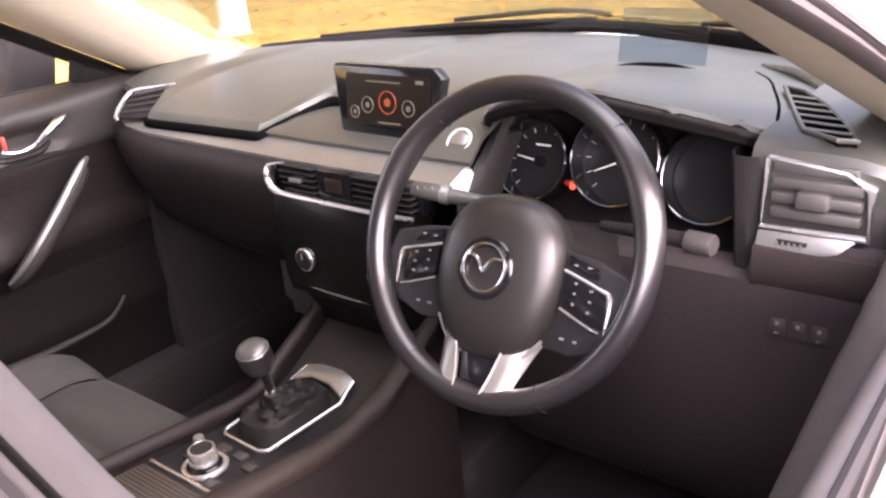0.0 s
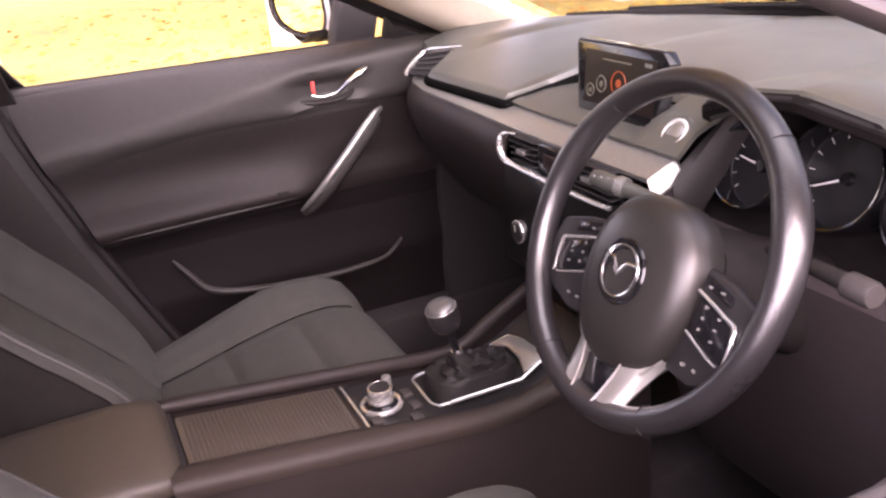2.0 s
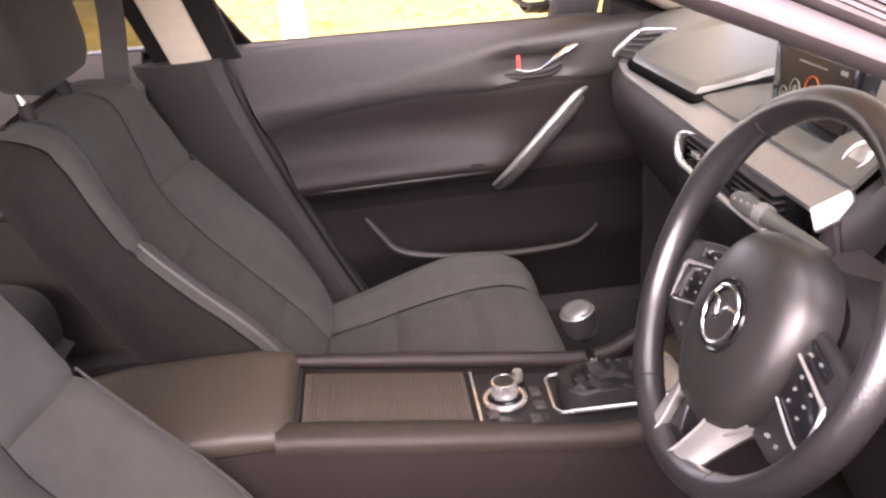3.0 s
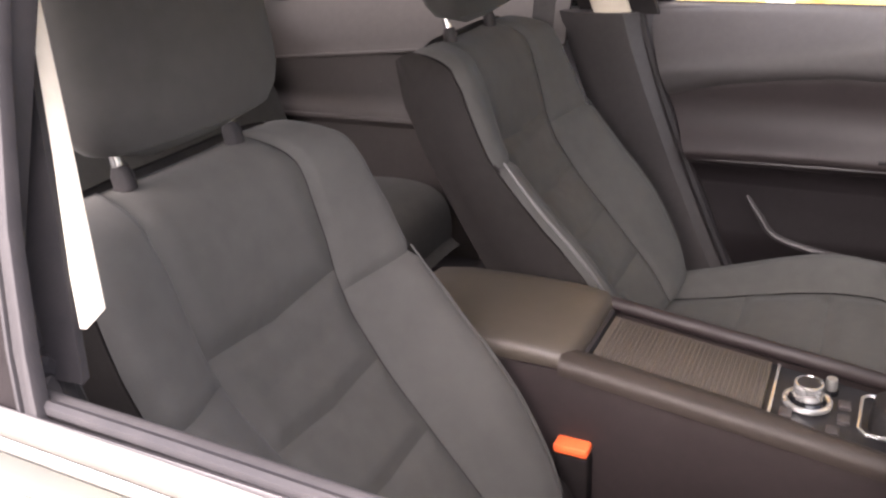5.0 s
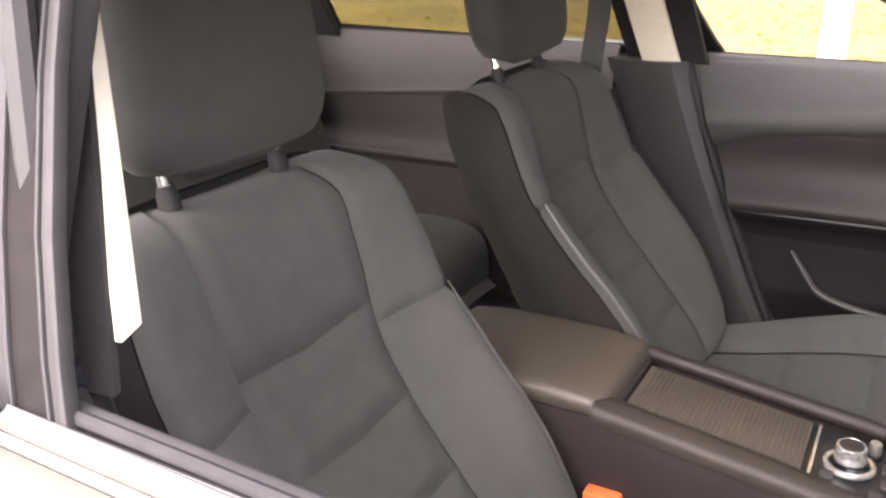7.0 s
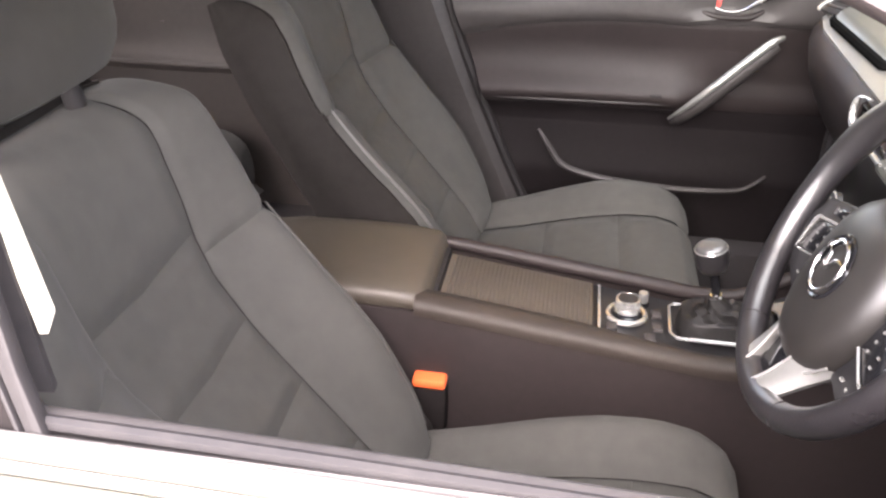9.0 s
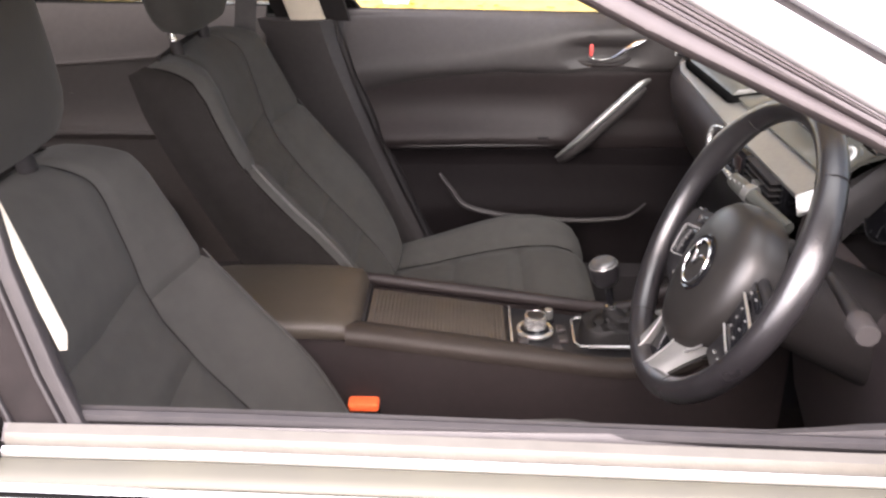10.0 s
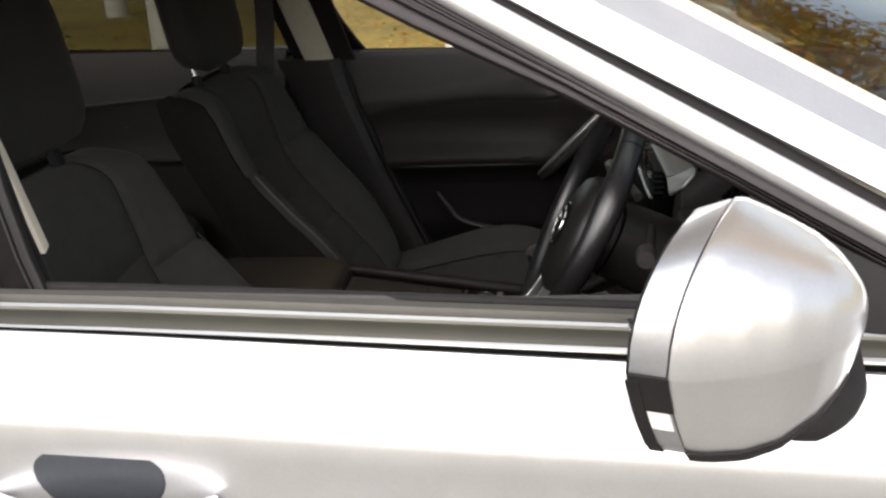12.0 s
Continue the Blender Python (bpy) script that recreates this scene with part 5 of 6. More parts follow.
# driver's end: square vent, silver strip, switches, knee panel
dv = thing("driver_vent", (0.2, -0.66, 0.95), "square black side vent with chrome frame by the driver's door", "air vent")
quad = [(0.192, -0.612, 1.000), (0.190, -0.690, 0.992), (0.192, -0.713, 0.976), (0.190, -0.714, 0.926), (0.188, -0.608, 0.925)]
part("recess", prism([(x + 0.012, y, z) for x, y, z in quad], (0.03, 0, 0), 0.002), VOID, dv)
part("chrome_frame", tube(quad + quad[:1], [0.0030, 0.0030, 0.0045, 0.0045, 0.003, 0.003], 8, smooth=False), TRIM, dv, "chrome frame")
for i in range(4):
    z = 0.936 + i * 0.0165
    part("slat", box((0.188, -0.706 + 0.006 * (i == 3), z), (0.215, -0.617, z + 0.0120), 0.003), SLAT, dv)
part("slider", box((0.180, -0.676, 0.951), (0.2, -0.644, 0.969), 0.003), SLAT, dv, "finger slider of the vent")
kp = thing("knee_panel", (0.25, -0.6, 0.75), "dark brown lower panel with switches below the steering column", "panel")
rows = []
for y in span(-0.205, -0.735, 24):
    o = 0.0 if y > -0.6 else 0.004
    top = interp(y, [-0.604, -0.598, -0.215, -0.208], [0.912, 0.868, 0.868, 0.912])
    rows.append([(0.215, y, top + 0.003), (0.192, y, top), (0.187 - o, y, (top + 0.86) / 2), (0.184 - o, y, 0.86), (0.185, y, 0.835), (0.189, y, 0.80), (0.196, y, 0.75), (0.206, y, 0.69), (0.222, y, 0.62), (0.248, y, 0.55), (0.285, y, 0.48), (0.34, y, 0.42)])
part("lower_panel", loft(rows, thick=-0.004), KNEE_LOW, kp, "brown-black knee panel")
rows = []
for y in span(-0.606, -0.728, 10):
    rows.append([(0.190, y, 0.906), (0.1785, y, 0.903), (0.1765, y, 0.895), (0.1760, y, 0.880), (0.1775, y, 0.866), (0.182, y, 0.859), (0.192, y, 0.858)])
part("trim_panel", loft(rows, thick=-0.003), KNEE, kp, "brown grained panel below the vent")
for i in range(4):
    part("trim_groove", tube([(0.1757 + 0.0006 * max(0, 2 - i), y, 0.888 - 0.006 * i) for y in span(-0.612, -0.722, 5)], 0.0007, 5, per=2), VOID, kp)
part("vent_surround", prism([(0.1975, -0.600, 0.990), (0.1975, -0.735, 0.980), (0.196, -0.735, 0.91), (0.194, -0.600, 0.91)], (0.02, 0, 0), 0.004), PLASTIC, kp, "dark surround of the side vent")
part("silver_strip", prism([(0.186, -0.607, 0.921), (0.186, -0.705, 0.924), (0.178, -0.690, 0.909), (0.177, -0.676, 0.905), (0.175, -0.607, 0.898)], (0.010, 0, -0.004), 0.002), SATIN, kp, "satin silver strip with a small dial")
dimmer = part("dimmer_wheel", box((0.180, -0.660, 0.9065), (0.188, -0.629, 0.9155), 0.001), RUBBER, kp, "dark ribbed dimmer wheel")
for i in range(5):
    part("rib", box((0.1785, -0.655 + 0.006 * i, 0.9085), (0.181, -0.6525 + 0.006 * i, 0.9135), 0.0), SATIN, dimmer)
for i in range(3):
    sw = part("switch", box((0.1815, -0.645 - 0.022 * i, 0.800), (0.194, -0.628 - 0.022 * i, 0.823), 0.002), KNEE_LOW, kp, "small dark switch")
    part("switch_mark", box((0.1803, -0.6385 - 0.022 * i, 0.815), (0.1818, -0.6345 - 0.022 * i, 0.819), 0.0), MARK, sw)
    if i != 1:
        part("switch_lip", tube([(0.1812, -0.639 - 0.022 * i, 0.806), (0.1805, -0.6365 - 0.022 * i, 0.805), (0.1812, -0.634 - 0.022 * i, 0.806)], 0.0007, 5), STRIP, sw)

# ---- steering wheel ----
TILT = radians(25.2)
WN, WU = Vector((-math.cos(TILT), 0, math.sin(TILT))), Vector((math.sin(TILT), 0, math.cos(TILT)))
WM = axes((0.0259, -0.383, 0.9224), (0, -1, 0), WU, WN)
HM = WM @ Matrix.Translation((0.0, -0.0203, -0.0085))
sw = thing("steering_wheel", (0.0259, -0.383, 0.922), "black leather steering wheel with silver lower spoke", "steering wheel")


def rim_point(a, R=0.1712):
    return WM @ Vector((R * math.sin(a), R * math.cos(a), 0.0))


bm, rings = bmesh.new(), []
for i in range(96):
    a = 2 * math.pi * i / 96
    thick = 0.0148 + 0.0022 * (math.exp(-((abs((a if a < math.pi else a - 2 * math.pi)) - 1.15) / 0.25) ** 2))
    rings.append([bm.verts.new(WM @ Vector(((0.1712 + thick * math.cos(b) * 0.95) * math.sin(a), (0.1712 + thick * math.cos(b) * 0.95) * math.cos(a), thick * math.sin(b) * 1.08))) for b in [2 * math.pi * j / 16 for j in range(16)]])
for i in range(96):
    for j in range(16):
        bm.faces.new((rings[i][j], rings[(i + 1) % 96][j], rings[(i + 1) % 96][(j + 1) % 16], rings[i][(j + 1) % 16]))
bmesh.ops.recalc_face_normals(bm, faces=bm.faces[:])
rim = part("rim", bm, LEATHER, sw, "black leather rim with seams")
for deg in (40, -40, 150, -150):
    a = radians(deg)
    part("seam", ring(axes(rim_point(a), WM.to_3x3() @ Vector((math.sin(a), math.cos(a), 0)), WN, WM.to_3x3() @ Vector((math.cos(a), -math.sin(a), 0))), 0.0152, 0.0006, 24, 5), RUBBER, rim)
# airbag cover, domed shield
rows = []
for lev, g in ((-0.035, 0.80), (-0.030, 0.98), (-0.012, 1.0), (0.004, 0.97), (0.014, 0.88), (0.020, 0.72), (0.0235, 0.5), (0.025, 0.25), (0.0255, 0.02)):
    row = []
    for j in range(48):
        a = 2 * math.pi * j / 48
        c, t = math.cos(a), math.sin(a)
        w = 0.079 * math.copysign(abs(c) ** 0.80, c)
        h = (0.088 if t > 0 else 0.099) * math.copysign(abs(t) ** 0.86, t)
        row.append(HM @ Vector((w * g * (1 - 0.10 * (t < 0) * abs(t)), -0.012 + h * g, lev)))
    rows.append(row)
pad = part("airbag_cover", loft(rows, closed=True), PAD, sw, "domed black airbag cover")
EM = HM @ Matrix.Translation((-0.002, -0.008, 0.0235))
part("badge_dish", lathe([(0.0345, 0.0015), (0.0325, 0.0032), (0.0305, 0.0025), (0.029, 0.0012), (0.0005, 0.0012)], EM, 44, closed=False), GLOSS, pad, "dark round badge dish")
part("badge_ring", ring(EM @ Matrix.Translation((0, 0, 0.004)), 0.0262, 0.0019, 44, 8), CHROME, pad, "plain chrome badge ring")
part("badge_wing", tube([EM @ Vector(p) for p in ((-0.024, 0.011, 0.004), (-0.010, 0.010, 0.0055), (0.0, -0.003, 0.006), (0.010, 0.010, 0.0055), (0.024, 0.011, 0.004))], [0.001, 0.0022, 0.0026, 0.0022, 0.001], 8), CHROME, pad, "plain chrome wing shape")
# side spokes with switch fields
for s in (-1, 1):
    T = lambda p: HM @ Vector((p[0] * s, p[1], p[2]))
    arm = part("side_spoke", prism([T(p) for p in ((0.060, 0.030, -0.022), (0.112, 0.024, -0.018), (0.150, 0.012, -0.012), (0.158, -0.020, -0.010), (0.154, -0.046, -0.010), (0.132, -0.070, -0.014), (0.100, -0.082, -0.018), (0.062, -0.080, -0.022))], WN * 0.012, 0.004), BED, sw, "dark side spoke with switches")
    frame_pts = [T(p) for p in ((0.084, 0.004, 0.001), (0.122, -0.008, 0.001), (0.134, -0.016, 0.001), (0.133, -0.046, 0.001), (0.118, -0.043, 0.001), (0.084, -0.030, 0.001))]
    part("switch_field", prism(frame_pts, -WN * 0.010, 0.001), GLOSS, arm, "gloss black switch field")
    part("switch_frame", tube([T((0.080, 0.007, 0.001))] + [T(p) for p in ((0.122, -0.005, 0.002), (0.136, -0.013, 0.002), (0.1365, -0.05, 0.001))], [0.0016, 0.002, 0.0028, 0.0014], 8, per=3), TRIM, arm, "chrome edge of the switch field")
    part("lower_frame", tube([T((0.082, -0.033, 0.001)), T((0.118, -0.046, 0.002)), T((0.130, -0.049, 0.001))], 0.0014, 6, per=2), TRIM, arm)
    for i in range(3):
        part("button_mark", box((0.095, -0.0055 - 0.011 * i, 0.0), (0.0975, -0.003 - 0.011 * i, 0.0022), 0.0, HM @ Matrix.Diagonal((s, 1, 1, 1))), MARK, arm)
        part("button_mark", box((0.113, -0.010 - 0.011 * i, 0.0), (0.1165, -0.008 - 0.011 * i, 0.0022), 0.0, HM @ Matrix.Diagonal((s, 1, 1, 1))), MARK, arm)
    up_row = part("upper_buttons", prism([T(p) for p in ((0.082, 0.024, -0.004), (0.120, 0.014, -0.003), (0.120, 0.004, -0.003), (0.082, 0.014, -0.004))], WN * 0.004, 0.001), GLOSS, arm)
    for x in (0.090, 0.106):
        part("button_mark", box((x, 0.013, -0.001), (x + 0.004, 0.015, 0.0022), 0.0, HM @ Matrix.Diagonal((s, 1, 1, 1))), MARK, arm)
        part("button_mark", box((x - 0.004, -0.066, -0.008), (x, -0.0635, -0.0035), 0.0, HM @ Matrix.Diagonal((s, 1, 1, 1))), MARK, arm)
# lower spoke: two silver legs that slope back to their outer edges
for s in (-1, 1):
    T = lambda p: WM @ Vector((p[0] * s, p[1], p[2]))
    rows = []
    for k in span(0, 1, 7):
        inner = Vector((0.030 - 0.014 * k, -0.112 - 0.056 * k, 0.002 + 0.010 * k * k))
        outer = Vector((0.070 - 0.026 * k ** 0.7, -0.090 - 0.080 * k, -0.026 + 0.032 * k))
        crown = inner.lerp(outer, 0.5) + Vector((0.002, 0, 0.005))
        rows.append([T(q) for q in (inner, inner.lerp(outer, 0.25) + Vector((0, 0, 0.0035)), crown, inner.lerp(outer, 0.78) + Vector((0.002, 0, 0.003)), outer, outer + Vector((-0.004, 0, -0.008)), inner + Vector((0.004, 0, -0.010)))])
    part("lower_spoke", loft(rows, closed=True), SATIN, sw, "satin silver leg of the lower spoke")
    part("leg_edge", tube([T((0.031 - 0.014 * k, -0.110 - 0.056 * k, 0.003 + 0.010 * k * k)) for k in span(0, 1, 6)], 0.0013, 6, per=2), TRIM, sw, "bright inner edge of the leg")
part("spoke_infill", prism([WM @ Vector(p) for p in ((-0.032, -0.098, -0.012), (0.032, -0.098, -0.012), (0.018, -0.160, -0.006), (-0.018, -0.160, -0.006))], WN * 0.006, 0.002), GLOSS, sw, "black infill between the legs")
part("spoke_edge", tube([HM @ Vector(p) for p in ((-0.068, -0.072, 0.000), (-0.045, -0.098, 0.002), (0.0, -0.110, 0.003), (0.045, -0.098, 0.002), (0.068, -0.072, 0.000))], 0.0016, 6), TRIM, sw, "bright line below the airbag cover")
part("rim_clip", prism([WM @ Vector(p) for p in ((-0.017, -0.160, 0.004), (0.017, -0.160, 0.004), (0.024, -0.171, 0.010), (-0.024, -0.171, 0.010))], WN * 0.006, 0.002), SATIN, sw)
part("hub", lathe([(0.045, -0.10), (0.05, -0.03), (0.045, -0.012)], HM, 24), PLASTIC, sw)

column = thing("steering_column", (0.12, -0.383, 0.87), "dark steering column shroud behind the wheel", "steering column")
rows = []
for c in (-0.045, -0.06, -0.11, -0.18, -0.26):
    g = 1.0 + 0.25 * (-c / 0.26)
    rows.append([HM @ Vector((0.060 * g * math.copysign(abs(math.cos(a)) ** 0.7, math.cos(a)), 0.004 + 0.050 * g * math.copysign(abs(math.sin(a)) ** 0.7, math.sin(a)), c)) for a in [2 * math.pi * j / 24 for j in range(24)]])
part("shroud", loft(rows, closed=True), HOOD, column, "dark plastic shroud")
# stalks
st = thing("control_stalk", (0.10, -0.33, 0.93), "grey control stalk beside the steering column", "stalk", "column stalks")
part("lever", tube([(0.11, -0.345, 0.930), (0.095, -0.29, 0.937), (0.083, -0.245, 0.943), (0.079, -0.222, 0.945)], [0.007, 0.0085, 0.011, 0.009], 12), DASH, st, "grey stalk lever")
part("stalk_ring", tube([(0.090, -0.268, 0.940), (0.087, -0.258, 0.9415)], 0.0122, 12, per=1), SATIN, st)
for i in range(4):
    part("stalk_mark", box((0.069 + 0.003 * i, -0.236 - 0.009 * i, 0.950), (0.071 + 0.003 * i, -0.234 - 0.009 * i, 0.953), 0.0), MARK, st)
st = thing("control_stalk", (0.10, -0.47, 0.93), "grey control stalk with a round end beside the steering column", "stalk", "column stalks")
part("lever", tube([(0.115, -0.46, 0.925), (0.105, -0.53, 0.930), (0.098, -0.570, 0.932)], [0.006, 0.008, 0.009], 12), HOOD, st, "dark stalk lever")
part("stalk_end", tube([(0.098, -0.566, 0.932), (0.095, -0.591, 0.933), (0.0945, -0.594, 0.933)], [0.0125, 0.012, 0.0105], 14, per=1), PLASTIC, st, "round grey stalk end")

# ---- centre console ----
con = thing("centre_console", (-0.2, 0, 0.25), "dark centre console with ribbed tray lid and gloss panel", "console")


def rail_z(x):
    return interp(x, [-0.62, -0.45, -0.03, 0.03, 0.08, 0.16, 0.22], [0.650, 0.648, 0.590, 0.592, 0.610, 0.652, 0.690])


for s, yy in ((1, 0.098), (-1, -0.108)):
    if s > 0:
        pts = [(x, yy + (0.010 if x > 0.05 else 0), rail_z(x) - 0.012) for x in (-0.455, -0.42, -0.3, -0.2, -0.1, -0.03, 0.03, 0.09, 0.16, 0.21)]
        part("side_rail", tube(pts, [0.009, 0.011, 0.012, 0.012, 0.012, 0.012, 0.012, 0.012, 0.011, 0.009], 12, up=(0, 0, 1)), BROWN, con, "rounded side rail of the console")
    else:
        rows = []
        for x in span(-0.455, 0.21, 30):
            z, a = rail_z(x) + 0.003, interp(x, [-0.46, -0.22, -0.12, 0.05, 0.12], [-0.071, -0.072, -0.082, -0.090, -0.098])
            b = -0.121 - (0.010 if x > 0.05 else 0.0)
            rows.append([(x, b + 0.001, z - 0.024), (x, b - 0.001, z - 0.012), (x, b + 0.003, z - 0.004), (x, b + 0.010, z), (x, (a + b) / 2, z + 0.0015), (x, a - 0.006, z - 0.002), (x, a - 0.001, z - 0.007), (x, a, z - 0.030)])
        part("side_rail", loft(rows, closed=True), RAIL, con, "broad padded side rail of the console")
    rows = []
    for x in span(-0.62, 0.24, 18):
        z = rail_z(x) - 0.016
        rows.append([(x, yy + 0.008 * s, z), (x, yy + 0.014 * s, z - 0.04), (x, yy + 0.020 * s, z - 0.15), (x, yy + 0.022 * s, 0.20)])
    part("side_wall", loft(rows, thick=0.006), BROWN, con, "dark side of the console")
bed = lambda x: rail_z(x) - 0.020
part("console_bed", loft([[(x, -0.105, bed(x) - 0.022), (x, -0.098, bed(x) - 0.010), (x, 0.088, bed(x) - 0.010), (x, 0.095, bed(x) - 0.022)] for x in span(-0.46, 0.20, 24)], closed=True), BED, con, "satin black top panel of the console")
# ribbed sliding lid
lid = part("tray_lid", loft([[(x, -0.071, bed(x) - 0.008), (x, -0.067, bed(x) + 0.002), (x, 0.072, bed(x) + 0.002), (x, 0.076, bed(x) - 0.008)] for x in span(-0.428, -0.198, 8)], closed=True), RIB, con, "ribbed sliding lid of the tray")
for i in range(34):
    x = -0.420 + i * 0.0065
    part("rib", box((x, -0.064, bed(x) - 0.001), (x + 0.0042, 0.068, bed(x) + 0.0036), 0.001, seg=1), RIB, lid)
part("chrome_bar", box((-0.190, -0.071, bed(-0.19) - 0.002), (-0.1855, 0.070, bed(-0.19) + 0.005), 0.0015), TRIM, con, "thin chrome bar before the tray")
part("tray_end", box((-0.448, -0.082, 0.612), (-0.430, 0.082, 0.634), 0.004), RUBBER, con)
for x, y in ((-0.098, 0.030), (-0.098, -0.006), (-0.110, -0.040), (-0.140, 0.050), (-0.168, -0.030)):
    part("button", box((x - 0.008, y - 0.010, bed(x) - 0.010), (x + 0.008, y + 0.010, bed(x) - 0.003), 0.002), PLASTIC, con, "small button beside the dial")
part("parking_switch", box((-0.152, -0.084, bed(-0.14) - 0.01), (-0.118, -0.066, bed(-0.14) + 0.001), 0.002), PLASTIC, con)
part("switch_mark", box((-0.128, -0.078, bed(-0.13) + 0.001), (-0.122, -0.071, bed(-0.13) + 0.002), 0.0), WHITE, con)
# armrest box
arm = thing("armrest_box", (-0.57, 0, 0.3), "brown padded armrest lid on the console box", "armrest")
rows = []
for x, zt, w in ((-0.437, 0.634, 0.096), (-0.441, 0.648, 0.104), (-0.452, 0.658, 0.109), (-0.50, 0.665, 0.112), (-0.58, 0.666, 0.113), (-0.68, 0.664, 0.112), (-0.735, 0.658, 0.106), (-0.75, 0.645, 0.098)):
    rows.append([(x, w * math.copysign(min(1, abs(math.cos(a)) ** 0.45), math.cos(a)), (zt + 0.618) / 2 + (zt - 0.618) / 2 * math.copysign(abs(math.sin(a)) ** 0.6, math.sin(a))) for a in [2 * math.pi * j / 28 for j in range(28)]])
part("lid", loft(rows, closed=True), TAN, arm, "brown padded lid")
part("box", box((-0.745, -0.100, 0.22), (-0.448, 0.100, 0.622), 0.012), BROWN, arm, "dark box below the lid")

# rotary controller
rc = thing("rotary_controller", (-0.145, 0.012, 0.585), "silver rotary controller dial on the console", "control dial")
zb = bed(-0.145) - 0.008
up = axes((-0.145, 0.010, zb), (1, 0, 0), (0, 1, 0), (0, 0, 1))
part("base_ring", ring(up @ Matrix.Translation((0, 0, 0.004)), 0.0285, 0.0042, 44, 8), TRIM, rc, "chrome base ring")
part("skirt", lathe([(0.027, 0.0), (0.025, 0.006), (0.020, 0.009), (0.019, 0.012)], up, 36), GLOSS, rc)
kn = part("knob", lathe([(0.0185, 0.010), (0.0195, 0.012), (0.0190, 0.030), (0.0182, 0.033), (0.0165, 0.0335), (0.0160, 0.0325), (0.0005, 0.0325)], up, 40, closed=False), TRIM, rc, "knurled silver knob")
part("knob_cap", lathe([(0.0155, 0.0328), (0.0150, 0.0336), (0.0005, 0.0338)], up, 32, closed=False), BED, kn, "dark flat top of the knob")
vk = thing("volume_knob", (-0.118, 0.056, 0.58), "small silver volume knob on the console", "knob")
vm = axes((-0.118, 0.056, bed(-0.118) - 0.010), (1, 0, 0), (0, 1, 0), (0, 0, 1))
part("base", lathe([(0.0105, 0.0), (0.0100, 0.006), (0.0095, 0.007)], vm, 24), GLOSS, vk)
part("cap", lathe([(0.0075, 0.006), (0.0082, 0.008), (0.0078, 0.022), (0.0070, 0.024), (0.0005, 0.0245)], vm, 24, closed=False), SATIN, vk, "silver cap")

# gear lever
gl = thing("gear_lever", (-0.01, 0.0, 0.57), "black gear lever with silver cap and leather boot", "gear lever")
frame_pts = [(-0.070, 0.060), (-0.078, 0.050), (-0.080, -0.026), (-0.072, -0.036), (0.06, -0.050), (0.098, -0.044), (0.104, -0.02), (0.104, 0.030), (0.096, 0.056), (0.06, 0.064)]
part("chrome_frame", tube([(x, y, bed(x) + 0.001) for x, y in frame_pts + frame_pts[:1]], 0.0028, 8, smooth=False), TRIM, gl, "chrome frame round the boot")
part("silver_front", prism([(0.066, 0.060, 0.588), (0.094, 0.052, 0.599), (0.104, 0.020, 0.604), (0.106, -0.016, 0.604), (0.098, -0.044, 0.602), (0.066, -0.046, 0.588), (0.078, -0.01, 0.594), (0.080, 0.03, 0.594)], (0.001, 0, 0.005), 0.002), SATIN, gl, "curved silver front of the frame")
rows = []
for z, cx, cy, rx, ry, f in ((0.568, 0.004, 0.010, 0.072, 0.044, 0.0), (0.584, 0.004, 0.010, 0.071, 0.043, 0.0), (0.603, 0.004, 0.010, 0.069, 0.042, 0.1), (0.609, 0.004, 0.010, 0.067, 0.041, 0.3), (0.6125, 0.006, 0.009, 0.060, 0.037, 0.7), (0.611, 0.006, 0.008, 0.054, 0.034, 1.0), (0.617, 0.006, 0.007, 0.050, 0.031, 1.2), (0.623, 0.006, 0.006, 0.044, 0.028, 1.2), (0.621, 0.004, 0.005, 0.036, 0.025, 1.2), (0.628, -0.002, 0.004, 0.030, 0.023, 1.0), (0.636, -0.008, 0.003, 0.022, 0.019, 0.8), (0.634, -0.011, 0.003, 0.018, 0.016, 0.6), (0.643, -0.016, 0.002, 0.014, 0.013, 0.3), (0.653, -0.021, 0.002, 0.010, 0.010, 0.0)):
    ring_row = []
    for a in [2 * math.pi * j / 56 for j in range(56)]:
        c, t = math.copysign(abs(math.cos(a)) ** 0.6, math.cos(a)), math.copysign(abs(math.sin(a)) ** 0.6, math.sin(a))
        fold = f * (noise.noise(Vector((math.cos(a) * 1.7, math.sin(a) * 1.7, z * 55))) + 0.5 * math.sin(7 * a + z * 300))
        ring_row.append((cx + rx * c * (1 + 0.10 * fold), cy + ry * t * (1 + 0.10 * fold), 0.568 + 0.74 * (z - 0.568) + 0.0045 * fold))
    rows.append(ring_row)
part("boot", loft(rows, closed=True), BOOT, gl, "creased black leather boot")
part("boot_seam", tube([(0.055, 0.008, 0.597), (0.02, 0.006, 0.607), (-0.012, 0.004, 0.625)], 0.002, 6), BOOT, gl)
part("shaft", tube([(-0.015, 0.003, 0.618), (-0.032, 0.003, 0.69)], [0.0065, 0.0068], 14, per=1), GLOSS, gl)
part("collar", tube([(-0.0185, 0.003, 0.630), (-0.0200, 0.003, 0.636)], 0.0085, 16, per=1), CHROME, gl, "thin chrome collar")
km = axes((-0.033, 0.003, 0.690), (0.97, 0, 0.24), (0, 1, 0), Vector((-0.24, 0, 0.97)))
part("knob", lathe([(0.0070, -0.017), (0.012, -0.0165), (0.0185, -0.013), (0.0222, -0.006), (0.0240, 0.003), (0.0242, 0.014), (0.0228, 0.023)], km, 36), LEATHER, gl, "black leather knob")
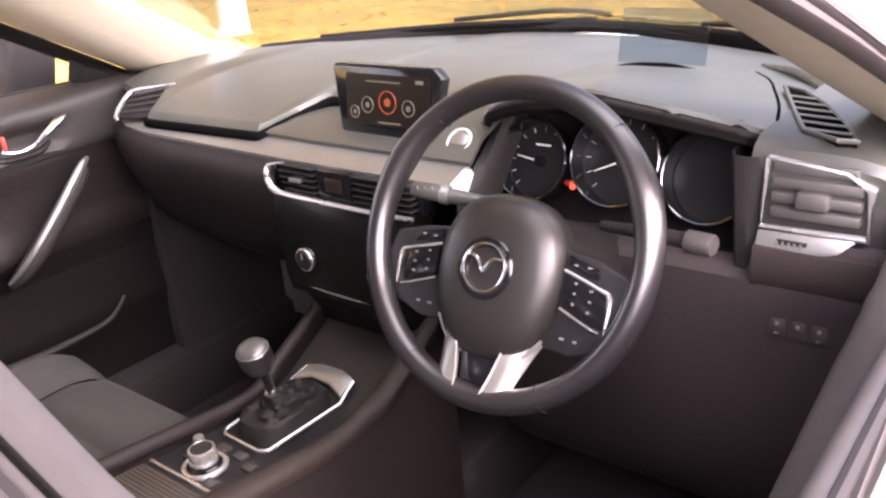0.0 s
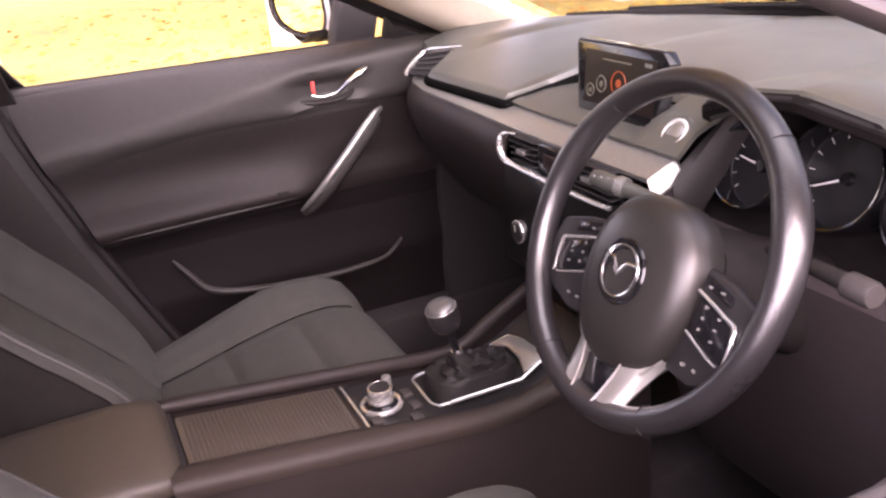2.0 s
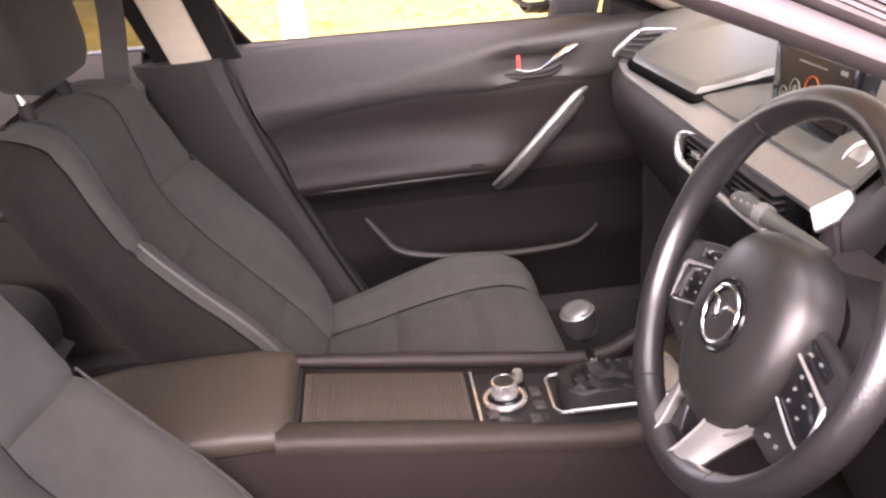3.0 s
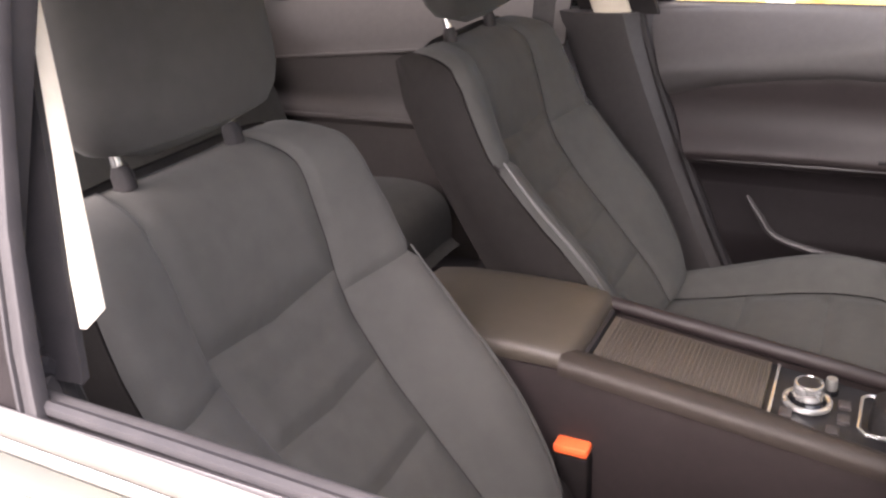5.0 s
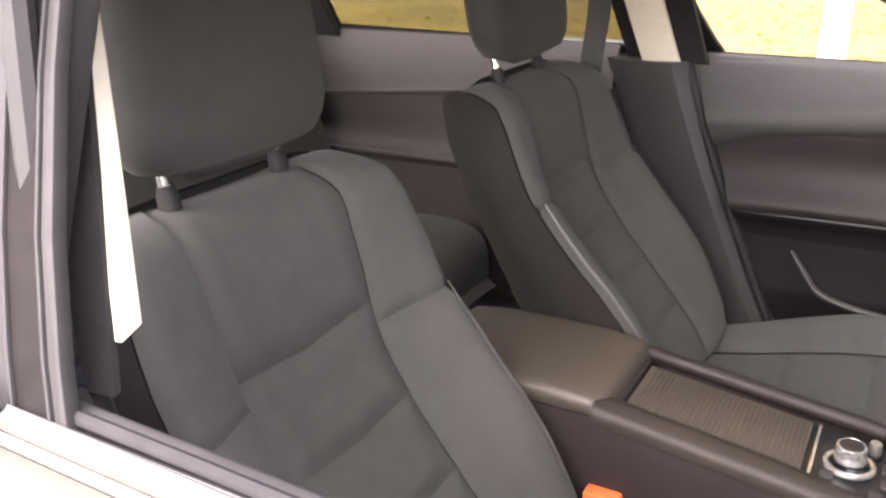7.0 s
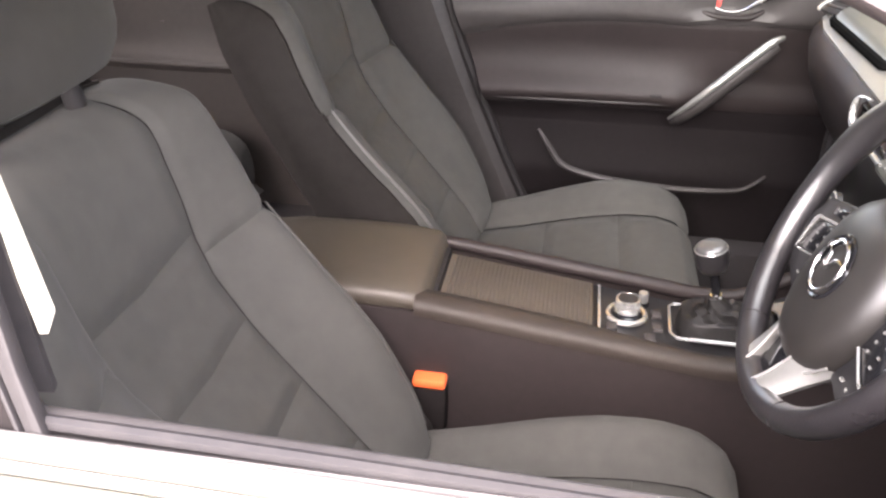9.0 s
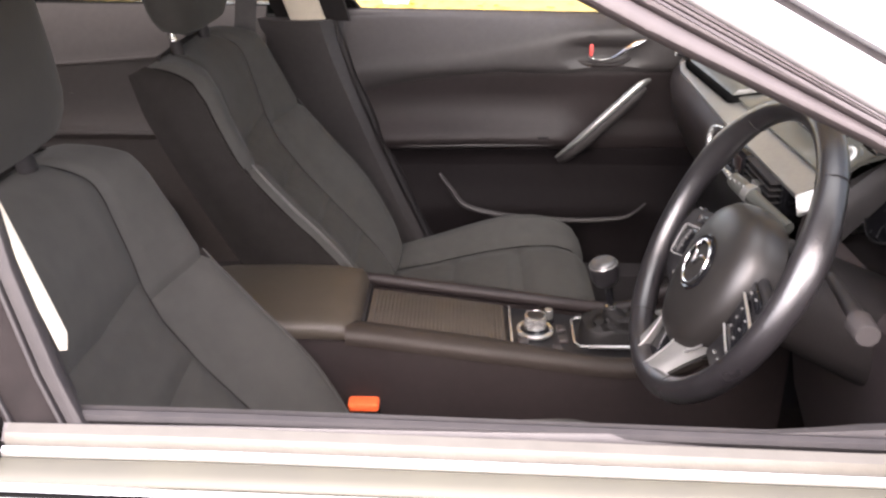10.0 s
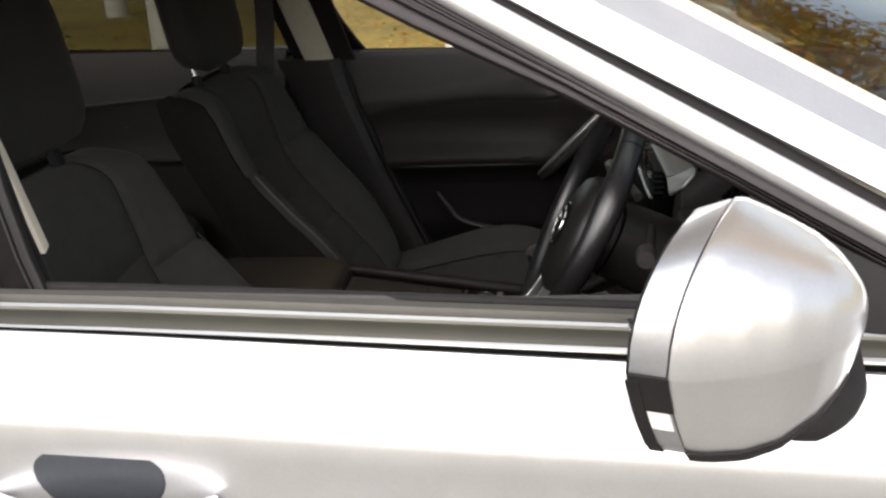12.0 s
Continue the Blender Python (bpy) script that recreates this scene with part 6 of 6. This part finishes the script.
part("knob_cap", lathe([(0.0230, 0.0225), (0.0222, 0.0265), (0.0195, 0.0295), (0.012, 0.0320), (0.0005, 0.0328)], km, 36, closed=False), CAP, gl, "silver cap of the knob")
part("knob_edge", ring(km @ Matrix.Translation((0, 0, 0.0225)), 0.0231, 0.0012, 36, 6), SATIN, gl)


# ---- seats ----
SEAT_ORG = Vector((-0.30, 0.386, 0.20))
RECL = radians(27)
BU, BN = Vector((-math.sin(RECL), 0, math.cos(RECL))), Vector((math.cos(RECL), 0, math.sin(RECL)))
B0 = Vector((-0.485, 0.386, 0.430))


def half_w(v):
    """Half width of the backrest at height v (0 foot, 1 shoulder)."""
    return interp(v, [0, 0.15, 0.35, 0.55, 0.75, 0.90, 1.0, 1.05], [0.196, 0.216, 0.227, 0.235, 0.236, 0.224, 0.190, 0.165])


def back_face(u, v):
    """Front face of the backrest; u across from -1 to 1, v up from 0 to 1."""
    w = half_w(v)
    b = interp(v, [0, 0.10, 0.20, 0.30, 0.40, 0.60, 0.70, 0.80, 0.92, 1.0], [0.004, 0.018, 0.034, 0.047, 0.052, 0.050, 0.038, 0.028, 0.020, 0.0])
    e = abs(u)
    k = max(0.0, min(1.0, (e - 0.46) / 0.44))
    bol = b * k * k * (3 - 2 * k) - 0.016 * (max(0.0, e - 0.90) / 0.10) ** 2
    dish = -0.012 * (1 - min(1, e / 0.55) ** 2)
    base = interp(v, [0, 0.10, 0.25, 0.46, 0.60, 0.68, 0.76, 0.86, 1.0], [0.082, 0.076, 0.052, 0.014, -0.004, -0.003, 0.008, 0.020, 0.020])
    round_top = -0.04 * max(0, (v - 0.90) / 0.10) ** 2
    n = base + bol + dish + round_top
    return B0 + BU * (v * 0.650) + BN * n + Vector((0, u * w, 0))


def patch(face, u0, u1, v0, v1, nu, nv, groove=0.010, wide=0.013, size=(0.24, 0.64), free=0):
    """One stuffed panel of a seat: edges sink into the seam; free: 1 leaves out the outer, 2 both side edges."""
    rows = []
    for i in range(nv):
        v = v0 + (v1 - v0) * i / (nv - 1)
        row = []
        for j in range(nu):
            h = j / (nu - 1)
            ua, ub = (u0(v) if callable(u0) else u0), (u1(v) if callable(u1) else u1)
            u = ua + (ub - ua) * h
            d = min((u - ua) * size[0] + (1 if free > 1 else 0), (ub - u) * size[0] + (1 if free else 0), (v - v0) * size[1], (v1 - v) * size[1])
            nrm = (face(u, min(1, v + 0.01)) - face(u, max(0, v - 0.01))).cross(face(min(1, u + 0.01), v) - face(max(-1, u - 0.01), v))
            nrm = -nrm.normalized()
            if nrm.x + nrm.z < 0:
                nrm = -nrm
            row.append(face(u, v) - nrm * (groove * math.exp(-(d / wide) ** 2)))
        rows.append(row)
    return loft(rows)


seat = thing("front_seat", SEAT_ORG, "dark grey cloth front seat with side bolsters", "car seat", "front seats")
SPL = lambda v: interp(v, [0, 0.3, 0.5, 0.7, 0.85, 1.0], [0.40, 0.42, 0.45, 0.50, 0.53, 0.60])


def slanted(face, k):
    """Bends the cross seams into a shallow vee."""
    return lambda u, v: face(u, max(0.0, min(1.06, v + k * (abs(u) - 0.3) * 4 * v * (1 - v))))


bf = slanted(back_face, 0.03)
for a, b in ((0.0, 0.18), (0.18, 0.34), (0.34, 0.50), (0.50, 0.685), (0.685, 1.018)):
    part("back_panel", patch(bf, lambda v: -SPL(v), lambda v: SPL(v), a, b, 25, 17), SEAT, seat, "grey cloth panel of the backrest")
for s in (-1, 1):
    for a, b in ((0.0, 0.648), (0.648, 1.018)):
        f = back_face if s > 0 else (lambda u, v: back_face(-u, v))
        bmx = patch(f, SPL, 1.0, a, b, 19, 31, groove=0.008, wide=0.008, free=1)
        if s < 0:
            bmesh.ops.reverse_faces(bmx, faces=bmx.faces[:])
        part("back_bolster", bmx, SEAT_SIDE, seat, "rounded side bolster of the backrest")
    flank_skin = sheet(lambda v, k: f(1.0, v) - BN * (0.004 + k * (0.085 + back_face(1.0, v).dot(BN) - (B0 + BU * (v * 0.650)).dot(BN))) + Vector((0, s * (0.009 * math.sin(math.pi * min(1.0, k * 1.15)) - 0.020 * max(0.0, k - 0.7)), 0)), span(0.0, 1.012, 43), span(0.0, 1.0, 10), thick=0.003)
    part("back_flank", flank_skin, SEAT_BACK, seat, "dark outer side of the bolster")
# shell behind the cushions
rows = []
for i in range(24):
    v = i / 23
    w = half_w(v) * (0.985 - 0.10 * max(0.0, (v - 0.90) / 0.10) ** 2)
    ctr = B0 + BU * (v * 0.650)
    fr = [back_face(u, v) - BN * (0.004 if abs(u) > 0.9 else 0.02) for u in (-0.985, -0.80, -0.4, 0, 0.4, 0.80, 0.985)]
    fr = [Vector((p.x, max(0.386 - w, min(0.386 + w, p.y)), p.z)) for p in fr]
    dep = -0.080 + 0.03 * max(0, v - 0.8) / 0.2
    bk = [ctr + BN * dep + Vector((0, w * u, 0)) for u in (0.92, 0.6, 0, -0.6, -0.92)]
    rows.append(fr + [ctr - BN * 0.03 + Vector((0, w * 0.985, 0))] + bk + [ctr - BN * 0.03 + Vector((0, -w * 0.985, 0))])
mid = sum(rows[-1], Vector()) / len(rows[-1])
rows += [[mid + (p - mid) * k + BU * h for p in rows[23]] for k, h in ((0.93, 0.006), (0.78, 0.011), (0.45, 0.013), (0.05, 0.013))]
part("back_shell", loft(rows, closed=True), SEAT_BACK, seat, "dark shell of the seat back")
part("back_piping", tube([back_face(-0.955, v) + BN * 0.001 for v in span(0.06, 0.655, 14)], [0.0024, 0.0030, 0.0030, 0.0028, 0.0016], 6, per=2), PIPING_LIT, seat, "piped edge of the backrest, lightened as a highlight")
part("back_piping", tube([back_face(0.955, v) + BN * 0.001 for v in span(0.06, 0.655, 14)], [0.0024, 0.0030, 0.0030, 0.0028, 0.0016], 6, per=2), SEAT_SIDE, seat)


def cushion_face(u, v):
    """Top of the cushion; v from 0 at the back to 1 at the front edge, then down."""
    x = interp(v, [0, 0.78, 0.86, 0.93, 1.0], [-0.475, -0.060, -0.014, 0.012, 0.018])
    zc = interp(v, [0, 0.25, 0.50, 0.65, 0.78, 0.86, 0.93, 1.0], [0.436, 0.460, 0.488, 0.501, 0.505, 0.496, 0.468, 0.410])
    e = abs(u)
    w = interp(v, [0, 0.4, 0.8, 1.0], [0.235, 0.255, 0.255, 0.235])
    b = interp(v, [0, 0.3, 0.55, 0.7, 0.8, 0.9, 1.0], [0.020, 0.036, 0.048, 0.044, 0.032, 0.014, 0.0])
    z = zc + b * max(0, min(1, (e - 0.52) / 0.30)) ** 1.3 - (0.09 * ((e - 0.88) / 0.12) ** 2 if e > 0.88 else 0)
    return Vector((x, 0.386 + u * w, z))


for a, b in ((0.0, 0.34), (0.34, 0.625), (0.625, 0.99)):
    part("seat_panel", patch(cushion_face, -0.58, 0.58, a, b, 25, 19, groove=0.014, wide=0.016, size=(0.25, 0.55)), SEAT, seat, "grey cloth panel of the seat cushion")
for s in (-1, 1):
    f = cushion_face if s > 0 else (lambda u, v: cushion_face(-u, v))
    bmx = patch(f, 0.58, 1.0, 0.0, 0.99, 15, 41, size=(0.25, 0.55))
    if s < 0:
        bmesh.ops.reverse_faces(bmx, faces=bmx.faces[:])
    part("seat_bolster", bmx, SEAT_SIDE, seat, "rounded side bolster of the cushion")
part("seat_base", box((-0.50, 0.386 - 0.225, 0.24), (-0.025, 0.386 + 0.225, 0.418), 0.02), SEAT_BACK, seat, "dark lower frame of the seat")
part("seat_rail", box((-0.52, 0.386 - 0.20, 0.19), (0.0, 0.386 - 0.17, 0.25), 0.004), PLASTIC, seat)
part("seat_rail", box((-0.52, 0.386 + 0.17, 0.19), (0.0, 0.386 + 0.20, 0.25), 0.004), PLASTIC, seat)
part("recliner_cover", lathe([(0.0005, 0.012), (0.045, 0.010), (0.052, 0.0), (0.052, -0.02)], axes((-0.47, 0.386 + 0.232, 0.44), (1, 0, 0), (0, 0, -1), (0, 1, 0)), 28), SEAT_BACK, seat)
# headrest
hr = thing("headrest", (-0.82, 0.386, 1.02), "dark grey cloth headrest on chrome posts", "headrest", "headrests")
rows = []
HC = Vector((-0.806, 0.386, 1.156))
for k in range(15):
    t = -1 + 2 * k / 14
    g = max(0.02, 1 - abs(t) ** 7) ** 0.5
    row = []
    for j in range(32):
        a = 2 * math.pi * j / 32
        c, s_ = math.cos(a), math.sin(a)
        row.append(HC + Vector((-0.10 * t * 0.28, 0, 0.134 * t)) + Vector((0.054 * math.copysign(abs(c) ** 0.7, c) * g + 0.012 * t * (1 if c > 0 else 0.4), 0.160 * math.copysign(abs(s_) ** 0.75, s_) * (0.9 + 0.1 * g) * (1 - 0.06 * max(0, t)) * (1 - 0.16 * max(0.0, (-t - 0.52) / 0.48) ** 1.4) * (g ** 0.4), 0)))
    rows.append(row)
part("cushion", loft(rows, closed=True), HEAD, hr, "padded headrest cushion, its cloth darkened for shade")
for s in (-1, 1):
    part("post", tube([(-0.800, 0.386 + 0.087 * s, 0.985), (-0.816, 0.386 + 0.087 * s, 1.09)], 0.0065, 12, per=1), CHROME, hr, "chrome post")
    part("post_guide", tube([(-0.799, 0.386 + 0.087 * s, 0.992), (-0.801, 0.386 + 0.087 * s, 1.008), (-0.802, 0.386 + 0.087 * s, 1.018)], [0.012, 0.012, 0.009], 12, per=1), RUBBER, hr, "plastic post guide")
right_seat = copy_thing(seat, Matrix.Translation(SEAT_ORG - Vector((0, 0.772, 0))))
for o in right_seat.children:  # the driver's cushion is set lower
    if o.name.startswith(("seat_panel", "seat_bolster")):
        o.location += Vector((-0.010, 0, -0.012))
        o.rotation_euler.y = radians(4)
    elif o.name.startswith("back_"):
        o.location += Vector((0, 0, -0.013))
copy_thing(hr, Matrix.Translation((-0.82, -0.386, 1.008)))

# seat belts and buckles
for s in (1, -1):
    SIDE[0] = s
    bl = thing("seat_belt", (-0.66, s * 0.72, 0.6), "dark seat belt hanging down the middle pillar", "seat belt", "seat belts")
    pts = [(-0.735, 0.640, 1.27), (-0.748, 0.668, 1.10), (-0.770, 0.690, 0.97), (-0.785, 0.700, 0.80), (-0.765, 0.700, 0.50), (-0.72, 0.680, 0.30)]
    P = curve_points(pts, 6)
    part("webbing", loft([[(p.x + 0.024, p.y, p.z), (p.x - 0.024, p.y - 0.004, p.z)] for p in P], thick=0.0016), BELT, bl, "dark belt webbing")
    part("upper_anchor", box((-0.762, 0.632, 1.262), (-0.708, 0.652, 1.300), 0.006), PLASTIC, bl, "belt anchor")
    tg = part("tongue", box((-0.468, 0.520, 0.450), (-0.440, 0.532, 0.470), 0.003, m=None), CHROME, bl, "bright belt tongue")
    bk = thing("belt_buckle", (-0.43, s * 0.15, 0.45), "seat belt buckle with orange-red button beside the seat", "belt buckle", "belt buckles")
    part("housing", box((-0.452, 0.122, 0.44), (-0.402, 0.148, 0.518), 0.006), COVER, bk, "black buckle housing")
    part("button", box((-0.453, 0.120, 0.5185), (-0.403, 0.148, 0.534), 0.005), ORANGE, bk, "orange-red release button")
SIDE[0] = 1

# rear bench
rb = thing("rear_bench", (-1.35, 0, 0.25), "dark grey cloth rear bench", "car seat")
def bench_row(profile, y, dish):
    return [(x - dish * 0.5, y, z - dish) for x, z in profile]


PAN = [(-1.56, 0.44), (-1.56, 0.56), (-1.50, 0.575), (-1.35, 0.585), (-1.18, 0.600), (-1.08, 0.598), (-1.02, 0.575), (-0.995, 0.53), (-0.995, 0.46), (-1.02, 0.44)]
BACKREST = [(-1.50, 0.56), (-1.44, 0.575), (-1.435, 0.66), (-1.475, 0.80), (-1.54, 0.94), (-1.575, 1.00), (-1.62, 1.02), (-1.67, 1.00), (-1.64, 0.86), (-1.56, 0.60)]
for y0, y1 in ((-0.655, -0.125), (-0.115, 0.115), (0.125, 0.655)):
    ys = span(y0, y1, 11)
    for word, prof, lab in (("seat_pad", PAN, "rear seat cushion"), ("back_pad", BACKREST, "rear seat backrest")):
        P = [(p.x, p.z) for p in curve_points([(x, 0, z) for x, z in prof], 3, True)]
        part(word, loft([bench_row(P, y, 0.014 * (abs(2 * (y - y0) / (y1 - y0) - 1) ** 6) + (0.010 * math.cos((y - (y0 + y1) / 2) / (y1 - y0) * 3.1))) for y in ys], closed=True), SEAT, rb, lab)
part("parcel_shelf", box((-2.3, -0.65, 1.03), (-1.72, 0.65, 1.05), 0.01), PLASTIC, rb)
part("boot_wall", box((-1.80, -0.72, 0.2), (-1.77, 0.72, 1.04), 0.0), PLASTIC, rb)


# ---- outside: trees with pale trunks, fallen leaves ----
def tree(x, y, h, r, lean, seed, leaf):
    rnd = random.Random(seed)
    base = Vector((x, y, ground_z(x, y) - 0.05))
    t = thing("tree", base, "pale-barked tree in yellow autumn leaf", "tree", "autumn trees")
    top = base + Vector((lean, 0.3 * lean, h))
    mid = base.lerp(top, 0.5) + Vector((rnd.uniform(-0.15, 0.15), rnd.uniform(-0.15, 0.15), 0))
    part("trunk", tube([base, base + Vector((0, 0, 0.5)), mid, top], [r * 1.5, r * 1.0, r * 0.75, r * 0.25], 14), BARK, t, "pale smooth trunk")
    centres = []
    for i in range(13):
        k = rnd.uniform(0.30, 0.95)
        a = rnd.uniform(0, 6.28)
        p = base.lerp(mid, min(1, k * 2)) if k < 0.5 else mid.lerp(top, (k - 0.5) * 2)
        L = h * (0.34 - 0.18 * k) * rnd.uniform(0.8, 1.2)
        q = p + Vector((math.cos(a) * L, math.sin(a) * L, L * 0.55))
        part("limb", tube([p, p.lerp(q, 0.5) + Vector((0, 0, 0.08 * L)), q], [r * 0.30, r * 0.18, r * 0.05], 6, per=3), BARK, t)
        centres += [q, p.lerp(q, 0.65), p.lerp(q, 0.85) + Vector((0, 0, 0.2))]
    centres.append(top)
    vs, fs = [], []
    for c in centres:
        for _ in range(300):
            d = Vector((rnd.gauss(0, 1), rnd.gauss(0, 1), rnd.gauss(0, 0.8)))
            p = c + d * 0.85 - base
            s = rnd.uniform(0.09, 0.17)
            e1 = Vector((rnd.gauss(0, 1), rnd.gauss(0, 1), rnd.gauss(0, 1))).normalized()
            e2 = e1.cross(Vector((rnd.gauss(0, 1), rnd.gauss(0, 1), rnd.gauss(0, 1)))).normalized()
            n = len(vs)
            vs += [p - e1 * s, p + e2 * s * 0.55, p + e1 * s, p - e2 * s * 0.55]
            fs.append((n, n + 1, n + 2, n + 3))
    me = bpy.data.meshes.new("crown")
    me.from_pydata(vs, [], fs)
    me.materials.append(leaf)
    cr = new("crown", me)
    cr.parent = t
    tagged(cr, "crown of yellow and orange leaves", "", "", "stuff")


def ground_z(x, y):
    p = Vector((x, y, 0))
    far = max(0.0, p.length - 8)
    return 0.03 * noise.noise(p * 0.6) * min(1, max(0, (p.length - 3) / 3)) + 0.0006 * far * far * (1 if y > 0 else 0.2)


for x, y, h, r, ln, sd in ((-0.95, 7.4, 8.0, 0.115, 0.4, 3), (1.75, 7.6, 9.0, 0.13, -0.3, 4), (5.6, 7.0, 8.5, 0.16, 0.5, 5), (-4.6, 8.4, 8.0, 0.14, 0.2, 7), (3.6, 12.0, 10.0, 0.17, 0.1, 9), (-7.5, 13.0, 10.0, 0.18, -0.3, 10), (9.5, 10.0, 10.0, 0.18, 0.2, 11)):
    tree(x, y, h * 1.4, r, ln, sd, FOLIAGE if sd % 2 else FOLIAGE_GREEN)

# fallen leaves
rnd = random.Random(21)
vs, fs = [], []
for _ in range(14000):
    a, d = rnd.uniform(-0.35, 3.5), 2.2 + 12.0 * rnd.random() ** 1.4
    x, y = math.cos(a) * d, math.sin(a) * d
    z = ground_z(x, y) + rnd.uniform(0.005, 0.03)
    s, r = rnd.uniform(0.03, 0.07), rnd.uniform(0, 6.28)
    e1, e2 = Vector((math.cos(r), math.sin(r), rnd.uniform(-0.3, 0.3))) * s, Vector((-math.sin(r), math.cos(r), rnd.uniform(-0.3, 0.3))) * s * 0.6
    p, n = Vector((x, y, z)), len(vs)
    vs += [p - e1, p + e2, p + e1, p - e2]
    fs.append((n, n + 1, n + 2, n + 3))
me = bpy.data.meshes.new("fallen_leaves")
me.from_pydata(vs, [], fs)
me.materials.append(FOLIAGE)
tagged(new("fallen_leaves", me), "yellow fallen leaves lying on the grass", "leaves", "", "stuff")
